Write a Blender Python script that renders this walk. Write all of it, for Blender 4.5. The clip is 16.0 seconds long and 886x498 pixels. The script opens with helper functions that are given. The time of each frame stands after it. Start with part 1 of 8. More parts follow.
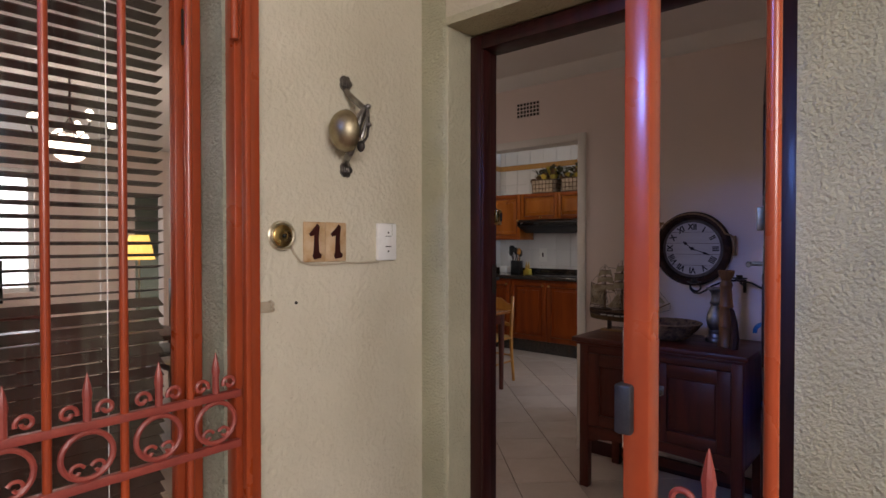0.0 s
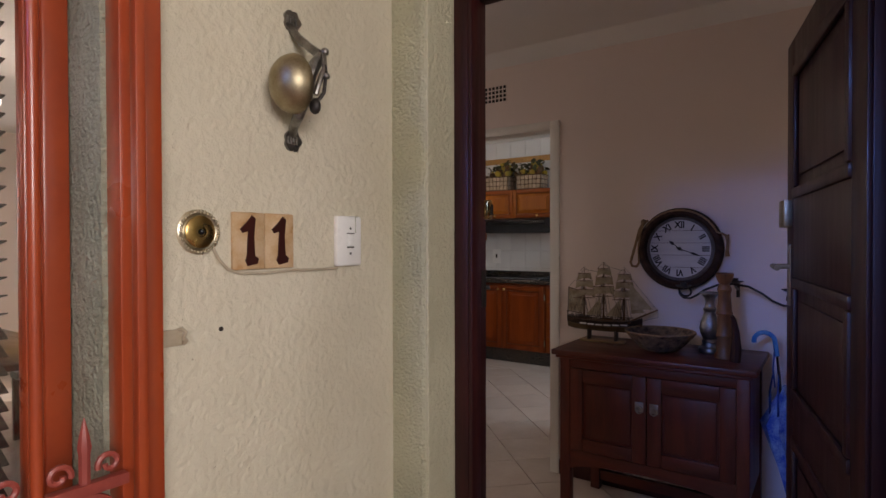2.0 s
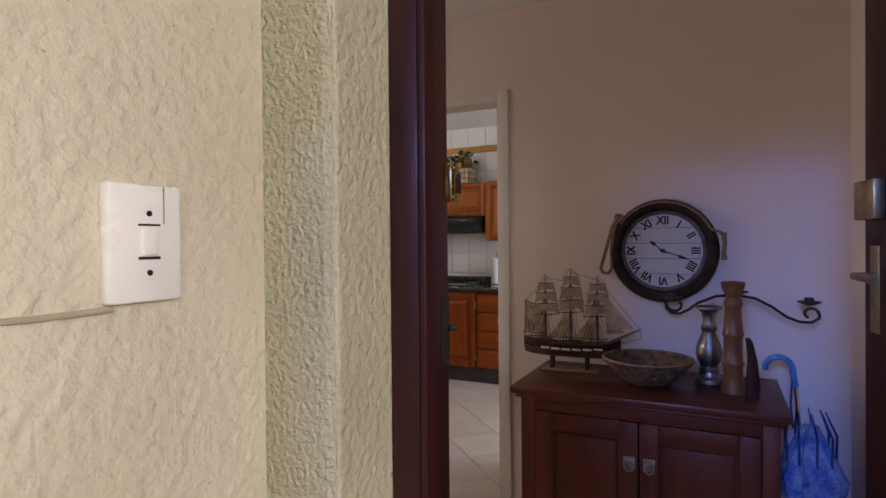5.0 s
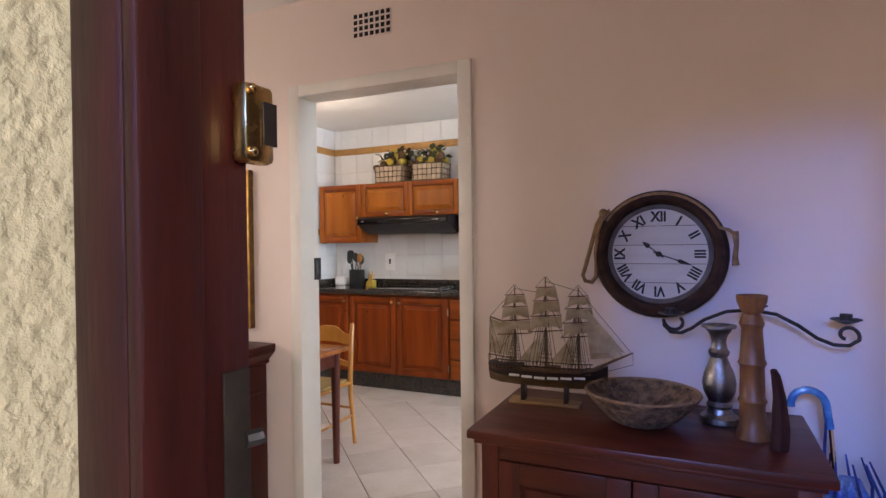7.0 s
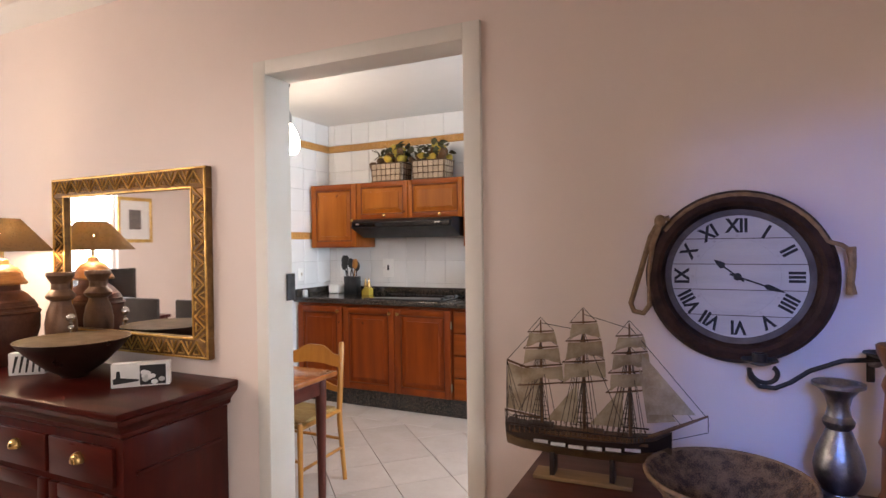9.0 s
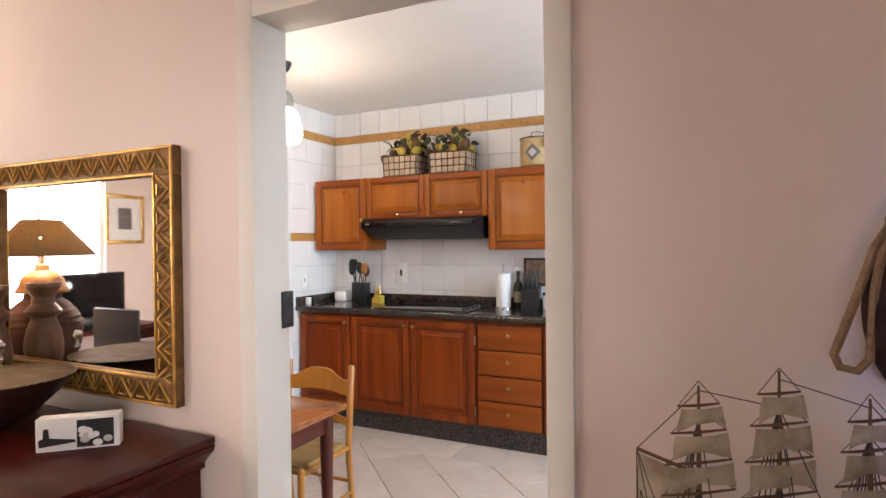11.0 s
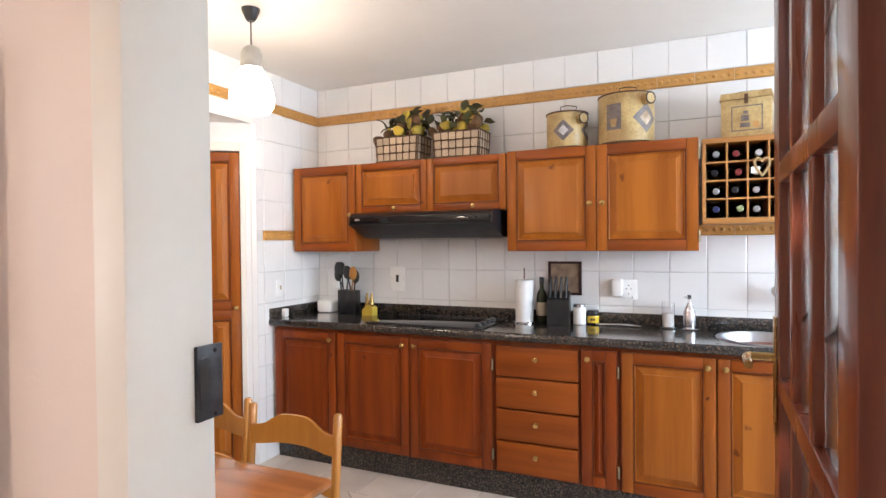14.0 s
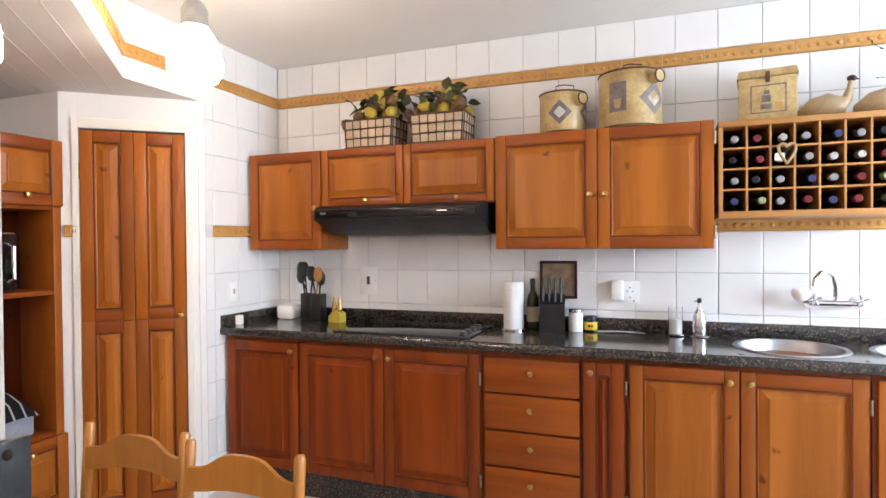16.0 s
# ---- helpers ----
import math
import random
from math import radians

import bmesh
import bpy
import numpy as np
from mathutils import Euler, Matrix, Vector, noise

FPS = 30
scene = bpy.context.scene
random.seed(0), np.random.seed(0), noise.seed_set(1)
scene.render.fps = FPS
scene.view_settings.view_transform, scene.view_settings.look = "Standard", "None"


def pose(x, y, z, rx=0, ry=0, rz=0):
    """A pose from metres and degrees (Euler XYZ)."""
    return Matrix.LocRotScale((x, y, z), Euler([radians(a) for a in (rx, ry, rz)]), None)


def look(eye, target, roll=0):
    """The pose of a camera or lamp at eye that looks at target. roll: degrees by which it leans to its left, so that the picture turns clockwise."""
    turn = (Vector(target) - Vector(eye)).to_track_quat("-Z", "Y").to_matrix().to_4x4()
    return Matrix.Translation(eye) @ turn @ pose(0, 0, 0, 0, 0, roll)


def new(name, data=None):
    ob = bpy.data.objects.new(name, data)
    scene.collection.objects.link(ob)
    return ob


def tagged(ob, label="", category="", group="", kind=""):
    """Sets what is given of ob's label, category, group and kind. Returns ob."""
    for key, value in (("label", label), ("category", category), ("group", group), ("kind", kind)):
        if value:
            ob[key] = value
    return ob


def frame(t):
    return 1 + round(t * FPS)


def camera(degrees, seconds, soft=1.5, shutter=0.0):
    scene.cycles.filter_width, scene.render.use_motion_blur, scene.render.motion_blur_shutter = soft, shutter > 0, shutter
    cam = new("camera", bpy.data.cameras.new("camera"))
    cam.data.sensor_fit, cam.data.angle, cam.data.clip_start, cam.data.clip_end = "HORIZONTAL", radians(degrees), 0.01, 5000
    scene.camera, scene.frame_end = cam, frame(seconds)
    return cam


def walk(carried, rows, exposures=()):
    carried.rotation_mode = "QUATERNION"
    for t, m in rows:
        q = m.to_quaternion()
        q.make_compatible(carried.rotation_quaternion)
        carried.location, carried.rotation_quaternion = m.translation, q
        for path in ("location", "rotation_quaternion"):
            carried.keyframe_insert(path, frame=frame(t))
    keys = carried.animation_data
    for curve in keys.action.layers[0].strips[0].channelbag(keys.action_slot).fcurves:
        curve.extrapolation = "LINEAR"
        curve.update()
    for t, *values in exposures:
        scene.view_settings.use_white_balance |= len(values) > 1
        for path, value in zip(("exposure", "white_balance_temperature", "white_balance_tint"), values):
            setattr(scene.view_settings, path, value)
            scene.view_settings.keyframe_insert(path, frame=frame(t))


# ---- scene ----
cam = camera(76.3, 16.0)
METRES, EYE, TILT, LEAN, TURN = 4.0, 1.36, 0.0, 0.0, 40.9
ROWS = [
    (0.0, 0.0, 0.0, 0.0, -0.0, -0.82, 0.02),
    (0.5, -0.0043, 0.0233, -0.0014, -1.55, -0.78, 0.08),
    (1.0, -0.0142, 0.0513, -0.0017, -3.05, -0.76, 0.1),
    (1.5, -0.0197, 0.0802, -0.0015, -4.53, -0.78, 0.09),
    (2.0, -0.0246, 0.1121, -0.0015, -6.05, -0.71, 0.15),
    (2.5, -0.0314, 0.141, -0.0005, -7.77, -0.73, 0.12),
    (3.0, -0.0333, 0.1678, -0.0022, -9.48, -0.73, 0.18),
    (5.5, 0.0044, 0.3261, -0.0006, -15.31, -0.61, 0.56),
    (6.0, 0.0197, 0.3486, 0.0006, -15.78, -0.64, 0.6),
    (6.5, 0.0383, 0.3757, 0.0, -16.02, -0.6, 0.63),
    (7.0, 0.0535, 0.4019, 0.0, -16.12, -0.58, 0.69),
    (7.5, 0.0652, 0.4297, 0.0007, -16.14, -0.58, 0.79),
    (8.0, 0.0767, 0.4594, 0.003, -16.07, -0.62, 0.86),
    (8.5, 0.0866, 0.4895, 0.0065, -15.89, -0.62, 0.81),
    (9.0, 0.0891, 0.5184, 0.0118, -15.75, -0.63, 0.75),
    (9.5, 0.0912, 0.5526, 0.0136, -15.55, -0.6, 0.74),
    (12.0, 0.1011, 0.7335, 0.0182, -15.31, -0.63, 0.61),
    (12.5, 0.1057, 0.7686, 0.0182, -15.45, -0.68, 0.57),
    (13.0, 0.1115, 0.8014, 0.0189, -15.8, -0.64, 0.61),
    (13.5, 0.1171, 0.8282, 0.0177, -16.18, -0.65, 0.58),
    (14.0, 0.1159, 0.86, 0.0187, -16.78, -0.73, 0.57),
    (14.5, 0.1177, 0.8935, 0.0191, -17.37, -0.71, 0.5),
    (15.0, 0.1209, 0.9198, 0.0162, -18.29, -0.67, 0.47),
    (15.5, 0.1273, 0.9411, 0.0127, -19.34, -0.65, 0.45),
    (16.0, 0.128, 0.9656, 0.0135, -20.34, -0.68, 0.48),
]
EXPOSURES = [(t, stops, 6500, 16) for t, stops in ((0.0, -0.72), (2.5, -0.52), (3.5, -0.40), (5.5, 0.22), (7.0, 0.80), (9.0, 0.98), (12.0, 1.13), (14.0, 1.18), (16.0, 1.24))]
walk(cam, [(t, pose(0, 0, EYE, TILT, LEAN, TURN) @ pose(METRES * x, METRES * y, METRES * z, 90 + pitch, roll, yaw)) for t, x, y, z, yaw, pitch, roll in ROWS], EXPOSURES)

# world, sun and lamps
world = bpy.data.worlds.new("world")
scene.world = world
world.use_nodes = True
wn = world.node_tree
sky = wn.nodes.new("ShaderNodeTexSky")
sky.sky_type, sky.sun_disc = "NISHITA", False
sky.sun_elevation, sky.sun_rotation = radians(48), radians(250)
wn.links.new(sky.outputs[0], wn.nodes["Background"].inputs[0])
wn.nodes["Background"].inputs[1].default_value = 0.10


def lamp(name, kind, place, target, energy, colour, size=0.1, size_y=None):
    data = bpy.data.lights.new(name, kind)
    data.energy, data.color = energy, colour
    if kind == "AREA":
        data.size = size
        if size_y:
            data.shape, data.size_y = "RECTANGLE", size_y
    elif kind == "SUN":
        data.angle = radians(0.5)
    else:
        data.shadow_soft_size = size
    ob = new(name, data)
    ob.matrix_basis = look(place, target)
    return ob


lamp("sun", "SUN", (-6, -4, 9), (0, 0, 0), 3.0, (1.0, 0.95, 0.86))
# daylight at the openings: porch side, living room window, kitchen window
lamp("porch_daylight_east", "AREA", (3.1, -1.7, 2.30), (-1.3, 0.9, 1.75), 225, (1.0, 0.95, 0.90), 2.4, 1.1)
blue_sky = lamp("porch_daylight_south", "AREA", (-0.95, -1.9, 2.62), (-0.28, 3.36, 0.72), 3.9, (0.16, 0.32, 1.0), 0.7, 0.5)
blue_sky.data.spread = radians(28)
lamp("living_daylight", "AREA", (-7.55, 1.1, 1.5), (-3, 1.3, 1.2), 24, (0.96, 0.97, 1.0), 1.25, 1.3)
lamp("kitchen_daylight", "AREA", (0.55, 5.2, 1.65), (-3.0, 5.6, 1.0), 62, (0.70, 0.86, 1.0), 1.5, 1.1)
lamp("chandelier_glow", "POINT", (-4.45, 1.25, 2.02), (0, 0, 0), 42, (1.0, 0.83, 0.69), 0.12)
lamp("table_lamp_glow", "POINT", (-3.76, 3.15, 1.43), (0, 0, 0), 7.5, (1.0, 0.76, 0.50), 0.03)


# ---- materials ----
def rgb(c):
    return (*c, 1.0)


def material(name, colour, rough=0.5, metal=0.0, other=None, scale=8.0, stretch=(1, 1, 1), bump=0.0, bump_scale=60.0, rough_var=0.1, detail=6.0,
             coat=0.0, spec=0.5, random_value=0.0, fine=0.25, bump_distance=0.004, spots=None):
    """A surface with colour varied at two scales, roughness varied and fine relief, in object metres."""
    m = bpy.data.materials.new(name)
    m.use_nodes = True
    n, l = m.node_tree.nodes, m.node_tree.links
    b = n["Principled BSDF"]
    co = n.new("ShaderNodeTexCoord")
    mp = n.new("ShaderNodeMapping")
    mp.inputs["Scale"].default_value = stretch
    info = n.new("ShaderNodeObjectInfo")
    off = n.new("ShaderNodeVectorMath")
    off.operation = "MULTIPLY_ADD"
    off.inputs[1].default_value = (7.3, 3.1, 5.7)
    l.new(info.outputs["Random"], off.inputs[0])
    l.new(co.outputs["Object"], off.inputs[2])
    l.new(off.outputs[0], mp.inputs[0])
    big = n.new("ShaderNodeTexNoise")
    big.inputs["Scale"].default_value, big.inputs["Detail"].default_value = scale, detail
    small = n.new("ShaderNodeTexNoise")
    small.inputs["Scale"].default_value, small.inputs["Detail"].default_value = scale * 9, 4
    l.new(mp.outputs[0], big.inputs[0])
    l.new(mp.outputs[0], small.inputs[0])
    mix = n.new("ShaderNodeMix")
    mix.data_type = "RGBA"
    mix.inputs["A"].default_value, mix.inputs["B"].default_value = rgb(colour), rgb(other or tuple(c * 0.8 for c in colour))
    ramp = n.new("ShaderNodeMapRange")
    ramp.inputs[1].default_value, ramp.inputs[2].default_value = 0.35, 0.68
    add = n.new("ShaderNodeMath")
    add.operation = "MULTIPLY_ADD"
    add.inputs[1].default_value = fine
    l.new(small.outputs[0], add.inputs[0])
    l.new(big.outputs[0], add.inputs[2])
    sub = n.new("ShaderNodeMath")
    sub.operation = "SUBTRACT"
    sub.inputs[1].default_value = fine * 0.5
    l.new(add.outputs[0], sub.inputs[0])
    l.new(sub.outputs[0], ramp.inputs[0])
    l.new(ramp.outputs[0], mix.inputs["Factor"])
    out = mix.outputs["Result"]
    if random_value:
        hsv = n.new("ShaderNodeHueSaturation")
        rng = n.new("ShaderNodeMapRange")
        rng.inputs[3].default_value, rng.inputs[4].default_value = 1 - random_value, 1 + random_value
        l.new(info.outputs["Random"], rng.inputs[0])
        l.new(rng.outputs[0], hsv.inputs["Value"])
        l.new(out, hsv.inputs["Color"])
        out = hsv.outputs[0]
    if spots:
        vor = n.new("ShaderNodeTexVoronoi")
        vor.inputs["Scale"].default_value = spots[1]
        ragged, bent = n.new("ShaderNodeTexNoise"), n.new("ShaderNodeVectorMath")
        ragged.inputs["Scale"].default_value, ragged.inputs["Detail"].default_value = spots[1] * 2.2, 3
        l.new(off.outputs[0], ragged.inputs[0])
        bent.operation = "MULTIPLY_ADD"
        bent.inputs[1].default_value = (0.45 / spots[1],) * 3
        l.new(ragged.outputs["Color"], bent.inputs[0])
        l.new(off.outputs[0], bent.inputs[2])
        l.new(bent.outputs[0], vor.inputs[0])
        near = n.new("ShaderNodeMapRange")
        near.inputs[1].default_value, near.inputs[2].default_value = spots[2] * 0.5, spots[2]
        near.inputs[3].default_value, near.inputs[4].default_value = 1, 0
        l.new(vor.outputs["Distance"], near.inputs[0])
        m2 = n.new("ShaderNodeMix")
        m2.data_type = "RGBA"
        m2.inputs["B"].default_value = rgb(spots[0])
        l.new(near.outputs[0], m2.inputs["Factor"])
        l.new(out, m2.inputs["A"])
        out = m2.outputs["Result"]
    l.new(out, b.inputs["Base Color"])
    rr = n.new("ShaderNodeMapRange")
    rr.inputs[3].default_value, rr.inputs[4].default_value = max(0.02, rough - rough_var), min(1, rough + rough_var)
    l.new(big.outputs[0], rr.inputs[0])
    l.new(rr.outputs[0], b.inputs["Roughness"])
    b.inputs["Metallic"].default_value = metal
    b.inputs["Coat Weight"].default_value = coat
    b.inputs["Coat Roughness"].default_value = 0.12
    b.inputs["Specular IOR Level"].default_value = spec
    if bump:
        bt = n.new("ShaderNodeTexNoise")
        bt.inputs["Scale"].default_value, bt.inputs["Detail"].default_value = bump_scale, 5
        l.new(mp.outputs[0], bt.inputs[0])
        bp = n.new("ShaderNodeBump")
        bp.inputs["Strength"].default_value, bp.inputs["Distance"].default_value = bump, bump_distance
        l.new(bt.outputs[0], bp.inputs["Height"])
        l.new(bp.outputs[0], b.inputs["Normal"])
    return m


def glowing(name, colour, strength, base=(0.9, 0.9, 0.88)):
    m = bpy.data.materials.new(name)
    m.use_nodes = True
    b = m.node_tree.nodes["Principled BSDF"]
    b.inputs["Base Color"].default_value = rgb(base)
    b.inputs["Emission Color"].default_value, b.inputs["Emission Strength"].default_value = rgb(colour), strength
    return m


def glass(name, colour=(1, 1, 1), rough=0.02, bump=0.0):
    m = bpy.data.materials.new(name)
    m.use_nodes = True
    b = m.node_tree.nodes["Principled BSDF"]
    b.inputs["Base Color"].default_value = rgb(colour)
    b.inputs["Transmission Weight"].default_value, b.inputs["Roughness"].default_value, b.inputs["IOR"].default_value = 1.0, rough, 1.45
    if bump:
        t, bp = m.node_tree.nodes.new("ShaderNodeTexNoise"), m.node_tree.nodes.new("ShaderNodeBump")
        t.inputs["Scale"].default_value, bp.inputs["Strength"].default_value = 40, bump
        m.node_tree.links.new(t.outputs[0], bp.inputs["Height"])
        m.node_tree.links.new(bp.outputs[0], b.inputs["Normal"])
    return m


PLASTER = material("rough_plaster", (0.68, 0.63, 0.50), 0.85, other=(0.58, 0.53, 0.40), scale=2, bump=0.8, bump_scale=62, bump_distance=0.009, spec=0.25, fine=0.1, spots=((0.42, 0.36, 0.26), 26, 0.06))
PLASTER_COARSE = material("coarse_plaster", (0.58, 0.56, 0.39), 0.85, other=(0.48, 0.47, 0.33), scale=4, bump=1.0, bump_scale=120, bump_distance=0.014, spec=0.25, fine=0.1)
REVEAL = material("reveal_plaster", (0.58, 0.55, 0.39), 0.8, other=(0.49, 0.46, 0.32), scale=4, bump=1.0, bump_scale=80, bump_distance=0.009, spec=0.25, fine=0.1)
PAINT = material("interior_paint", (0.80, 0.69, 0.63), 0.6, other=(0.76, 0.65, 0.59), scale=1.2, bump=0.12, bump_scale=140, spec=0.35, fine=0.15)
WHITE = material("white_paint", (0.80, 0.79, 0.75), 0.5, other=(0.75, 0.74, 0.70), scale=2, bump=0.08, bump_scale=120, fine=0.15)
CEILING = material("ceiling_paint", (0.80, 0.78, 0.74), 0.6, other=(0.76, 0.74, 0.70), scale=1.5, bump=0.06, bump_scale=90)
FRAME_CREAM = material("cream_gloss_frame", (0.78, 0.75, 0.69), 0.45, other=(0.74, 0.71, 0.64), scale=3, bump=0.05, bump_scale=50)
MERANTI = material("dark_red_wood", (0.046, 0.009, 0.008), 0.42, other=(0.022, 0.005, 0.005), scale=5, stretch=(6, 6, 0.6), bump=0.12, bump_scale=30, coat=0.08, spec=0.3)
DARK_DOOR = material("dark_door_wood", (0.034, 0.009, 0.008), 0.45, other=(0.020, 0.006, 0.006), scale=5, stretch=(6, 6, 0.6), bump=0.12, bump_scale=30, coat=0.06, spec=0.3)
CHERRY = material("cherry_wood", (0.105, 0.021, 0.011), 0.40, other=(0.060, 0.012, 0.007), scale=4, stretch=(0.7, 5, 5), bump=0.05, bump_scale=30, coat=0.08, spec=0.32)
CHERRY_V = material("cherry_wood_upright", (0.105, 0.021, 0.011), 0.40, other=(0.060, 0.012, 0.007), scale=4, stretch=(5, 5, 0.7), bump=0.05, bump_scale=30, coat=0.08, spec=0.32)
MAHOGANY = material("mahogany", (0.066, 0.0085, 0.005), 0.32, other=(0.040, 0.0055, 0.004), scale=4, stretch=(0.7, 5, 5), bump=0.06, bump_scale=30, coat=0.0, spec=0.17)
MAHOGANY_V = material("mahogany_upright", (0.066, 0.0085, 0.005), 0.32, other=(0.040, 0.0055, 0.004), scale=4, stretch=(5, 5, 0.7), bump=0.06, bump_scale=30, coat=0.0, spec=0.17)
PINE = material("pine", (0.36, 0.104, 0.013), 0.38, other=(0.25, 0.062, 0.008), scale=2.4, stretch=(4, 4, 0.4), bump=0.05, bump_scale=40, coat=0.05, random_value=0.08, fine=0.2, spec=0.22, spots=((0.10, 0.022, 0.006), 5.5, 0.085))
PINE_PANEL = material("pine_panel", (0.40, 0.128, 0.016), 0.36, other=(0.27, 0.074, 0.009), scale=1.8, stretch=(5, 5, 0.35), bump=0.05, bump_scale=40, coat=0.05, random_value=0.08, fine=0.2, spec=0.22, spots=((0.17, 0.042, 0.008), 5.6, 0.11))
PINE_H = material("pine_across", (0.29, 0.069, 0.009), 0.38, other=(0.20, 0.044, 0.007), scale=2.4, stretch=(0.35, 7, 7), bump=0.05, bump_scale=40, coat=0.05, random_value=0.08, fine=0.2, spec=0.22, spots=((0.08, 0.018, 0.005), 6.5, 0.075))
PINE_RED = material("reddish_pine", (0.25, 0.050, 0.007), 0.36, other=(0.165, 0.030, 0.006), scale=2.4, stretch=(4, 4, 0.4), bump=0.05, bump_scale=40, coat=0.05, random_value=0.10, fine=0.2, spec=0.22, spots=((0.07, 0.015, 0.005), 5.5, 0.085))
RED_PANEL = material("reddish_pine_panel", (0.27, 0.052, 0.007), 0.34, other=(0.155, 0.027, 0.005), scale=1.8, stretch=(5, 5, 0.35), bump=0.05, bump_scale=40, coat=0.05, random_value=0.10, fine=0.2, spec=0.22, spots=((0.085, 0.018, 0.005), 5.6, 0.10))
# darker than the doors: holds the shade of the panel grooves
BEAD_SHADE = material("shaded_bead", (0.15, 0.032, 0.007), 0.38, other=(0.10, 0.020, 0.005), scale=6, stretch=(3, 3, 1), spec=0.25)
CHAIR_WOOD = material("honey_chair_wood", (0.48, 0.21, 0.036), 0.33, other=(0.39, 0.155, 0.026), scale=4, stretch=(5, 5, 0.8), bump=0.04, bump_scale=40, coat=0.4)
TABLE_WOOD = material("orange_table_wood", (0.33, 0.112, 0.032), 0.22, other=(0.24, 0.075, 0.02), scale=3, stretch=(0.6, 6, 6), bump=0.03, bump_scale=40, coat=0.5)
DOOR_WOOD = material("kitchen_door_wood", (0.15, 0.035, 0.016), 0.3, other=(0.085, 0.018, 0.010), scale=4, stretch=(6, 6, 0.6), bump=0.05, bump_scale=40, coat=0.4)
GRANITE = material("granite", (0.030, 0.027, 0.026), 0.12, other=(0.012, 0.011, 0.011), scale=45, detail=8, coat=0.3, fine=0.5, spots=((0.115, 0.085, 0.06), 85, 0.46))
TILE = material("white_glazed_tile", (0.80, 0.80, 0.79), 0.12, other=(0.76, 0.76, 0.755), scale=2.5, bump=0.10, bump_scale=9, bump_distance=0.004, random_value=0.02, rough_var=0.05)
GROUT = material("grout", (0.70, 0.69, 0.67), 0.9, other=(0.60, 0.59, 0.57), scale=12)
DADO = material("ochre_dado_tile", (0.56, 0.30, 0.09), 0.3, other=(0.48, 0.24, 0.065), scale=14, bump=0.2, bump_scale=50, random_value=0.05)
FLOOR_TILE = material("beige_floor_tile", (0.63, 0.54, 0.47), 0.22, other=(0.56, 0.47, 0.40), scale=5, bump=0.05, bump_scale=25, random_value=0.05, rough_var=0.1)
FLOOR_GROUT = material("dark_floor_grout", (0.10, 0.085, 0.075), 0.9, other=(0.06, 0.05, 0.045), scale=20)
RED = material("red_oxide_paint", (0.40, 0.065, 0.018), 0.3, other=(0.33, 0.05, 0.015), scale=6, bump=0.05, bump_scale=60, coat=0.3)
RED_OLD = material("weathered_red_paint", (0.36, 0.07, 0.05), 0.45, other=(0.27, 0.05, 0.04), scale=20, bump=0.2, bump_scale=120, coat=0.1)
BRASS = material("brass", (0.62, 0.42, 0.16), 0.28, 1.0, other=(0.45, 0.30, 0.11), scale=25)
BRASS_OLD = material("aged_brass", (0.46, 0.40, 0.27), 0.44, 1.0, other=(0.28, 0.22, 0.13), scale=20, bump=0.05)
PEWTER = material("aged_pewter", (0.33, 0.31, 0.29), 0.38, 1.0, other=(0.16, 0.15, 0.14), scale=30, bump=0.3, bump_scale=90)
STEEL = material("stainless_steel", (0.62, 0.62, 0.63), 0.22, 1.0, other=(0.52, 0.52, 0.53), scale=12)
SINK_STEEL = material("brushed_sink_steel", (0.42, 0.42, 0.43), 0.36, 1.0, other=(0.34, 0.34, 0.35), scale=14)
CHROME = material("chrome", (0.75, 0.76, 0.78), 0.07, 1.0, rough_var=0.03)
IRON = material("dark_iron", (0.035, 0.030, 0.028), 0.5, 0.6, other=(0.055, 0.045, 0.04), scale=30, bump=0.2)
BLACK = material("black_plastic", (0.012, 0.012, 0.013), 0.35, other=(0.02, 0.02, 0.021), scale=20)
BLACK_GLOSS = material("black_glass", (0.006, 0.006, 0.007), 0.06, other=(0.009, 0.009, 0.01), scale=10, rough_var=0.03)
PLASTIC = material("white_plastic", (0.88, 0.88, 0.86), 0.3, other=(0.84, 0.84, 0.82), scale=10)
OLD_PLASTIC = material("aged_plastic", (0.52, 0.45, 0.34), 0.4, other=(0.42, 0.35, 0.25), scale=14)
PAPER = material("paper", (0.80, 0.79, 0.77), 0.85, other=(0.74, 0.73, 0.71), scale=20, bump=0.1)
GREY = material("grey_plaster", (0.42, 0.43, 0.33), 0.85, other=(0.32, 0.33, 0.24), scale=6, bump=1.0, bump_scale=110, bump_distance=0.014)
DULL_STEEL = material("dull_steel", (0.055, 0.055, 0.06), 0.5, 0.5, other=(0.03, 0.03, 0.033), scale=30, bump=0.1)
MIRROR = material("mirror_silver", (0.90, 0.90, 0.90), 0.015, 1.0, other=(0.89, 0.89, 0.89), rough_var=0.01)
PANE = glass("clear_glass")
LEADED = glass("hammered_glass", (0.92, 0.95, 0.93), 0.08, 0.5)
GROUND = material("garden_ground", (0.12, 0.11, 0.06), 0.95, other=(0.07, 0.09, 0.035), scale=3, bump=0.6, bump_scale=20)
PORCH = material("porch_tile", (0.28, 0.15, 0.10), 0.5, other=(0.22, 0.11, 0.075), scale=6, bump=0.1)
GILT = material("gilt", (0.80, 0.52, 0.15), 0.36, 0.8, other=(0.52, 0.30, 0.08), scale=18, bump=0.2, bump_scale=60)
GILT_DARK = material("dark_gilt", (0.24, 0.13, 0.04), 0.5, 0.5, other=(0.12, 0.06, 0.02), scale=25)


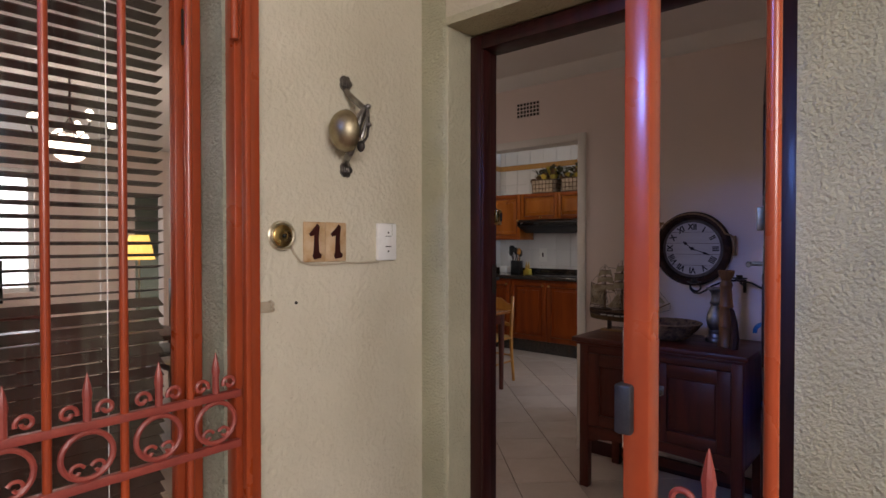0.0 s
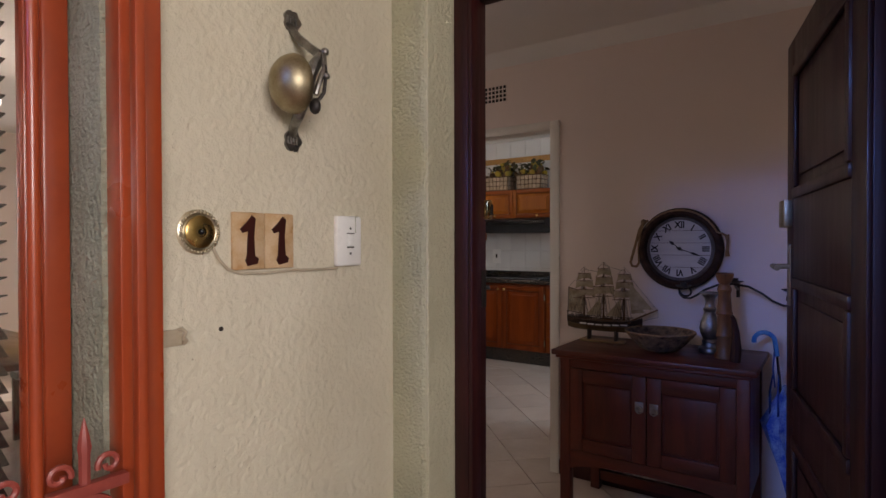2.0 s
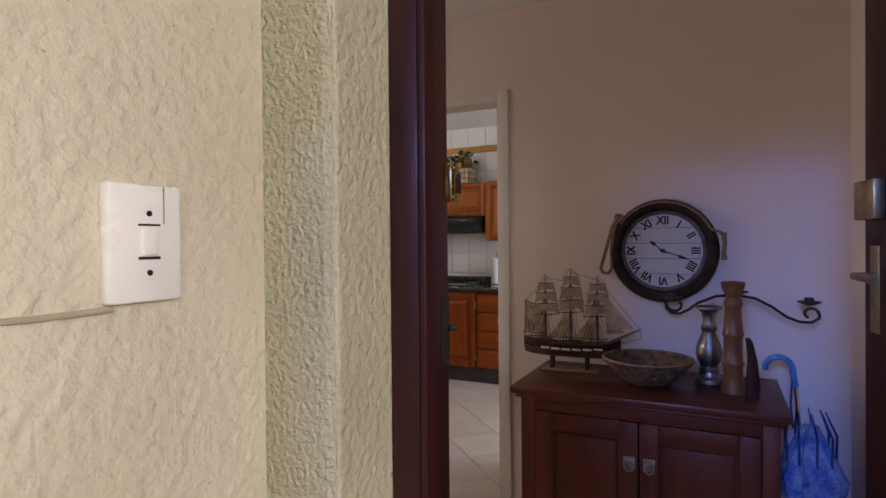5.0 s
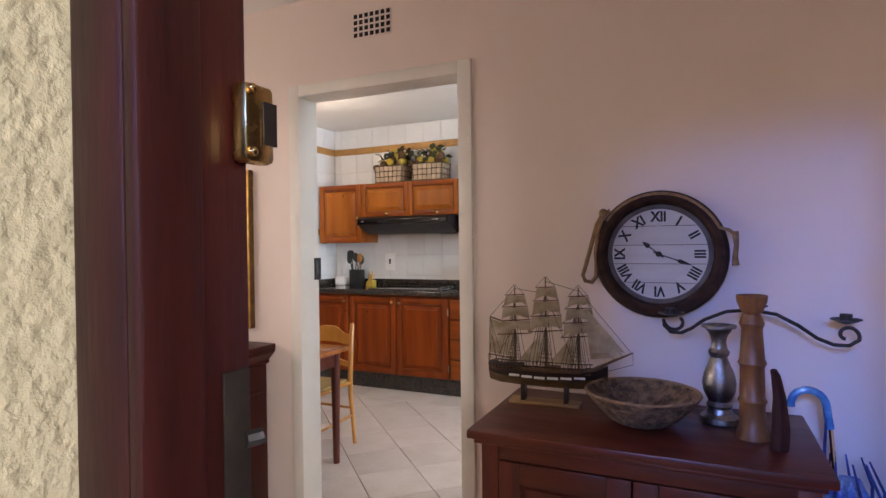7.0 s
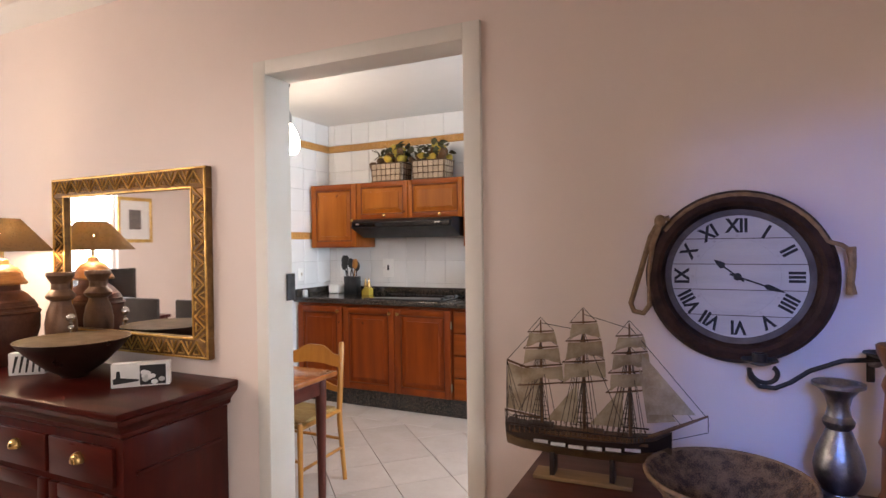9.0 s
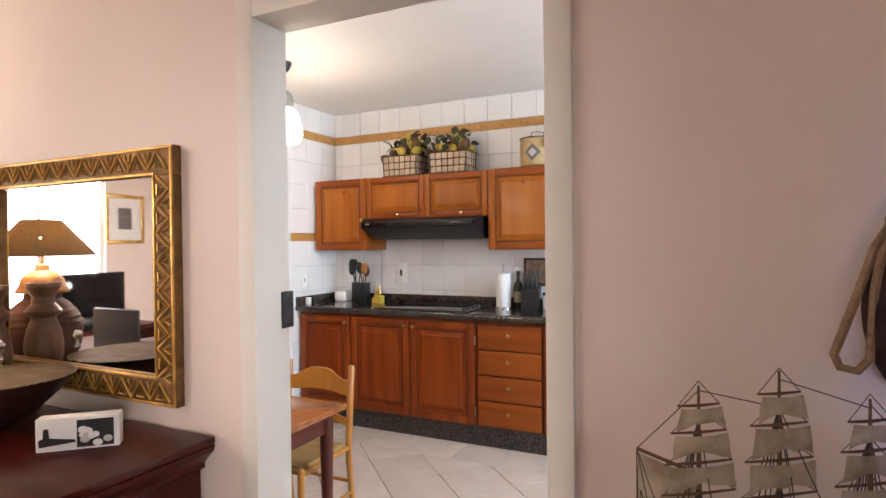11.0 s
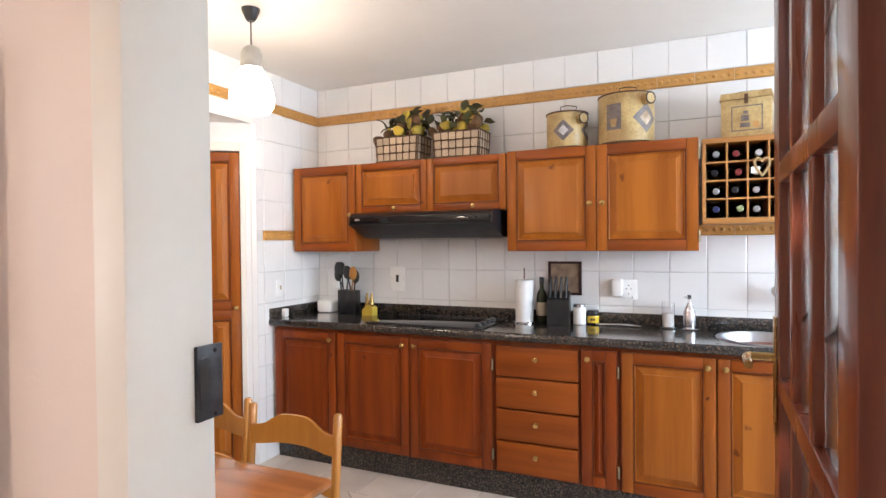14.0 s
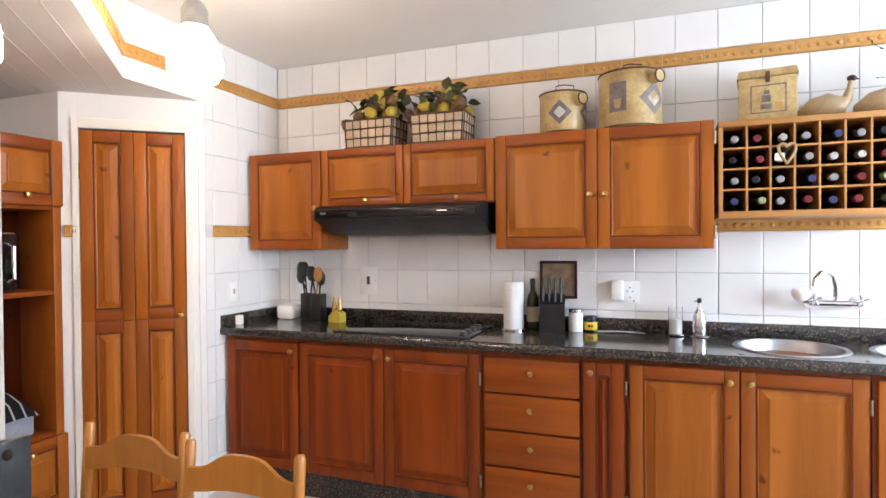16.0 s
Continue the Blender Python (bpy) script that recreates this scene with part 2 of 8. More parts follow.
# ---- mesh helpers ----
def bm_box(x0, x1, y0, y1, z0, z1, bevel=0.0, bm=None):
    bm = bm or bmesh.new()
    m = Matrix.Translation(((x0 + x1) / 2, (y0 + y1) / 2, (z0 + z1) / 2)) @ Matrix.Diagonal((abs(x1 - x0), abs(y1 - y0), abs(z1 - z0), 1))
    made = bmesh.ops.create_cube(bm, size=1, matrix=m)
    if bevel:
        edges = list({e for v in made["verts"] for e in v.link_edges})
        bmesh.ops.bevel(bm, geom=edges, offset=bevel, segments=2, profile=0.5, affect="EDGES", clamp_overlap=True)
    return bm


def bm_cyl(p0, p1, r0, r1=None, seg=16, bm=None):
    bm = bm or bmesh.new()
    p0, p1 = Vector(p0), Vector(p1)
    r1 = r0 if r1 is None else r1
    d = p1 - p0
    m = Matrix.Translation((p0 + p1) / 2) @ d.to_track_quat("Z", "Y").to_matrix().to_4x4()
    bmesh.ops.create_cone(bm, cap_ends=True, segments=seg, radius1=r0, radius2=r1, depth=d.length, matrix=m)
    return bm


def bm_lathe(profile, seg=28, bm=None, at=(0, 0, 0)):
    """A turned shape from (radius, height) pairs, bottom to top."""
    bm = bm or bmesh.new()
    rings = []
    for r, z in profile:
        if r < 1e-5:
            rings.append([bm.verts.new((at[0], at[1], at[2] + z))])
        else:
            rings.append([bm.verts.new((at[0] + r * math.cos(2 * math.pi * i / seg), at[1] + r * math.sin(2 * math.pi * i / seg), at[2] + z)) for i in range(seg)])
    for a, b in zip(rings, rings[1:]):
        for i in range(seg):
            j = (i + 1) % seg
            if len(a) == 1 and len(b) > 1:
                bm.faces.new((a[0], b[j], b[i]))
            elif len(b) == 1 and len(a) > 1:
                bm.faces.new((a[i], a[j], b[0]))
            elif len(a) > 1:
                bm.faces.new((a[i], a[j], b[j], b[i]))
    for ring, flip in ((rings[0], True), (rings[-1], False)):
        if len(ring) > 1:
            bm.faces.new(list(reversed(ring)) if flip else ring)
    return bm


def bm_tube(points, r, seg=8, bm=None, closed=False, taper=None):
    """A round bar along points; taper: radius factor for each point."""
    bm = bm or bmesh.new()
    pts = [Vector(p) for p in points]
    n = len(pts)
    rings, up = [], None
    for i, p in enumerate(pts):
        a, b = (pts[i - 1], pts[(i + 1) % n]) if closed else (pts[max(0, i - 1)], pts[min(n - 1, i + 1)])
        d = (b - a).normalized()
        if up is None:
            up = Vector((0, 0, 1)) if abs(d.z) < 0.9 else Vector((1, 0, 0))
        side = d.cross(up).normalized()
        up = side.cross(d).normalized()
        rr = r * (taper[i] if taper else 1)
        rings.append([bm.verts.new(p + rr * (math.cos(2 * math.pi * k / seg) * side + math.sin(2 * math.pi * k / seg) * up)) for k in range(seg)])
    for i in range(n if closed else n - 1):
        a, b = rings[i], rings[(i + 1) % n]
        for k in range(seg):
            bm.faces.new((a[k], a[(k + 1) % seg], b[(k + 1) % seg], b[k]))
    if not closed:
        bm.faces.new(list(reversed(rings[0])))
        bm.faces.new(rings[-1])
    return bm


def bm_ball(c, r, seg=14, scale=(1, 1, 1), bm=None):
    bm = bm or bmesh.new()
    bmesh.ops.create_uvsphere(bm, u_segments=seg, v_segments=max(6, seg // 2 + 1), radius=r, matrix=Matrix.Translation(c) @ Matrix.Diagonal((*scale, 1)))
    return bm


def bm_prism(outline, axis, a, b, bm=None):
    """A flat outline of (u, v) pairs drawn out along an axis from a to b. The outline lies in (y, z), (x, z) or (x, y)."""
    bm = bm or bmesh.new()
    put = {"x": lambda u, v, w: (w, u, v), "y": lambda u, v, w: (u, w, v), "z": lambda u, v, w: (u, v, w)}[axis]
    lo, hi = [bm.verts.new(put(u, v, a)) for u, v in outline], [bm.verts.new(put(u, v, b)) for u, v in outline]
    n = len(outline)
    for i in range(n):
        bm.faces.new((lo[i], lo[(i + 1) % n], hi[(i + 1) % n], hi[i]))
    bm.faces.new(lo)
    bm.faces.new(hi)
    bmesh.ops.recalc_face_normals(bm, faces=bm.faces)
    return bm


def smooth_over(me, degrees=35):
    me.polygons.foreach_set("use_smooth", [True] * len(me.polygons))
    me.set_sharp_from_angle(angle=radians(degrees))


def mesh_of(name, bm, mat, smooth=True):
    me = bpy.data.meshes.new(name)
    bmesh.ops.recalc_face_normals(bm, faces=bm.faces)
    bm.to_mesh(me)
    bm.free()
    me.materials.append(mat)
    if smooth:
        smooth_over(me)
    return me


def part(name, bm, mat, parent=None, label="", at=None, smooth=True):
    ob = new(name, mesh_of(name, bm, mat, smooth))
    if parent:
        ob.parent = parent
    if at is not None:
        ob.matrix_basis = at
    if label:
        ob["label"] = label
    return ob


def thing(name, label, category, at=None, group=""):
    ob = new(name)
    ob.empty_display_size = 0.05
    if at is not None:
        ob.matrix_basis = at
    return tagged(ob, label, category, group)


def structure(name, bm, mat, label, category, smooth=False):
    return tagged(part(name, bm, mat, smooth=smooth), label, category, kind="structure")


def share(name, me, parent, at):
    """One more piece on a mesh that others use."""
    ob = new(name, me)
    ob.parent, ob.matrix_basis = parent, at
    return ob


def arc(cx, cz, r, a0, a1, n=10):
    return [(cx + r * math.cos(radians(a0 + (a1 - a0) * i / n)), cz + r * math.sin(radians(a0 + (a1 - a0) * i / n))) for i in range(n + 1)]


def spiral(cx, cz, r0, r1, a0, a1, n=18):
    return [(cx + (r0 + (r1 - r0) * i / n) * math.cos(radians(a0 + (a1 - a0) * i / n)), cz + (r0 + (r1 - r0) * i / n) * math.sin(radians(a0 + (a1 - a0) * i / n))) for i in range(n + 1)]

# ---- the large structure ----
BELL_X, PORCH_Y, HALL_Y, HALL_Y2, BACK_Y, LEFT_X = -1.345, 1.44, 3.36, 3.47, 6.41, -4.49
HALL_TOP, KITCHEN_TOP = 2.505, 2.575
HALL_RIGHT, KITCHEN_RIGHT = -0.39, 0.75
DOOR_L, DOOR_R, DOOR_TOP = -1.235, -0.225, 2.085
KD_L, KD_R, KD_TOP = -2.502, -1.743, 2.01

ground = structure("ground", bm_box(-900, 900, -900, 900, -0.5, -0.16), GROUND, "dry garden ground with patchy grass", "ground")
floor = structure("floor", bm_box(-7.6, 0.9, -3.2, 6.6, -0.15, -0.010), FLOOR_GROUT, "tiled floor with dark grout joints", "floor")
porch_floor = structure("porch_floor", bm_box(BELL_X, 4.0, -3.5, 1.435, -0.14, -0.004), PORCH, "terracotta porch floor", "floor")
# porch and entrance walls
structure("wall_bell", bm_box(-1.50, BELL_X, 0.742, 1.44, -0.1, 2.7), PLASTER, "rough cream plastered porch wall", "wall")
structure("wall_window_low", bm_box(-1.50, BELL_X, -1.3, 0.71, -0.1, 0.36), PLASTER, "rough plastered wall below the window", "wall")
structure("wall_window_top", bm_box(-1.50, BELL_X, -1.3, 0.71, 2.3, 2.7), PLASTER, "rough plastered wall above the window", "wall")
structure("wall_porch_west", bm_box(-1.50, BELL_X, -3.3, -1.3, -0.1, 2.7), PLASTER, "rough cream plastered porch wall", "wall")
structure("wall_door_left", bm_box(-1.50, DOOR_L, PORCH_Y, 1.62, -0.1, 2.78, 0.012), PLASTER_COARSE, "coarse textured plaster beside the front door", "wall")
structure("wall_door_right", bm_box(DOOR_R, 4.0, PORCH_Y, 1.62, -0.1, 2.78), PLASTER_COARSE, "rough plaster wall beside the front door", "wall")
structure("wall_door_top", bm_box(DOOR_L, DOOR_R, PORCH_Y, 1.62, DOOR_TOP, 2.78), PLASTER, "rough plaster over the front door", "wall")
structure("reveal", bm_box(DOOR_L - 0.02, DOOR_L + 0.004, PORCH_Y + 0.006, 1.575, -0.1, DOOR_TOP + 0.004, 0.004), REVEAL, "smoother plastered door reveal", "wall")
structure("reveal_top", bm_box(DOOR_L + 0.004, DOOR_R, PORCH_Y - 0.004, 1.575, DOOR_TOP - 0.006, DOOR_TOP + 0.02), REVEAL, "plastered lintel reveal", "wall")
# out of view; carried out to y -3.4 to block sun bounce off the floor
structure("porch_ceiling", bm_box(-1.50, 4.0, -3.4, 1.62, 2.78, 2.90), CEILING, "unseen white ceiling added to keep sun off the porch", "ceiling")
# hall and living room
structure("wall_hall_left", bm_box(-7.6, KD_L - 0.055, HALL_Y, HALL_Y2, -0.1, HALL_TOP), PAINT, "off-white painted hall wall", "wall")
structure("wall_hall_right_part", bm_box(KD_R + 0.055, 0.9, HALL_Y, HALL_Y2, -0.1, HALL_TOP), PAINT, "off-white painted hall wall", "wall")
structure("wall_hall_top", bm_box(KD_L - 0.055, KD_R + 0.055, HALL_Y, HALL_Y2, KD_TOP + 0.05, HALL_TOP), PAINT, "off-white painted wall over the kitchen opening", "wall")
structure("wall_hall_east", bm_box(HALL_RIGHT, HALL_RIGHT + 0.15, 2.66, HALL_Y, -0.1, HALL_TOP), PAINT, "off-white painted projecting wall of the hall", "wall")
structure("wall_hall_east_near", bm_box(-0.17, -0.02, 1.62, HALL_Y, -0.1, HALL_TOP), PAINT, "off-white painted side wall of the hall", "wall")
structure("wall_porch_inner", bm_box(-1.62, -1.50, -3.2, 1.62, -0.1, 0.36), PAINT, "painted wall below the window", "wall")
structure("wall_porch_inner_north", bm_box(-1.62, -1.50, 0.71, 1.62, 0.36, HALL_TOP), PAINT, "painted inner side of the porch wall", "wall")
structure("wall_porch_inner_south", bm_box(-1.62, -1.50, -3.2, -1.3, 0.36, HALL_TOP), PAINT, "painted inner side of the porch wall", "wall")
structure("wall_porch_inner_top", bm_box(-1.62, -1.50, -1.3, 0.71, 2.3, HALL_TOP), PAINT, "painted wall above the window", "wall")
WA = (0.45, 1.75, 0.80, 2.15)
for nm, y0, y1, z0, z1 in (("wall_living_west_a", -3.2, WA[0], -0.1, HALL_TOP), ("wall_living_west_b", WA[0], WA[1], -0.1, WA[2]), ("wall_living_west_c", WA[0], WA[1], WA[3], HALL_TOP), ("wall_living_west_d", WA[1], 2.78, -0.1, HALL_TOP), ("wall_living_west_e", 2.78, 3.12, 1.95, HALL_TOP), ("wall_living_west_f", 3.12, HALL_Y, -0.1, HALL_TOP)):
    structure(nm, bm_box(-7.6, -7.45, y0, y1, z0, z1), PAINT, "painted living room wall", "wall")
structure("wall_living_south", bm_box(-7.6, -1.62, -3.2, -3.05, -0.1, HALL_TOP), PAINT, "painted living room wall", "wall")
structure("ceiling_hall", bm_box(-7.6, 0.9, 1.62, HALL_Y, HALL_TOP, HALL_TOP + 0.1), CEILING, "white hall ceiling", "ceiling")
structure("ceiling_living", bm_box(-7.6, -1.50, -3.2, 1.62, HALL_TOP, HALL_TOP + 0.1), CEILING, "white living room ceiling", "ceiling")
# kitchen
wall_back = structure("wall_kitchen_back", bm_box(-5.6, 0.9, BACK_Y, BACK_Y + 0.15, -0.1, 2.7), GROUT, "kitchen wall of white glazed tiles", "wall")
wall_left = structure("wall_kitchen_left", bm_box(LEFT_X - 0.15, LEFT_X - 0.008, 5.70, BACK_Y, -0.1, 2.7), GROUT, "kitchen side wall of white glazed tiles", "wall")
structure("wall_kitchen_far_west", bm_box(-5.75, -5.6, HALL_Y2, BACK_Y, -0.1, 2.7), WHITE, "white kitchen wall", "wall")
structure("wall_kitchen_east_low", bm_box(KITCHEN_RIGHT, 0.9, HALL_Y2, BACK_Y, -0.1, 1.05), WHITE, "white kitchen wall below the window", "wall")
structure("wall_kitchen_east_top", bm_box(KITCHEN_RIGHT, 0.9, HALL_Y2, BACK_Y, 2.15, 2.7), WHITE, "white kitchen wall above the window", "wall")
structure("wall_kitchen_east_near", bm_box(KITCHEN_RIGHT, 0.9, HALL_Y2, 4.4, 1.05, 2.15), WHITE, "white kitchen wall beside the window", "wall")
structure("wall_kitchen_east_far", bm_box(KITCHEN_RIGHT, 0.9, 6.0, BACK_Y, 1.05, 2.15), WHITE, "white kitchen wall beside the window", "wall")
structure("ceiling_kitchen", bm_box(-5.75, 0.9, HALL_Y2, BACK_Y + 0.15, KITCHEN_TOP, KITCHEN_TOP + 0.1), CEILING, "white kitchen ceiling", "ceiling")

# diagonal pantry wall in the kitchen corner
PA, PB = Vector((-4.49, 5.71)), Vector((-5.00, 5.275))
pantry_run = (PB - PA).normalized()
pantry_angle = math.degrees(math.atan2(pantry_run.y, pantry_run.x))
AT_PANTRY = pose(PA.x, PA.y, 0, 0, 0, pantry_angle)   # x runs along the wall, its front faces local +y
PANTRY_LEN = (PB - PA).length


def pantry_box(x0, x1, y0, y1, z0, z1, bevel=0.0):
    bm = bm_box(x0, x1, y0, y1, z0, z1, bevel)
    bm.transform(AT_PANTRY)
    return bm


structure("wall_pantry_right", pantry_box(-0.02, 0.07, -0.12, 0, -0.1, 2.205), TILE, "white tiled strip beside the pantry door", "wall")
structure("wall_pantry_left", pantry_box(0.59, PANTRY_LEN, -0.12, 0, -0.1, 2.205), TILE, "white tiled strip beside the pantry door", "wall")
structure("wall_pantry_top", pantry_box(0.07, 0.59, -0.12, 0, 2.045, 2.205), TILE, "white tiles over the pantry door", "wall")
structure("wall_pantry_side", bm_box(-5.6, PB.x, 5.275, 5.40, -0.1, 2.205), TILE, "white tiled wall behind the oven unit", "wall")
# boxed-in soffit over the pantry, its face in line with the side wall
SOFFIT = 2.205
face = [(-5.6, 5.99), (LEFT_X, 5.99), (LEFT_X, 5.23), (-3.70, 4.32), (-3.70, HALL_Y2), (-5.6, HALL_Y2)]
structure("soffit", bm_prism(face, "z", SOFFIT, KITCHEN_TOP), WHITE, "white boarded soffit under the ceiling", "soffit")


# ---- kitchen ----
def bm_raised_panel(w, h, t=0.022, stile=0.055):
    """The bevelled field inside the frame, behind a dark groove."""
    bm = bmesh.new()
    g, s = stile + 0.017, min(0.030, (w - 2 * stile) * 0.22)
    loops = []
    for k, y in ((stile + 0.0008, -0.0195), (stile + 0.006, -0.0175), (stile + 0.010, -0.009), (stile + 0.014, -0.0065), (stile + 0.017, -0.0075), (g + s, -t + 0.005), (g + s + 0.001, -t - 0.0012), (g + s + 0.004, -t - 0.002)):
        loops.append([bm.verts.new((x, y, z)) for x, z in ((k, k), (w - k, k), (w - k, h - k), (k, h - k))])
    for a, b in zip(loops, loops[1:]):
        for i in range(4):
            bm.faces.new((a[i], a[(i + 1) % 4], b[(i + 1) % 4], b[i]))
    bm.faces.new(loops[-1])
    return bm


def bm_knob(r=0.015):
    bm = bm_lathe([(0.0075, 0), (0.006, 0.010), (r * 0.8, 0.014), (r, 0.020), (r * 0.85, 0.026), (r * 0.4, 0.029), (0, 0.0295)], 16)
    bm.transform(Matrix.Rotation(radians(90), 4, "X"))
    return bm


KNOB_MESH = mesh_of("knob", bm_knob(), BRASS)


def front(parent, x0, x1, z0, z1, y, mat, knobs=(), name="door", stile=0.055, at=None):
    w, h, t = x1 - x0, z1 - z0, 0.022
    d = part(name, bm_box(0.002, w - 0.002, -0.006, 0, 0.002, h - 0.002), mat, parent, at=at or Matrix.Translation((x0, y, z0)))
    for a, b in ((0, stile), (w - stile, w)):
        part("stile", bm_box(a, b, -t, -0.001, 0, h, 0.004), mat, d)
    for a, b in ((0, stile), (h - stile, h)):
        part("rail", bm_box(stile + 0.0005, w - stile - 0.0005, -t + 0.0005, -0.001, a, b, 0.004), {PINE: PINE_H}.get(mat, mat), d)
    part("panel", bm_raised_panel(x1 - x0, z1 - z0, stile=stile), {PINE: PINE_PANEL, PINE_RED: RED_PANEL}[mat], d, smooth=False)
    # thin bead; its dark colour draws the groove's shade around the panel
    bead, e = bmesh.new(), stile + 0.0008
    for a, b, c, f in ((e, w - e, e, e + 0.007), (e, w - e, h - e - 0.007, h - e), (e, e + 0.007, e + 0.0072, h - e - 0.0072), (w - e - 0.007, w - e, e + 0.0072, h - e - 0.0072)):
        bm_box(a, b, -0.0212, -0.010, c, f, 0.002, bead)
    part("moulding", bead, BEAD_SHADE, d, "bead moulding coloured dark for groove shade")
    for kx, kz in knobs:
        share("knob", KNOB_MESH, d, Matrix.Translation((kx - x0, -0.022, kz - z0)))
    return d


def hinge(parent, x, y, z):
    bm = bm_cyl((x, y, z - 0.03), (x, y, z + 0.03), 0.005, seg=10)
    bm_box(x - 0.006, x + 0.006, y + 0.001, y + 0.004, z - 0.03, z + 0.03, 0, bm)
    part("hinge", bm, BRASS_OLD, parent, "brass butt hinge")


def carcass(parent, x0, x1, y0, y1, z0, z1, mat):
    part("body", bm_box(x0, x1, y0, y1, z0, z1, 0.002), mat, parent)


BASE_Y, UP_Y = 5.87, 6.085
BZ0, BZ1 = 0.155, 0.866


def base_cabinet(label, x0, x1, doors, knob_sides, mat=None):
    mat = mat or PINE_RED
    c = thing("base_cabinet", label, "kitchen cabinet", group="kitchen base cabinets")
    carcass(c, x0 + 0.001, x1 - 0.001, BASE_Y + 0.022, BACK_Y - 0.012, 0.15, 0.888, PINE_RED)
    for (a, b), side in zip(doors, knob_sides):
        k = b - 0.035 if side == "r" else a + 0.035
        d = front(c, a, b, BZ0, BZ1, BASE_Y + 0.021, mat, [(k, BZ1 - 0.045)])
    return c


base_cabinet("reddish pine base cabinet with one panelled door", -4.475, -3.975, [(-4.465, -3.985)], "r")
hob_unit = base_cabinet("reddish pine base cabinet with two panelled doors under the hob", -3.972, -2.935, [(-3.972, -3.462), (-3.456, -2.945)], "rl")
hinge(hob_unit, -2.938, BASE_Y - 0.002, 0.75)
hinge(hob_unit, -2.938, BASE_Y - 0.002, 0.25)
du = thing("drawer_unit", "pine kitchen drawer unit with four drawers", "drawers")
carcass(du, -2.932, -2.458, BASE_Y + 0.022, BACK_Y - 0.012, 0.15, 0.888, PINE_RED)
for i in range(4):
    z1 = 0.858 - i * 0.1765
    bm = bm_box(-2.916, -2.466, BASE_Y, BASE_Y + 0.0215, z1 - 0.166, z1, 0.006)
    d = part("drawer_front", bm, PINE_H, du)
    share("knob", KNOB_MESH, d, Matrix.Translation((-2.69, BASE_Y, z1 - 0.062)))
nu = base_cabinet("narrow pine base cabinet with a slim panelled door", -2.456, -2.262, [(-2.45, -2.272)], "l", PINE_RED)
hinge(nu, -2.263, BASE_Y - 0.002, 0.76)
hinge(nu, -2.263, BASE_Y - 0.002, 0.25)
su = base_cabinet("pine base cabinet with two knotty doors under the sink", -2.260, -1.352, [(-2.247, -1.815), (-1.809, -1.365)], "rl", PINE)
hinge(su, -1.358, BASE_Y - 0.002, 0.76)
hinge(su, -1.358, BASE_Y - 0.002, 0.25)
base_cabinet("pine base cabinet with two panelled doors", -1.350, -0.30, [(-1.335, -0.83), (-0.824, -0.315)], "rl", PINE)
base_cabinet("pine base cabinet at the end of the counter", -0.298, 0.745, [(-0.29, 0.22), (0.226, 0.735)], "rl", PINE)
plinth = tagged(part("plinth", bm_box(-4.485, 0.745, 5.925, 5.945, 0.0, 0.149), GRANITE), "dark speckled granite plinth under the cabinets", "plinth")

# granite worktop with two round holes for the sinks
SINKS = [(-1.585, 6.115, 0.205), (-1.06, 6.115, 0.205)]
WT0, WT1, WY0, WY1 = 0.889, 0.935, 5.838, BACK_Y - 0.011


def worktop():
    bm = bmesh.new()
    xs = [LEFT_X]
    for cx, cy, r in SINKS:
        xs += [cx - 0.23, cx + 0.23]
    xs.append(KITCHEN_RIGHT)
    for a, b in zip(xs[0::2], xs[1::2]):
        bm_box(a, b, WY0 + 0.014, WY1, WT0, WT1, 0, bm)
    for cx, cy, r in SINKS:
        bm_box(cx - 0.23, cx + 0.23, WY0 + 0.014, cy - 0.23, WT0, WT1, 0, bm)
        bm_box(cx - 0.23, cx + 0.23, cy + 0.23, WY1, WT0, WT1, 0, bm)
        n = 48
        rings = []
        for z in (WT0, WT1):
            inner, outer = [], []
            for i in range(n):
                a = 2 * math.pi * (i + 0.5) / n
                c, s = math.cos(a), math.sin(a)
                k = 0.23 / max(abs(c), abs(s))
                inner.append(bm.verts.new((cx + r * c, cy + r * s, z)))
                outer.append(bm.verts.new((cx + k * c, cy + k * s, z)))
            rings.append((inner, outer))
        for i in range(n):
            j = (i + 1) % n
            (li, lo), (hi, ho) = rings
            bm.faces.new((hi[i], hi[j], ho[j], ho[i]))
            bm.faces.new((li[i], lo[i], lo[j], li[j]))
            bm.faces.new((li[i], li[j], hi[j], hi[i]))
            bm.faces.new((lo[i], ho[i], ho[j], lo[j]))
    nose = [(WY0 + 0.015, WT0)] + [(WY0 + 0.016 + 0.016 * math.cos(radians(a)), (WT0 + WT1) / 2 + 0.023 * math.sin(radians(a))) for a in range(-90 - 10, -271, -20)] + [(WY0 + 0.015, WT1)]
    bm_prism(nose, "x", LEFT_X, KITCHEN_RIGHT, bm)
    return bm


tagged(part("worktop", worktop(), GRANITE, smooth=True), "polished dark speckled granite kitchen worktop", "worktop")
tagged(part("upstand", bm_box(LEFT_X, KITCHEN_RIGHT, BACK_Y - 0.029, BACK_Y - 0.001, 0.9352, 1.002, 0.003), GRANITE), "dark granite upstand along the tiled wall", "upstand")
tagged(part("upstand", bm_box(LEFT_X - 0.004, LEFT_X + 0.022, 5.845, BACK_Y - 0.030, 0.9352, 1.002, 0.003), GRANITE), "short dark granite upstand against the side wall", "upstand")

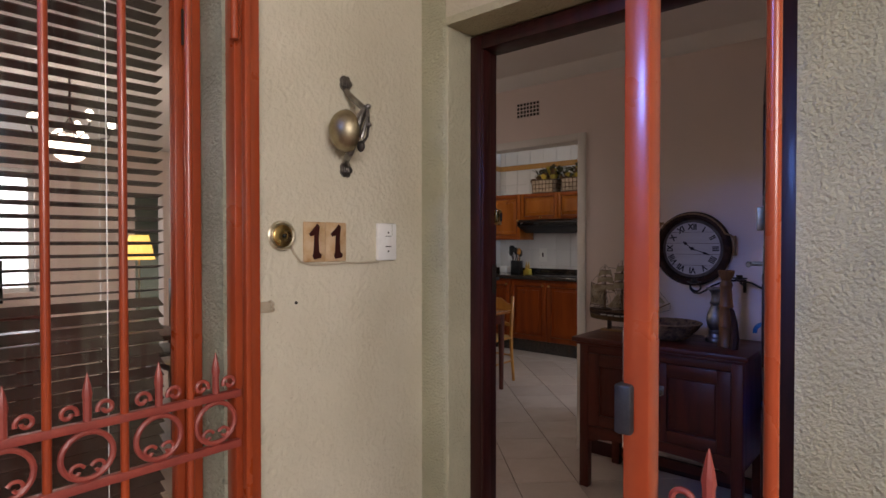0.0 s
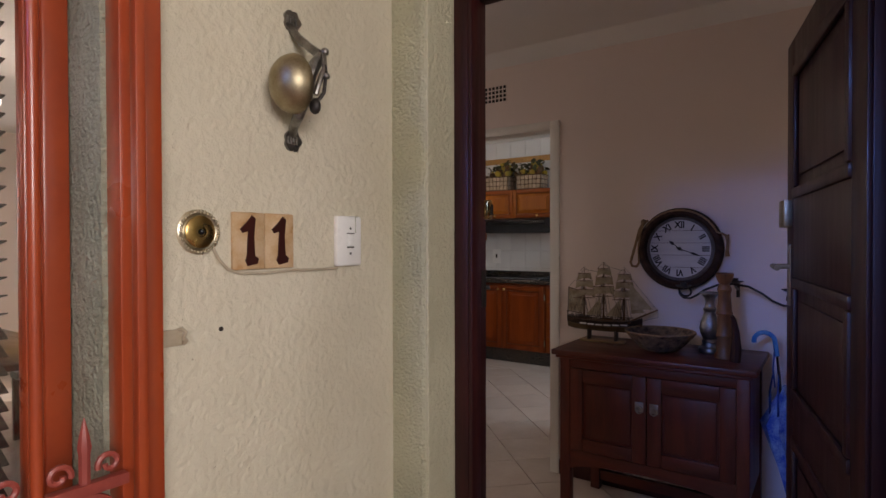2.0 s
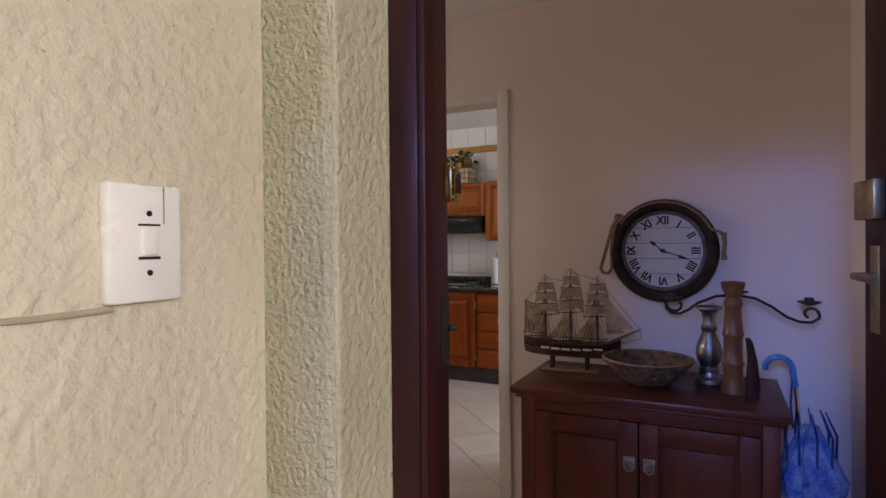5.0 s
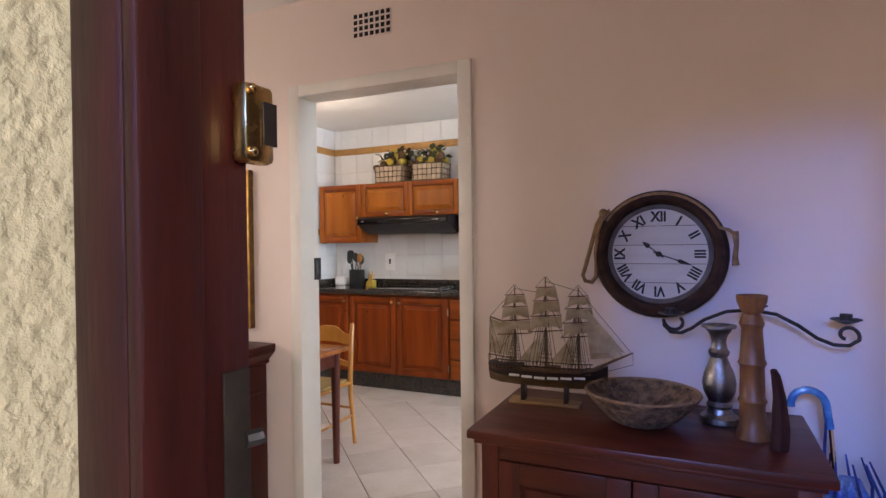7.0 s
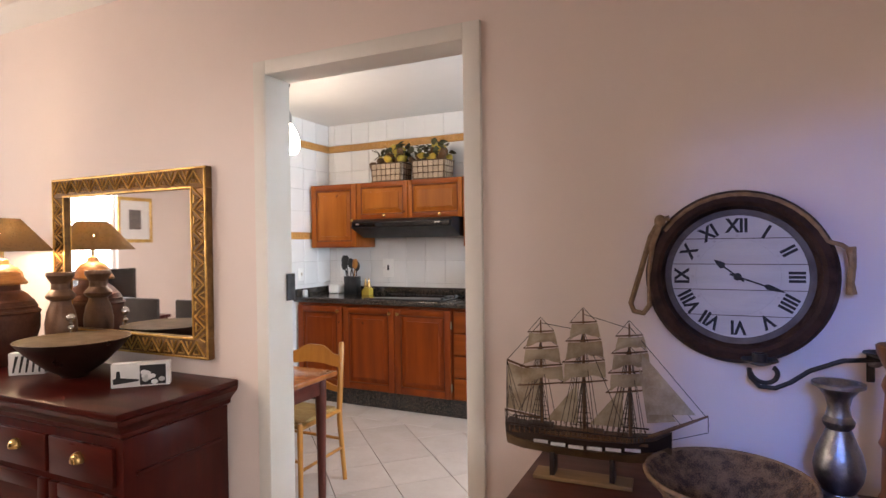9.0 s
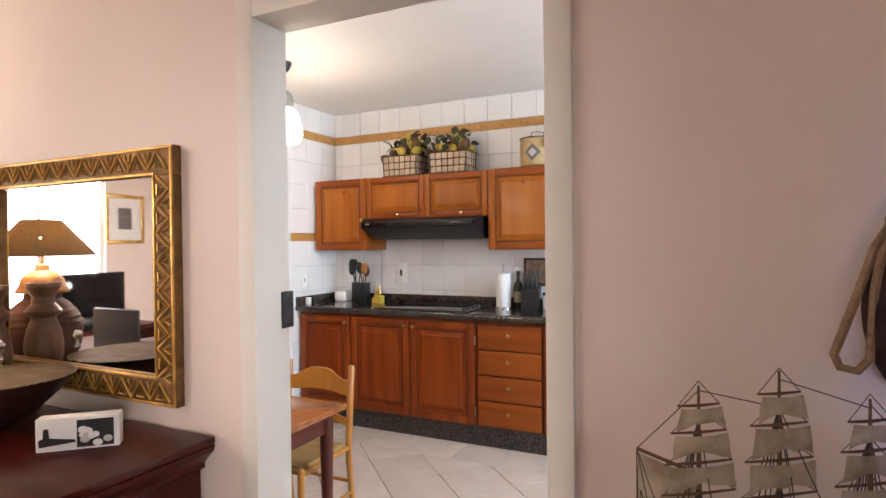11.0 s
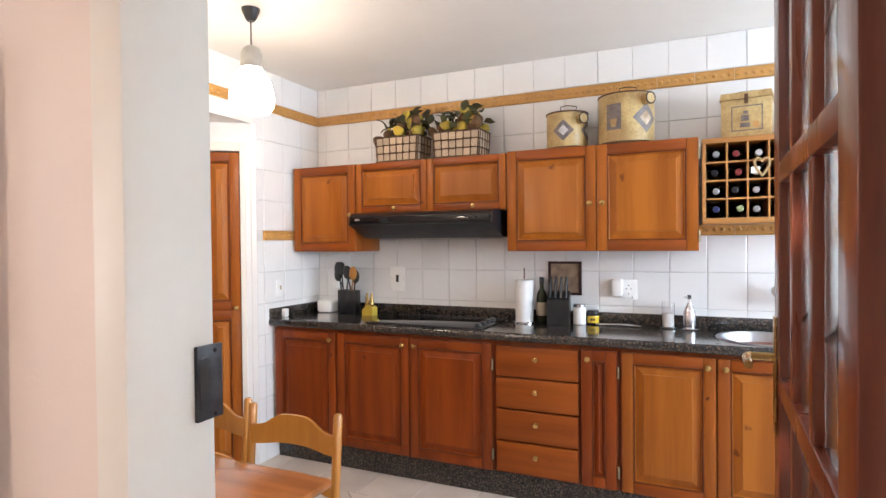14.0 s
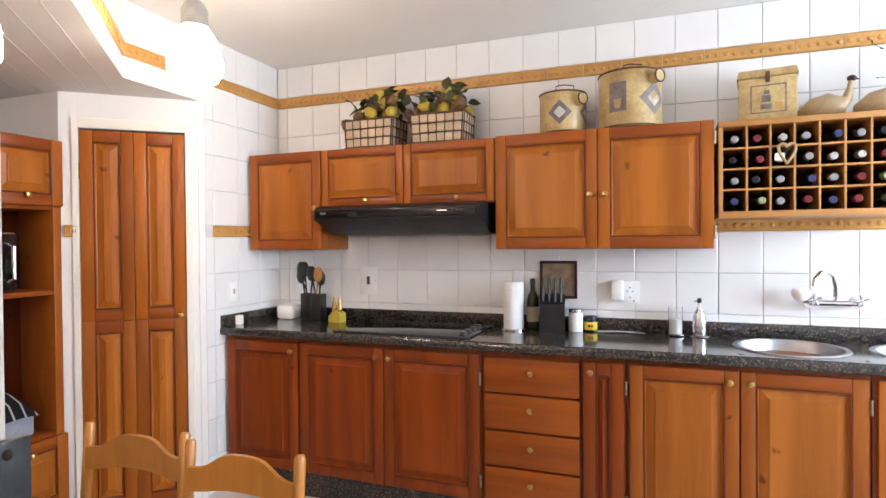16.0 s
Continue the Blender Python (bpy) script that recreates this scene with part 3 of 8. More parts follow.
for cx, cy, r in SINKS:
    s = thing("sink", "round stainless steel sink bowl set in the worktop", "sink", group="kitchen sinks")
    prof = [(0.02, -0.150), (0.12, -0.148), (0.175, -0.125), (0.197, -0.06), (0.203, -0.006), (0.205, 0.003), (0.222, 0.004), (0.226, 0.001), (0.222, 0.0055), (0.204, 0.0045), (0.200, -0.004), (0.194, -0.06), (0.172, -0.122), (0.12, -0.145), (0.02, -0.147)]
    part("bowl", bm_lathe(prof, 48, at=(cx, cy, WT1)), SINK_STEEL, s)
    part("drain", bm_lathe([(0.03, -0.147), (0.03, -0.143), (0.022, -0.142), (0.0, -0.144)], 20, at=(cx, cy, WT1)), CHROME, s, "chrome drain")

# hob
hob = thing("hob", "black ceramic glass hob set in the granite worktop", "hob")
part("glass_top", bm_box(-3.77, -3.00, 5.905, 6.325, WT1 + 0.0005, WT1 + 0.007, 0.002), BLACK_GLOSS, hob)
part("trim", bm_box(-3.776, -2.994, 5.899, 5.9045, WT1 + 0.0005, WT1 + 0.008, 0.001), DULL_STEEL, hob, "dark steel edge trim")
part("trim", bm_box(-3.776, -2.994, 6.3255, 6.331, WT1 + 0.0005, WT1 + 0.008, 0.001), DULL_STEEL, hob, "dark steel edge trim")
for k in range(4):
    part("knob", bm_lathe([(0.020, 0), (0.019, 0.014), (0.015, 0.017), (0, 0.017)], 18, at=(-3.055, 5.97 + 0.085 * k, WT1 + 0.0072)), BLACK, hob)

# cooker hood
hood = thing("cooker_hood", "black slanted cooker hood under the short cabinet", "cooker hood")
bm = bm_prism([(5.945, 1.600), (5.935, 1.545), (5.965, 1.535), (6.13, 1.462), (6.395, 1.462), (6.395, 1.622), (5.99, 1.622)], "x", -3.915, -2.955)
part("shell", bm, material("black_enamel", (0.008, 0.007, 0.009), 0.45, other=(0.012, 0.011, 0.013), scale=14, spec=0.25), hood)
part("control_strip", bm_box(-3.90, -2.97, 5.929, 5.937, 1.553, 1.594, 0.002), BLACK_GLOSS, hood)
for k in range(3):
    part("switch", bm_box(-3.12 + 0.03 * k, -3.10 + 0.03 * k, 5.9255, 5.930, 1.57, 1.58), IRON, hood)
part("badge", bm_box(-3.865, -3.83, 5.927, 5.9295, 1.572, 1.583), STEEL, hood, "small pale maker's badge")
for k in range(4):
    part("grille_slat", bm_box(-3.28 + 0.05 * k, -3.24 + 0.05 * k, 5.927, 5.9295, 1.560, 1.563), IRON, hood)


# wall cabinets
def wall_cabinet(label, x0, x1, z0, z1, doors, knobs, mat=None):
    c = thing("wall_cabinet", label, "kitchen cabinet", group="kitchen wall cabinets")
    carcass(c, x0, x1, UP_Y + 0.022, BACK_Y - 0.012, z0, z1, mat or PINE)
    for (a, b), (kx, kz) in zip(doors, knobs):
        front(c, a, b, z0 + 0.002, z1 - 0.002, UP_Y + 0.021, mat or PINE, [(kx, kz)], stile=0.055 if z1 - z0 > 0.4 else 0.042)
    return c


wall_cabinet("orange pine wall cabinet with one panelled door", -4.468, -3.962, 1.375, 1.957, [(-4.466, -3.965)], [(-3.995, 1.62)])
wall_cabinet("short pine wall cabinet with two lift-up doors over the hood", -3.958, -2.918, 1.624, 1.955, [(-3.956, -3.436), (-3.432, -2.920)], [(-3.66, 1.652), (-3.12, 1.652)])
dw = wall_cabinet("pine wall cabinet with two knotty doors", -2.914, -1.886, 1.375, 1.962, [(-2.912, -2.402), (-2.398, -1.888)], [(-2.435, 1.64), (-2.365, 1.64)])
hinge(dw, -1.884, UP_Y - 0.001, 1.88)
hinge(dw, -1.884, UP_Y - 0.001, 1.45)

# wine rack
RX0, RZ0, PITCH, COLS, ROWS_N = -1.848, 1.546, 0.0925, 8, 4
rack = thing("wine_rack", "pale pine wine rack with square cells full of bottles", "wine rack")
RX1 = RX0 + PITCH * COLS
RACK_PINE = material("pale_pine", (0.47, 0.22, 0.062), 0.38, other=(0.38, 0.165, 0.042), scale=4, stretch=(1, 6, 6), bump=0.04, coat=0.25)
part("top_board", bm_box(RX0 - 0.022, RX1 + 0.022, UP_Y - 0.008, BACK_Y - 0.012, RZ0 + PITCH * ROWS_N + 0.004, RZ0 + PITCH * ROWS_N + 0.030, 0.003), RACK_PINE, rack)
part("bottom_board", bm_box(RX0 - 0.022, RX1 + 0.022, UP_Y - 0.008, BACK_Y - 0.012, RZ0 - 0.034, RZ0 - 0.004, 0.003), RACK_PINE, rack)
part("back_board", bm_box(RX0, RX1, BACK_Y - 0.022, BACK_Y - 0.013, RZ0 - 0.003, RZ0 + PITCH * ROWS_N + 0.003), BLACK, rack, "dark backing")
for side in (RX0 - 0.022, RX1 + 0.004):
    part("side_board", bm_box(side, side + 0.018, UP_Y - 0.004, BACK_Y - 0.013, RZ0 - 0.0035, RZ0 + PITCH * ROWS_N + 0.0035, 0.002), RACK_PINE, rack)
for k in range(1, COLS):
    part("divider", bm_box(RX0 + PITCH * k - 0.004, RX0 + PITCH * k + 0.004, UP_Y, BACK_Y - 0.0225, RZ0 - 0.0035, RZ0 + PITCH * ROWS_N + 0.0035), RACK_PINE, rack)
for k in range(1, ROWS_N):
    part("shelf", bm_box(RX0 - 0.0035, RX1 + 0.0035, UP_Y + 0.001, BACK_Y - 0.023, RZ0 + PITCH * k - 0.004, RZ0 + PITCH * k + 0.004), RACK_PINE, rack)
BOTTLE_GLASS = material("dark_bottle_glass", (0.008, 0.010, 0.008), 0.08, other=(0.012, 0.014, 0.010), scale=12, rough_var=0.03)
CAPS = [material("foil_" + n, c, 0.3, 0.6, other=tuple(q * 0.7 for q in c), scale=60) for n, c in (("silver", (0.34, 0.34, 0.36)), ("red", (0.22, 0.035, 0.04)), ("white", (0.55, 0.54, 0.54)), ("navy", (0.05, 0.06, 0.16)), ("gold", (0.55, 0.45, 0.22)), ("black", (0.03, 0.03, 0.035)), ("green", (0.35, 0.42, 0.22)))]
bottle_bm = bm_lathe([(0.030, 0.0), (0.037, 0.004), (0.037, 0.17), (0.030, 0.20), (0.0145, 0.225), (0.0135, 0.262)], 20)
BOTTLE_MESH = mesh_of("bottle", bottle_bm, BOTTLE_GLASS)
CAP_MESHES = [mesh_of("cap", bm_lathe([(0.0152, 0.252), (0.0152, 0.288), (0.0158, 0.289), (0.0158, 0.296), (0.013, 0.2985), (0, 0.2985)], 18), c) for c in CAPS]
cap_order = [0, 1, 2, 0, 3, 0, 5, 2, 5, 1, 4, 0, 2, 2, 1, 0, 0, 5, 0, 3, 0, 1, 6, 0, 3, 6, 0, 1, 3, 1, 6, 4]
for k, ci in enumerate(cap_order):
    col, row = k % COLS, ROWS_N - 1 - k // COLS
    y = BACK_Y - 0.03 - random.uniform(0, 0.012)
    b = thing("wine_bottle", "dark wine bottle lying in the rack, cap outwards", "bottle", pose(RX0 + PITCH * (col + 0.5) + random.uniform(-0.006, 0.006), y, RZ0 + PITCH * row + 0.0045 + 0.0375, 90 + random.uniform(0, 1.2), 0, random.uniform(-3, 3)), "wine bottles in the rack")
    share("glass", BOTTLE_MESH, b, Matrix())
    share("cap", CAP_MESHES[ci], b, Matrix())
ornament = thing("rack_ornament", "small raffia heart ornament hanging on the wine rack", "ornament")
heart = [(0.026 * (math.sin(a) ** 3), 0.026 * (0.8125 * math.cos(a) - 0.3125 * math.cos(2 * a) - 0.125 * math.cos(3 * a))) for a in [2 * math.pi * i / 24 for i in range(24)]]
part("heart", bm_tube([(-1.603 + u * 1.25, 6.072, 1.795 + v * 2.0) for u, v in heart], 0.0065, 6, closed=True), material("raffia", (0.42, 0.28, 0.13), 0.8, other=(0.3, 0.19, 0.08), scale=60, bump=0.5), ornament)
part("tag", bm_box(-1.65, -1.612, 6.070, 6.073, 1.758, 1.79), PAPER, ornament)
part("cord", bm_tube([(-1.578, 6.076, 1.825), (-1.60, 6.076, 1.80), (-1.63, 6.074, 1.782)], 0.0018, 5), IRON, ornament)

# pantry double door on the diagonal wall
pantry = thing("pantry_door", "tall pine pantry door of two panelled leaves, closed", "door", AT_PANTRY @ Matrix.Rotation(radians(180), 4, "Z"))
for i, (a, b) in enumerate(((-0.580, -0.331), (-0.329, -0.080))):
    for z0, z1 in ((0.012, 1.0135), (1.0135, 2.015)):
        leaf = front(pantry, a, b, z0, z1, 0.020, PINE, [(b - 0.03, 1.03)] if i == 1 and z0 > 1 else (), "leaf", 0.06)
for z in (0.25, 1.80):
    part("hinge", bm_cyl((-0.585, -0.003, z - 0.04), (-0.585, -0.003, z + 0.04), 0.006, seg=10), BRASS, pantry)
pf = structure("pantry_frame", pantry_box(0.045, 0.078, -0.05, 0.014, 0, 2.075, 0.003), FRAME_CREAM, "cream painted pantry door frame", "door frame")
structure("pantry_frame_left", pantry_box(0.582, 0.612, -0.05, 0.014, 0, 2.075, 0.003), FRAME_CREAM, "cream painted pantry door frame", "door frame")
structure("pantry_frame_top", pantry_box(0.078, 0.582, -0.05, 0.014, 2.022, 2.075, 0.003), FRAME_CREAM, "cream painted pantry door frame", "door frame")

# oven housing beside the pantry
OX = -4.985
ou = thing("oven_unit", "tall pine oven housing with open niches", "kitchen cabinet")
part("side_panel", bm_box(OX - 0.26, OX, 5.232, 5.272, 0.0, 1.945, 0.002), PINE, ou)
part("side_panel", bm_box(OX - 0.58, OX, 4.50, 4.54, 0.0, 1.945, 0.002), PINE, ou)
# the shade inside the niches is put into this panel's near-black brown
part("back_panel", bm_box(OX - 0.60, OX - 0.585, 4.50, 5.26, 0.0, 1.945), material("niche_shade", (0.06, 0.022, 0.012), 0.6, scale=5), ou, "back panel coloured dark for niche shade")
part("side_lining", bm_box(OX - 0.585, OX - 0.262, 5.235, 5.262, 0.0, 1.945), PINE_RED, ou)
for z0, z1 in ((0.44, 0.47), (1.165, 1.190), (1.592, 1.62), (1.92, 1.944)):
    part("shelf", bm_box(OX - 0.58, OX - 0.006, 4.54, 5.232, z0, z1, 0.002), PINE_H, ou)
for a, b, z0, z1, kz in ((4.905, 5.270, 1.612, 1.943, 1.66), (4.52, 4.900, 1.612, 1.943, 1.66), (4.905, 5.278, 0.10, 0.455, 0.40), (4.52, 4.900, 0.10, 0.455, 0.40)):
    front(ou, 0, b - a, 0, z1 - z0, 0, PINE, [((b - a) / 2, kz - z0)], at=pose(OX, a, z0, 0, 0, 90))
mw = thing("microwave", "silver microwave oven on the shelf of the oven housing", "microwave")
part("case", bm_box(OX - 0.40, OX - 0.03, 4.60, 5.075, 1.191, 1.48, 0.012), STEEL, mw)
part("door", bm_box(OX - 0.031, OX - 0.018, 4.605, 5.07, 1.20, 1.47, 0.005), BLACK_GLOSS, mw)
part("handle", bm_tube([(OX - 0.018, 5.03, 1.24), (OX + 0.012, 5.035, 1.26), (OX + 0.012, 5.035, 1.41), (OX - 0.018, 5.03, 1.43)], 0.009, 8), STEEL, mw)
lb = thing("storage_box", "translucent plastic box with a striped cloth over it", "box")
part("box", bm_box(OX - 0.36, OX - 0.05, 4.75, 5.16, 0.471, 0.60, 0.015), material("grey_plastic", (0.34, 0.36, 0.42), 0.3, other=(0.28, 0.30, 0.36), scale=10), lb)
cloth = bmesh.new()
rows_c = []
for i in range(9):
    rows_c.append([cloth.verts.new((OX - 0.37 + 0.34 * i / 8, 4.74 + 0.43 * j / 10, 0.615 + 0.08 * math.exp(-((i - 4) / 3) ** 2) * (0.6 + 0.4 * math.sin(j)) - (0.05 if i in (0, 8) or j in (0, 10) else 0))) for j in range(11)])
for i in range(8):
    for j in range(10):
        cloth.faces.new((rows_c[i][j], rows_c[i + 1][j], rows_c[i + 1][j + 1], rows_c[i][j + 1]))
bmesh.ops.solidify(cloth, geom=cloth.faces, thickness=0.004)
STRIPE = bpy.data.materials.new("striped_cloth")
STRIPE.use_nodes = True
w = STRIPE.node_tree.nodes.new("ShaderNodeTexWave")
w.inputs["Scale"].default_value, w.bands_direction = 6.0, "Y"
cr = STRIPE.node_tree.nodes.new("ShaderNodeValToRGB")
cr.color_ramp.elements[0].position, cr.color_ramp.elements[0].color = 0.90, (0.02, 0.02, 0.025, 1)
cr.color_ramp.elements[1].position, cr.color_ramp.elements[1].color = 0.94, (0.7, 0.7, 0.68, 1)
tc = STRIPE.node_tree.nodes.new("ShaderNodeTexCoord")
STRIPE.node_tree.links.new(tc.outputs["Object"], w.inputs[0])
STRIPE.node_tree.links.new(w.outputs[0], cr.inputs[0])
STRIPE.node_tree.links.new(cr.outputs[0], STRIPE.node_tree.nodes["Principled BSDF"].inputs["Base Color"])
STRIPE.node_tree.nodes["Principled BSDF"].inputs["Roughness"].default_value = 0.9
part("cloth", cloth, STRIPE, lb, "black cloth with white stripes")


# table and chairs
TZ = 0.725
table = thing("kitchen_table", "orange-brown wooden kitchen table", "table")
part("tabletop", bm_box(-3.98, -2.905, 3.60, 4.31, TZ - 0.028, TZ, 0.008), TABLE_WOOD, table)
for a in ((-3.92, -2.965, 4.235, 4.258), (-3.92, -2.965, 3.652, 3.675)):
    part("apron", bm_box(*a, TZ - 0.12, TZ - 0.0285, 0.002), CHERRY, table)
for a in ((-2.985, -2.962, 3.68, 4.23), (-3.923, -3.90, 3.68, 4.23)):
    part("apron", bm_box(*a, TZ - 0.12, TZ - 0.0285, 0.002), CHERRY, table)
for lx, ly in ((-2.975, 4.25), (-2.975, 3.665), (-3.91, 4.25), (-3.91, 3.665)):
    part("leg", bm_lathe([(0.020, 0), (0.024, 0.30), (0.030, TZ - 0.13), (0.030, TZ - 0.029)], 16, at=(lx, ly, 0)), CHERRY_V, table)


def dining_chair(at, label):
    """A ladder-back chair with a rush seat, its back at local +y."""
    c = thing("kitchen_chair", label, "chair", at, "chairs at the kitchen table")
    w, h, d = 0.195, 0.825, 0.37
    for s in (-1, 1):
        x = s * w
        part("back_post", bm_tube([(x, 0.045, 0.0), (x, 0.0, 0.36), (x, 0.0, 0.45), (x, 0.03, h - 0.012), (x, 0.031, h)], 0.0165, 12, taper=[0.8, 1, 1, 1, 0.7]), CHAIR_WOOD, c)
        part("front_leg", bm_tube([(s * 0.205, -d, 0), (s * 0.205, -d, 0.44), (s * 0.205, -d, 0.455)], 0.016, 12, taper=[0.8, 1, 0.8]), CHAIR_WOOD, c)
        part("stretcher", bm_cyl((s * 0.205, -d, 0.20), (x, 0.02, 0.20), 0.009, seg=10), CHAIR_WOOD, c)
        part("seat_rail", bm_cyl((s * 0.205, -d, 0.425), (x, 0.0, 0.425), 0.012, seg=10), CHAIR_WOOD, c)
    part("stretcher", bm_cyl((-0.205, -d, 0.25), (0.205, -d, 0.25), 0.009, seg=10), CHAIR_WOOD, c)
    part("stretcher", bm_cyl((-w, 0.02, 0.25), (w, 0.02, 0.25), 0.009, seg=10), CHAIR_WOOD, c)
    # shaped top slat and a lower one
    n = 24
    for z0, rise, thick in ((h - 0.140, 0.048, 0.105), (h - 0.29, 0.022, 0.045)):
        bm = bmesh.new()
        lo, hi = [], []
        for i in range(n + 1):
            u = -1 + 2 * i / n
            x = u * (w - 0.008)
            hump = math.exp(-(u / 0.60) ** 4)
            yb = 0.012 + 0.035 * (1 - u * u) * 0.6
            top = z0 + thick * 0.62 + rise * hump
            bot = z0 - 0.012 * (1 - hump) + 0.006
            lo.append([bm.verts.new((x, yb - 0.007, bot)), bm.verts.new((x, yb + 0.007, bot))])
            hi.append([bm.verts.new((x, yb - 0.007, top)), bm.verts.new((x, yb + 0.007, top))])
        for i in range(n):
            bm.faces.new((lo[i][0], lo[i + 1][0], hi[i + 1][0], hi[i][0]))
            bm.faces.new((lo[i][1], hi[i][1], hi[i + 1][1], lo[i + 1][1]))
            bm.faces.new((hi[i][0], hi[i + 1][0], hi[i + 1][1], hi[i][1]))
            bm.faces.new((lo[i][0], lo[i][1], lo[i + 1][1], lo[i + 1][0]))
        bm.faces.new((lo[0][0], hi[0][0], hi[0][1], lo[0][1]))
        bm.faces.new((lo[n][0], lo[n][1], hi[n][1], hi[n][0]))
        part("back_slat", bm, CHAIR_WOOD, c)
    seat = bm_prism([(-0.195, -0.008), (0.195, -0.008), (0.205, -d + 0.005), (-0.205, -d + 0.005)], "z", 0.415, 0.452)
    bmesh.ops.bevel(seat, geom=seat.edges[:], offset=0.014, segments=3, affect="EDGES")
    part("seat", seat, RUSH, c, "woven rush seat")
    return c


RUSH = material("woven_rush", (0.38, 0.24, 0.08), 0.8, other=(0.26, 0.15, 0.045), scale=10, stretch=(1, 14, 1), bump=0.7, bump_scale=24)
dining_chair(pose(-3.262, 4.545, 0), "honey-coloured wooden chair with a woven rush seat")
dining_chair(pose(-3.712, 4.575, 0, 0, 0, 3), "honey-coloured wooden chair with a woven rush seat")

# pendants
SHADE_GLOW = glowing("lit_opal_glass", (1.0, 0.86, 0.68), 15.0)
CAP_GREY = material("pendant_cap_grey", (0.38, 0.37, 0.34), 0.35, 0.3, scale=20)


def pendant(x, y, top, cap_top, glow):
    p = thing("pendant_lamp", "lit pendant lamp with opal glass shade and grey cap", "lamp", group="kitchen pendants")
    part("rose", bm_lathe([(0.018, -0.06), (0.026, -0.05), (0.042, -0.012), (0.044, 0)], 24, at=(x, y, top)), BLACK, p)
    part("cord", bm_cyl((x, y, cap_top), (x, y, top - 0.055), 0.0035, seg=8), BLACK, p)
    part("cap", bm_lathe([(0.052, -0.115), (0.052, -0.05), (0.040, -0.02), (0.018, -0.004), (0.01, 0.0)], 28, at=(x, y, cap_top)), CAP_GREY, p)
    part("shade", bm_lathe([(0.05, -0.33), (0.085, -0.325), (0.105, -0.29), (0.105, -0.24), (0.088, -0.17), (0.060, -0.125), (0.050, -0.112)], 32, at=(x, y, cap_top)), glow, p)
    return p


pendant(-3.87, 5.04, KITCHEN_TOP, 2.40, SHADE_GLOW)
pendant(-3.42, 3.92, KITCHEN_TOP, 2.08, SHADE_GLOW)


# ---- porch ----
def writing(text, size, depth, mat, parent, at, name="numeral", width=1.0):
    cu = bpy.data.curves.new(name, "FONT")
    cu.body, cu.size, cu.extrude, cu.offset, cu.align_x, cu.align_y = text, size, depth, size * 0.035, "CENTER", "CENTER"
    tmp = bpy.data.objects.new("tmp", cu)
    me = bpy.data.meshes.new_from_object(tmp)
    bpy.data.objects.remove(tmp)
    me.transform(Matrix.Diagonal((width, 1, 1, 1)))
    me.materials.clear()
    me.materials.append(mat)
    ob = new(name, me)
    ob.parent, ob.matrix_basis = parent, at
    return ob


WALL_AT = Matrix.Translation((BELL_X, 0, 0)) @ Matrix.Rotation(radians(90), 4, "Z") @ Matrix.Rotation(radians(90), 4, "X")   # local x runs along +y, local y up, local z out of the bell wall
structure("window_reveal", bm_box(-1.50, BELL_X + 0.002, 0.708, 0.7415, -0.1, 2.7), GREY, "greenish grey rough plaster reveal", "wall")

# fixed red gate post on the bell wall
gp = thing("gate_post", "glossy red steel gate post fixed to the plaster wall", "gate post")
part("post", bm_box(BELL_X - 0.002, -1.300, 0.717, 0.7600, 0, 2.68, 0.003), RED, gp)
part("stop_strip", bm_box(BELL_X - 0.002, -1.305, 0.7605, 0.789, 0, 2.68, 0.003), RED, gp)
for z in (0.35, 1.9):
    part("hinge", bm_cyl((-1.283, 0.708, z - 0.05), (-1.283, 0.708, z + 0.05), 0.010, seg=12), RED, gp)


def ring_xz(c, r, w, plane, n=22):
    return [(c[0] + r * math.cos(2 * math.pi * i / n), c[1] + r * math.sin(2 * math.pi * i / n)) for i in range(n)]


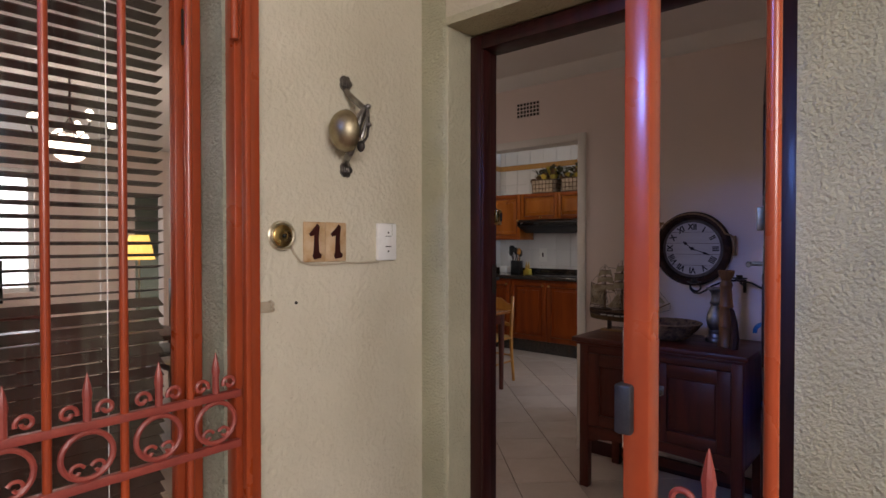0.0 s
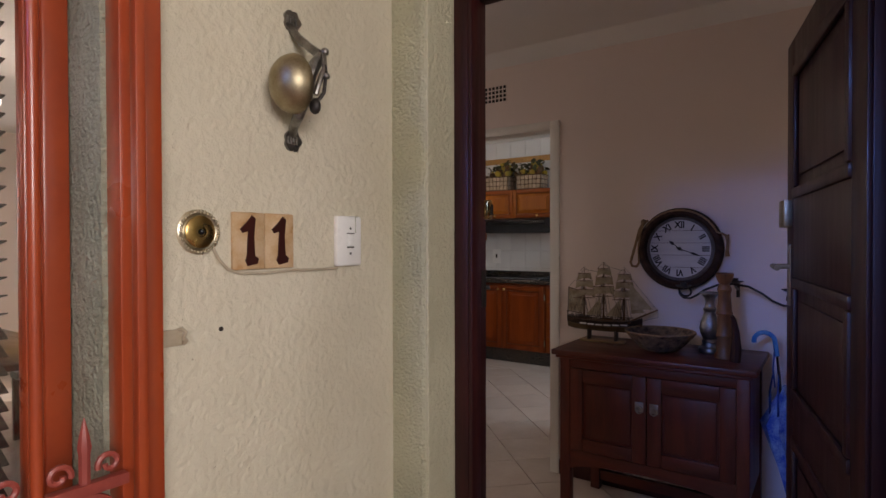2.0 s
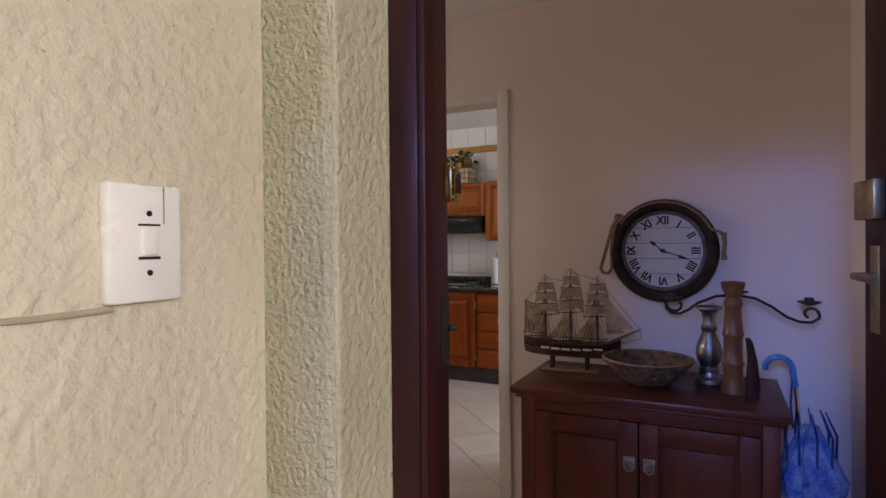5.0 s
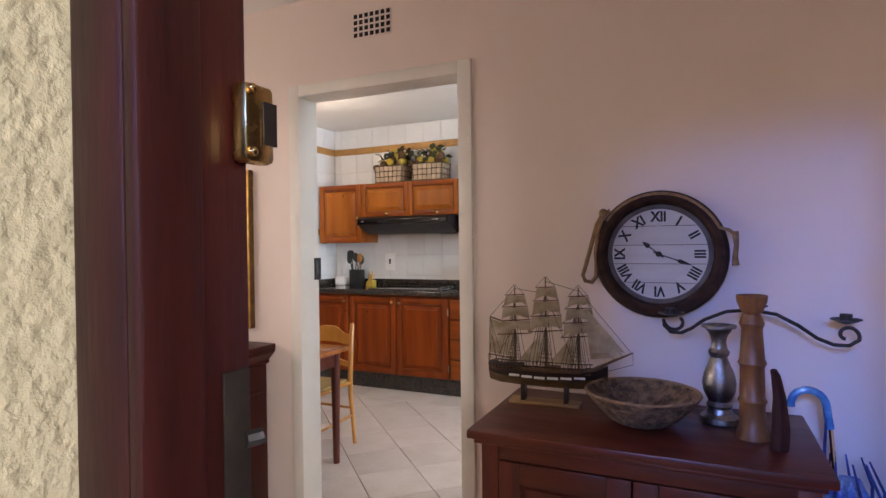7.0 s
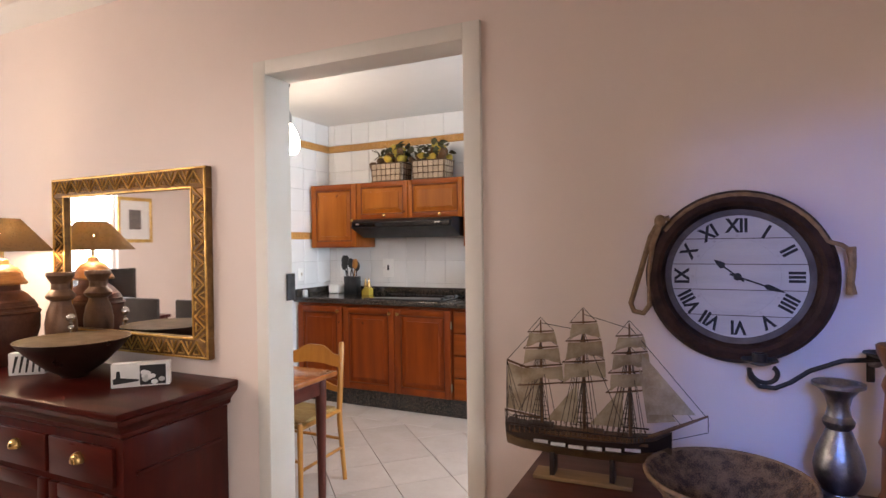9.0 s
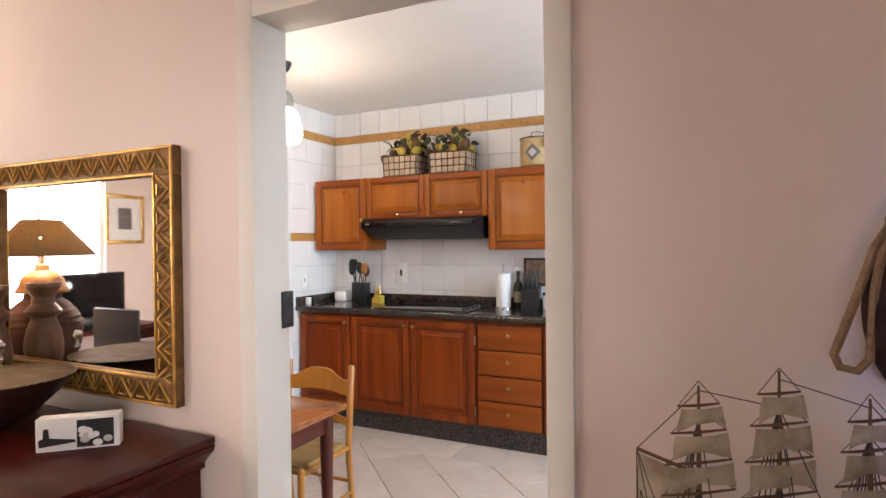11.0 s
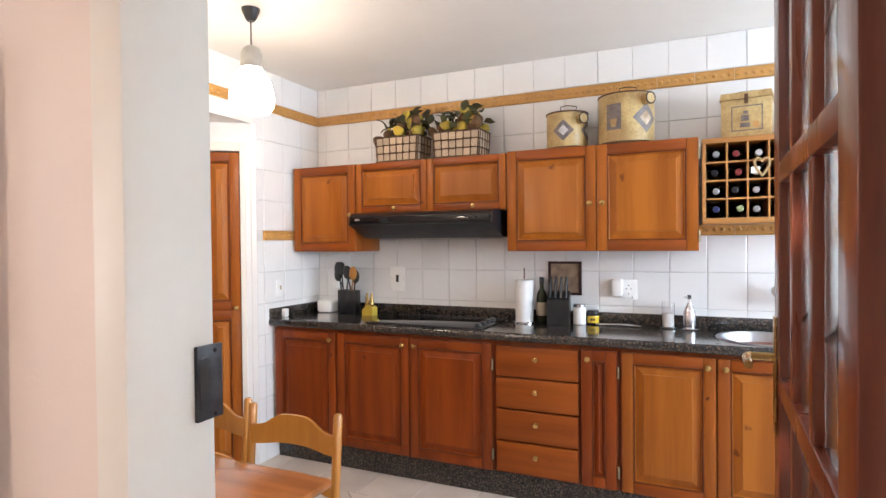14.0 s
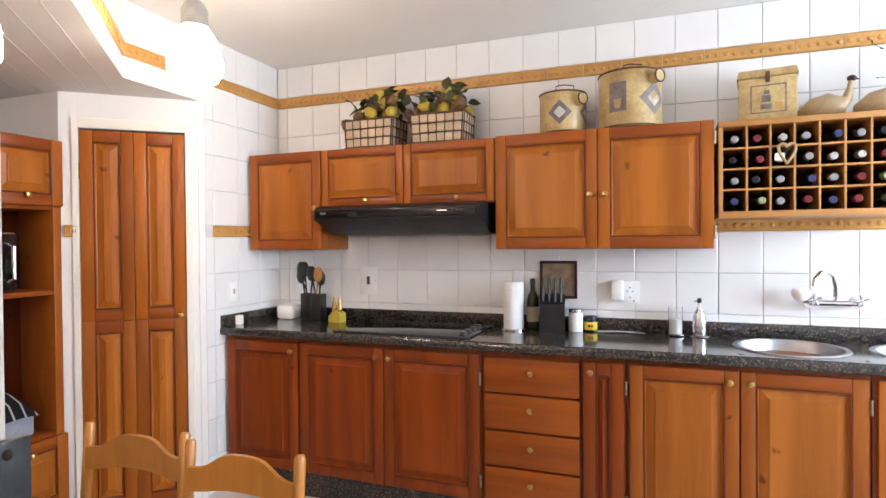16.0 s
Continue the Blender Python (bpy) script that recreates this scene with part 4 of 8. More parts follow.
def gate(name_label, length, place, bars, lock, scrolls=99):
    """A barred steel gate; local x runs from the hinge along the gate, z up."""
    g = thing("security_gate", name_label, "gate", place, "pair of red security gates")
    top = 2.35
    wide = 0.036
    part("hinge_stile", bm_box(0.0, 0.016, -0.010, 0.010, 0.0, top, 0.003), RED, g)
    part("lock_stile", bm_box(length - wide, length, -0.020, 0.020, 0.06, top, 0.004), RED, g)
    for z in (0.08, top - 0.03):
        part("rail", bm_box(0.03, length - wide, -0.010, 0.010, z, z + 0.03, 0.003), RED_OLD, g)
    for z in (0.872, 0.993):
        part("scroll_rail", bm_box(0.03, length - wide, -0.010, 0.010, z - 0.009, z + 0.009, 0.003), RED_OLD, g)
    for b in bars:
        part("bar", bm_cyl((b, 0, 0.11), (b, 0, top - 0.03), 0.0085, seg=12), RED, g)
    step = bars[1] - bars[0] if len(bars) > 1 else 0.135
    cells = [0.03 + (bars[0] - 0.03) / 2] + [(a + b) / 2 for a, b in zip(bars, bars[1:])] + [(bars[-1] + length - wide) / 2]
    for c in cells[-scrolls:]:
        part("ring", bm_tube([(u, 0, v) for u, v in ring_xz((c, 0.9325), 0.047, 0, 0)], 0.006, 7, closed=True), RED_OLD, g)
        part("spike", bm_tube([(c, 0, 1.0), (c, 0, 1.045), (c, 0, 1.055), (c, 0, 1.072), (c, 0, 1.098)], 0.009, 8, taper=[0.9, 0.9, 1.1, 0.8, 0.1]), RED_OLD, g)
        for s in (-1, 1):
            part("scroll", bm_tube([(c + s * (0.008 + u), 0, v) for u, v in spiral(0.026, 1.022, 0.017, 0.006, 200, -180, 14)], 0.0045, 6), RED_OLD, g)
            part("scroll", bm_tube([(c + s * (0.002 + u), 0, v) for u, v in spiral(0.018, 0.905, 0.015, 0.005, 160, -160, 12)], 0.004, 6), RED_OLD, g)
    if lock:
        part("lock_box", bm_box(length - 0.016, length + 0.008, 0.010, 0.032, 1.100, 1.168, 0.005), DULL_STEEL, g, "dark worn lock case")
        part("strike_bar", bm_box(length - 0.001, length + 0.004, -0.012, 0.012, 1.075, 1.245, 0.001), STEEL, g, "steel lock plate")
    return g


gate("open red steel security gate with scrolls and spikes beside the window", 0.95, pose(-1.268, 0.738, 0, 0, 0, -90), [0.150, 0.288, 0.425, 0.56, 0.695, 0.83], False)
gate("closed red steel security gate leaf with lock case and spikes", 0.95, pose(0.635, 0.755, 0, 0, 0, 180), [0.10, 0.235, 0.37, 0.505, 0.64, 0.776], True, 1)
tagged(part("gate_post", bm_box(0.64, 0.69, 0.73, 0.78, 0, 2.68, 0.003), RED), "red steel gate post", "gate post")

# window beside the porch, with a lowered blind
wi = tagged(thing("window_1", "red framed porch window with a lowered slatted blind", "window"), kind="structure")
for y0, y1 in ((0.664, 0.706), (-1.29, -1.235)):
    part("window_frame", bm_box(-1.50, -1.448, y0, y1, 0.37, 2.29, 0.006), RED, wi)
for z0, z1 in ((0.362, 0.42), (2.235, 2.295)):
    part("window_frame", bm_box(-1.50, -1.448, -1.235, 0.664, z0, z1, 0.006), RED, wi)
part("casement", bm_box(-1.492, -1.456, 0.640, 0.663, 0.42, 2.235, 0.005), RED, wi)
part("casement", bm_box(-1.492, -1.456, -0.32, -0.27, 0.42, 2.235, 0.005), RED, wi)
p_ = part("pane", bm_box(-1.476, -1.472, -1.235, 0.640, 0.42, 2.235), PANE, wi)
p_.visible_shadow = False
part("hinge", bm_box(-1.450, -1.444, 0.655, 0.669, 1.86, 1.95), IRON, wi)
bl = thing("venetian_blind", "dark wooden slatted blind behind the window", "blind")
SLAT = material("dark_slat", (0.045, 0.024, 0.018), 0.5, other=(0.03, 0.016, 0.012), scale=8)
slat_me = mesh_of("slat", bm_box(-0.022, 0.022, -1.22, 0.634, -0.0012, 0.0012), SLAT, False)
for k in range(58):
    share("slat", slat_me, bl, pose(-1.535, 0, 0.47 + 0.0305 * k, 0, -9 if k > 24 else 24, 0))
for y in (0.50, 0.20, -0.3, -0.9):
    for dx in (-0.023, 0.023):
        part("cord", bm_cyl((-1.535 + dx, y, 0.45), (-1.535 + dx, y, 2.25), 0.0013, seg=5), PAPER, bl)
part("head_rail", bm_box(-1.565, -1.508, -1.225, 0.636, 2.235, 2.275, 0.003), SLAT, bl)

# bell on its bracket
bell = thing("door_bell", "aged brass wall bell on an ornate iron bracket", "bell", WALL_AT)
dome = bm_lathe([(0.066, 0.0), (0.0675, 0.004), (0.066, 0.015), (0.060, 0.032), (0.048, 0.047), (0.030, 0.058), (0.012, 0.063), (0, 0.0635), ], 36)
dome.transform(Matrix.Translation((1.050, 1.677, 0.072)) @ Matrix.Diagonal((0.80, 0.90, 0.80, 1)) @ Matrix.Rotation(radians(-90), 4, "Y") @ Matrix.Rotation(radians(8), 4, "X"))
part("dome", dome, BRASS_OLD, bell, "aged brass dome")
for zc in (1.835, 1.575):
    bm = bmesh.new()
    n = 20
    rim = [bm.verts.new((1.10 + (0.022 + 0.0028 * math.cos(5 * a)) * math.cos(a), zc + (0.023 + 0.0028 * math.cos(6 * a)) * math.sin(a), 0.0)) for a in [2 * math.pi * i / n for i in range(n)]]
    top_ = [bm.verts.new((v.co.x, v.co.y, 0.006)) for v in rim]
    bm.faces.new(top_)
    for i in range(n):
        bm.faces.new((rim[i], rim[(i + 1) % n], top_[(i + 1) % n], top_[i]))
    for k in range(4):
        bm_box(1.084 + 0.008 * k, 1.089 + 0.008 * k, zc - 0.008, zc + 0.008, 0.005, 0.009, 0.001, bm)
    part("wall_plate", bm, PEWTER, bell, "ornate cast plate")
part("bracket", bm_tube([(1.10, 1.815, 0.004), (1.103, 1.795, 0.02), (1.104, 1.765, 0.060), (1.098, 1.745, 0.092)], 0.0095, 10), PEWTER, bell)
part("bracket", bm_tube([(1.098, 1.745, 0.092), (1.082, 1.72, 0.094), (1.072, 1.69, 0.092), (1.064, 1.655, 0.088), (1.062, 1.615, 0.066), (1.088, 1.60, 0.02), (1.10, 1.59, 0.004)], 0.0105, 10, taper=[0.8, 1.2, 1, 1.3, 1.1, 0.9, 0.9]), PEWTER, bell)
part("bracket", bm_tube([(1.103, 1.75, 0.096), (1.096, 1.715, 0.108), (1.080, 1.69, 0.113), (1.072, 1.655, 0.106)], 0.006, 8), PEWTER, bell)
part("clapper", bm_ball((1.074, 1.632, 0.103), 0.013, 14, (0.8, 1.3, 1)), IRON, bell)
part("clapper_arm", bm_tube([(1.101, 1.745, 0.098), (1.092, 1.70, 0.116), (1.086, 1.66, 0.116), (1.074, 1.637, 0.106)], 0.004, 8), IRON, bell)
part("bolt", bm_ball((1.106, 1.752, 0.098), 0.009, 12), PEWTER, bell)
part("bolt", bm_ball((1.092, 1.695, 0.118), 0.007, 10), PEWTER, bell)

# bell push, house number, switch, wire
BRASS_PALE = material("pale_worn_brass", (0.66, 0.60, 0.47), 0.36, 1.0, other=(0.52, 0.46, 0.33), scale=24)
push = thing("bell_push", "round brass bell push with a beaded rim", "bell push", WALL_AT @ Matrix.Translation((0.877, 1.374, 0)))
part("plate", bm_lathe([(0.042, 0), (0.042, 0.004), (0.037, 0.007), (0.031, 0.004), (0.029, 0.008), (0.020, 0.013), (0.010, 0.011), (0.0095, 0.006), (0, 0.006)], 40), BRASS_PALE, push)
bead = bmesh.new()
for i in range(34):
    a = 2 * math.pi * i / 34
    bm_ball((0.0375 * math.cos(a), 0.0375 * math.sin(a), 0.0068), 0.0040, 6, bm=bead)
part("beaded_rim", bead, BRASS_PALE, push, "pale beaded rim")
part("dished_disc", bm_lathe([(0.030, 0.007), (0.030, 0.0095), (0.022, 0.0138), (0.010, 0.0128), (0.008, 0.0105), (0, 0.0105)], 32), BRASS, push, "yellow brass centre")
part("button", bm_ball((0, 0, 0.0125), 0.0062, 14), BLACK_GLOSS, push, "dark press button")
NUM_TILE = material("glazed_number_tile", (0.50, 0.31, 0.15), 0.3, other=(0.64, 0.48, 0.31), scale=22, bump=0.3)
NUM_INK = material("number_brown", (0.045, 0.010, 0.008), 0.35, scale=30)
for k, yc in enumerate((0.983, 1.060)):
    n_ = thing("number_tile", "ochre glazed house number tile with a brown figure one", "house number", WALL_AT @ Matrix.Translation((yc, 1.357, 0)), "house number tiles")
    part("tile", bm_box(-0.0375, 0.0375, -0.058, 0.058, 0, 0.008, 0.003), NUM_TILE, n_)
    one = [(-0.004, -0.050), (0.019, -0.046), (0.022, -0.036), (0.013, -0.030), (0.011, 0.010), (0.015, 0.046), (0.006, 0.052), (-0.004, 0.040), (-0.022, 0.024), (-0.016, 0.016), (-0.003, 0.020), (-0.006, -0.030), (-0.010, -0.040)]
    part("figure_one", bm_prism(one, "z", 0.0078, 0.0105), NUM_INK, n_, smooth=False)
sw = thing("bell_switch", "white plastic switch box on the porch wall", "switch", WALL_AT @ Matrix.Translation((1.262, 1.357, 0)))
part("plate", bm_box(-0.041, 0.041, -0.060, 0.060, 0, 0.016, 0.005), PLASTIC, sw)
part("rocker", bm_box(-0.006, 0.010, -0.012, 0.016, 0.016, 0.020, 0.0015), PLASTIC, sw)
part("slot", bm_box(-0.010, 0.014, -0.0165, -0.0135, 0.0155, 0.0168), IRON, sw)
part("slot", bm_box(-0.010, 0.014, 0.0175, 0.0195, 0.0155, 0.0168), IRON, sw)
for z in (0.030, -0.030):
    part("screw", bm_lathe([(0.003, 0.0155), (0.003, 0.0170), (0, 0.0170)], 12, at=(0.002, z, 0)), IRON, sw)
part("crack", bm_box(0.018, 0.0195, 0.02, 0.058, 0.0158, 0.0166), GREY, sw)
wire = tagged(part("bell_wire", bm_tube([(0.905, 1.345, 0.004), (0.915, 1.325, 0.004), (0.935, 1.302, 0.005), (0.965, 1.293, 0.005), (1.03, 1.291, 0.005), (1.10, 1.294, 0.005), (1.16, 1.292, 0.005), (1.23, 1.293, 0.006)], 0.0032, 7, ), OLD_PLASTIC, at=WALL_AT), "thin painted-over bell wire along the wall", "wire")
keep = thing("gate_keeper", "painted-over metal bolt keeper on the plaster wall", "keeper", WALL_AT)
part("plate", bm_box(0.803, 0.842, 1.168, 1.198, 0, 0.006, 0.001), OLD_PLASTIC, keep)
part("staple", bm_tube([(0.835, 1.196, 0.002), (0.838, 1.199, 0.010), (0.846, 1.192, 0.010), (0.842, 1.183, 0.010), (0.848, 1.176, 0.008), (0.846, 1.170, 0.002)], 0.004, 6), OLD_PLASTIC, keep)
tagged(part("wall_plug", bm_lathe([(0.0045, -0.001), (0.0045, 0.002), (0, 0.002)], 10, at=(0.923, 1.187, 0.001)), IRON, at=WALL_AT), "small dark plug hole in the plaster", "plug hole")

# front door frame and door
df = tagged(thing("door_frame", "dark red-brown wooden front door frame", "door frame"), kind="structure")
part("jamb", bm_box(-1.2305, -1.184, 1.566, 1.662, 0, 2.072, 0.004), MERANTI, df)
part("jamb", bm_box(-0.281, -0.2255, 1.566, 1.662, 0, 2.072, 0.004), MERANTI, df)
part("head", bm_box(-1.184, -0.281, 1.566, 1.662, 2.022, 2.072, 0.004), MERANTI, df)
part("stop", bm_box(-1.1838, -1.172, 1.566, 1.612, 0, 2.021, 0.003), MERANTI, df)
kp = part("lock_keeper", bm_box(-1.1836, -1.169, 1.645, 1.673, 1.417, 1.472, 0.004), BRASS, df, "brass rim lock keeper")
part("slot", bm_box(-1.1685, -1.1672, 1.660, 1.673, 1.43, 1.46), IRON, kp)
for z in (1.424, 1.467):
    part("screw", bm_ball((-1.168, 1.650, z), 0.0035, 8), BRASS, kp)
mp_ = part("mortice_plate", bm_box(-1.1836, -1.1812, 1.634, 1.658, 1.17, 1.275, 0.001), IRON, df, "worn dark steel mortice plate")
part("latch_lip", bm_tube([(-1.181, 1.652, 1.225), (-1.177, 1.660, 1.225), (-1.175, 1.663, 1.226)], 0.006, 8), DULL_STEEL, mp_)
tip, hingep = Vector((-0.475, 2.535)), Vector((-0.289, 1.672))
run = (tip - hingep).normalized()
fd = thing("front_door", "open dark panelled wooden front door", "door", pose(hingep.x, hingep.y, 0, 0, 0, math.degrees(math.atan2(run.y, run.x))))
WID = (tip - hingep).length
part("core", bm_box(0, WID, -0.020, 0.020, 0.008, 2.012, 0.003), DARK_DOOR, fd)
for side in (-1, 1):
    for x0, x1 in ((0.0, 0.11), (WID - 0.11, WID)):
        part("stile", bm_box(x0 + 0.001, x1 - 0.001, side * 0.0195, side * 0.030, 0.010, 2.010, 0.003), DARK_DOOR, fd)
    for z0, z1 in ((0.01, 0.22), (0.72, 0.845), (1.237, 1.49), (1.915, 2.01)):
        part("rail", bm_box(0.11, WID - 0.11, side * 0.0195, side * 0.0295, z0, z1, 0.003), DARK_DOOR, fd)
    for z0, z1 in ((0.22, 0.72), (0.845, 1.237), (1.49, 1.915)):
        for a, b, c, f in ((0.11, WID - 0.11, z0, z0 + 0.035), (0.11, WID - 0.11, z1 - 0.035, z1), (0.11, 0.145, z0 + 0.0352, z1 - 0.0352), (WID - 0.145, WID - 0.11, z0 + 0.0352, z1 - 0.0352)):
            part("moulding", bm_box(a, b, side * 0.0195, side * 0.037, c, f, 0.007), DARK_DOOR, fd)
        part("panel", bm_box(0.18, WID - 0.18, side * 0.0195, side * 0.027, z0 + 0.07, z1 - 0.07, 0.006), DARK_DOOR, fd)
    hn = part("handle", bm_tube([(WID - 0.055, side * 0.028, 1.27), (WID - 0.055, side * 0.075, 1.27), (WID - 0.075, side * 0.082, 1.272), (WID - 0.16, side * 0.082, 1.268)], 0.009, 10), BRASS_OLD, fd, "lever handle")
    part("handle_plate", bm_box(WID - 0.075, WID - 0.035, side * 0.0305, side * 0.034, 1.14, 1.34, 0.001), BRASS_OLD, hn)
part("lock_face", bm_box(WID - 0.001, WID + 0.002, -0.011, 0.011, 1.15, 1.38), STEEL, fd, "steel lock face plate")
part("rim_lock", bm_box(WID - 0.10, WID - 0.003, 0.0305, 0.055, 1.40, 1.49, 0.004), BRASS_OLD, fd, "brass rim lock")

# kitchen doorway frame
kf = tagged(thing("kitchen_doorway", "cream painted steel frame of the kitchen doorway", "door frame"), kind="structure")
for x0, x1, z0, z1 in ((KD_L - 0.055, KD_L, 0, KD_TOP + 0.05), (KD_R, KD_R + 0.055, 0, KD_TOP + 0.05), (KD_L, KD_R, KD_TOP, KD_TOP + 0.05)):
    part("frame_member", bm_box(x0, x1, HALL_Y - 0.014, HALL_Y2 + 0.006, z0, z1, 0.003), FRAME_CREAM, kf)
stk = part("strike_plate", bm_box(KD_L - 0.001, KD_L + 0.006, 3.442, 3.486, 1.200, 1.300, 0.002), DULL_STEEL, kf, "dull steel strike plate")
part("slot", bm_box(KD_L + 0.005, KD_L + 0.0066, 3.446, 3.460, 1.214, 1.284), BLACK, stk)
for z in (1.206, 1.292):
    part("screw", bm_ball((KD_L + 0.006, 3.472, z), 0.0035, 8), IRON, stk)

# kitchen door with leaded panes, open into the kitchen
kd = thing("kitchen_door", "open red-brown wooden door with leaded glass panes", "door", pose(KD_R + 0.002, HALL_Y2 + 0.012, 0, 0, 0, 88.3))
KW, KT = 0.75, 0.036
for x0, x1 in ((0.0, 0.085), (KW - 0.09, KW)):
    part("stile", bm_box(x0, x1, 0.0, KT, 0.01, 2.005, 0.003), DOOR_WOOD, kd)
zs = [0.01, 0.24, 0.70, 0.74, 1.13, 1.17, 1.54, 1.58, 1.90, 2.005]
for z0, z1 in ((0.01, 0.24), (0.70, 0.74), (1.13, 1.17), (1.54, 1.58), (1.90, 2.005)):
    part("rail", bm_box(0.085, KW - 0.09, 0.001, KT - 0.001, z0, z1, 0.003), DOOR_WOOD, kd)
cols = [0.085, 0.262, 0.292, 0.470, 0.500, KW - 0.09]
LEAD = material("lead_came", (0.03, 0.03, 0.032), 0.5, 0.5, scale=30)
for z0, z1 in ((0.24, 0.70), (0.74, 1.13), (1.17, 1.54), (1.58, 1.90)):
    for x0, x1 in ((0.262, 0.292), (0.470, 0.500)):
        part("mullion", bm_box(x0, x1, 0.0015, KT - 0.0015, z0, z1, 0.003), DOOR_WOOD, kd)
    for x0, x1 in zip(cols[0::2], cols[1::2]):
        pn = part("pane", bm_box(x0, x1, KT / 2 - 0.003, KT / 2 + 0.003, z0, z1), LEADED, kd)
        zm, xm = (z0 + z1) / 2, (x0 + x1) / 2
        part("lead", bm_tube([(x0, KT / 2 - 0.004, zm + 0.05), (xm - 0.02, KT / 2 - 0.004, zm + 0.03), (xm + 0.02, KT / 2 - 0.004, zm - 0.03), (x1, KT / 2 - 0.004, zm - 0.05)], 0.004, 6), LEAD, pn)
        part("lead", bm_tube([(xm, KT / 2 - 0.004, z0), (xm + 0.015, KT / 2 - 0.004, zm - 0.06), (xm - 0.015, KT / 2 - 0.004, zm + 0.06), (xm, KT / 2 - 0.004, z1)], 0.004, 6), LEAD, pn)
for side in (0, 1):
    y = -0.002 if side == 0 else KT + 0.002
    o = -1 if side == 0 else 1
    h_ = part("handle", bm_tube([(KW - 0.045, y, 1.20), (KW - 0.045, y + o * 0.045, 1.20), (KW - 0.06, y + o * 0.052, 1.20), (KW - 0.15, y + o * 0.052, 1.202)], 0.008, 10), BRASS, kd, "brass lever handle")
    part("handle_plate", bm_box(KW - 0.065, KW - 0.025, y - 0.0005, y + o * 0.0035, 1.05, 1.28, 0.001), BRASS, h_)


# ---- hall ----
vent = thing("wall_vent", "square-holed air vent set in the hall wall", "vent")
part("plate", bm_box(-2.217, -2.036, HALL_Y - 0.004, HALL_Y + 0.01, 2.218, 2.324, 0.001), PAINT, vent)
# the holes are flat squares on the plate, their inner shade in the colour
HOLE_SHADE = material("vent_hole_shade", (0.015, 0.013, 0.012), 0.9, scale=20)
hole = mesh_of("hole", bm_box(-0.0085, 0.0085, -0.0008, 0.0008, -0.0085, 0.0085), HOLE_SHADE, False)
for i in range(7):
    for j in range(4):
        share("hole", hole, vent, Matrix.Translation((-2.205 + 0.0262 * i, HALL_Y - 0.0045, 2.232 + 0.026 * j)))
tagged(part("cornice", bm_prism([(HALL_Y, HALL_TOP), (HALL_Y, HALL_TOP - 0.075), (HALL_Y - 0.02, HALL_TOP - 0.065), (HALL_Y - 0.045, HALL_TOP - 0.03), (HALL_Y - 0.075, HALL_TOP)], "x", -7.45, HALL_RIGHT), CEILING), "white moulded plaster cornice", "cornice", kind="structure")
tagged(part("baseboard", bm_box(KD_R + 0.056, HALL_RIGHT, HALL_Y - 0.016, HALL_Y, 0, 0.085, 0.003), MERANTI), "dark wooden skirting board", "skirting board", kind="structure")
tagged(part("baseboard", bm_box(-7.44, KD_L - 0.056, HALL_Y - 0.016, HALL_Y, 0, 0.085, 0.003), MERANTI), "dark wooden skirting board", "skirting board", kind="structure")

# wall clock
CX, CZ, CY = -1.024, 1.316, HALL_Y - 0.002
clock = thing("wall_clock", "round rustic wall clock with Roman numerals and rope loop", "clock", pose(CX, CY, CZ, 90))
RIM = material("clock_rim_brown", (0.050, 0.023, 0.014), 0.62, other=(0.020, 0.009, 0.007), spec=0.2, scale=25, bump=0.6, bump_scale=60)
FACE = material("whitewashed_boards", (0.56, 0.545, 0.52), 0.7, other=(0.50, 0.485, 0.47), scale=6, stretch=(1, 5, 1), bump=0.1, bump_scale=40)
INK = material("clock_black", (0.012, 0.011, 0.011), 0.6, scale=30)
FADED = material("faded_print", (0.42, 0.40, 0.385), 0.7, other=(0.52, 0.50, 0.48), scale=40)
ROPE = material("jute_rope", (0.30, 0.19, 0.10), 0.9, other=(0.20, 0.12, 0.06), scale=60, bump=0.8, bump_scale=150)
part("rim", bm_lathe([(0.195, 0), (0.206, 0.010), (0.209, 0.025), (0.206, 0.040), (0.196, 0.052), (0.180, 0.055), (0.171, 0.050), (0.166, 0.030), (0.163, 0.018), (0.160, 0.017), (0.160, 0.0)], 72), RIM, clock)
part("inner_ring", bm_lathe([(0.163, 0.016), (0.163, 0.022), (0.150, 0.023), (0.148, 0.019), (0.148, 0.016)], 64), material("clock_ring_grey", (0.13, 0.11, 0.095), 0.6, other=(0.07, 0.055, 0.05), scale=20), clock)
for k in range(5):
    z0, z1 = -0.156 + 0.0624 * k, -0.156 + 0.0624 * (k + 1) - 0.0022
    mid = max(abs(z0), abs(z1))
    n = 8
    out = [(math.sqrt(max(0.156 ** 2 - z * z, 0.0)), z) for z in [z0 + (z1 - z0) * i / n for i in range(n + 1)]]
    ol = [(x, z) for x, z in out] + [(-x, z) for x, z in reversed(out)]
    ol = [p for i, p in enumerate(ol) if (Vector(p) - Vector(ol[i - 1])).length > 1e-4]
    part("face_board", bm_prism(ol, "z", 0.012, 0.0195), FACE, clock, smooth=False)
for k, num in enumerate(("XII", "I", "II", "III", "IIII", "V", "VI", "VII", "VIII", "IX", "X", "XI")):
    a = radians(90 - 30 * k)
    writing(num, 0.046, 0.0006, INK, clock, Matrix.Translation((0.122 * math.cos(a), 0.122 * math.sin(a), 0.0205)) @ Matrix.Rotation(a - radians(90), 4, "Z"), "numeral", 0.86)
    part("minute_mark", bm_box(0.096, 0.102, -0.003, 0.003, 0.0195, 0.0199), FADED, clock, at=Matrix.Rotation(a, 4, "Z"))
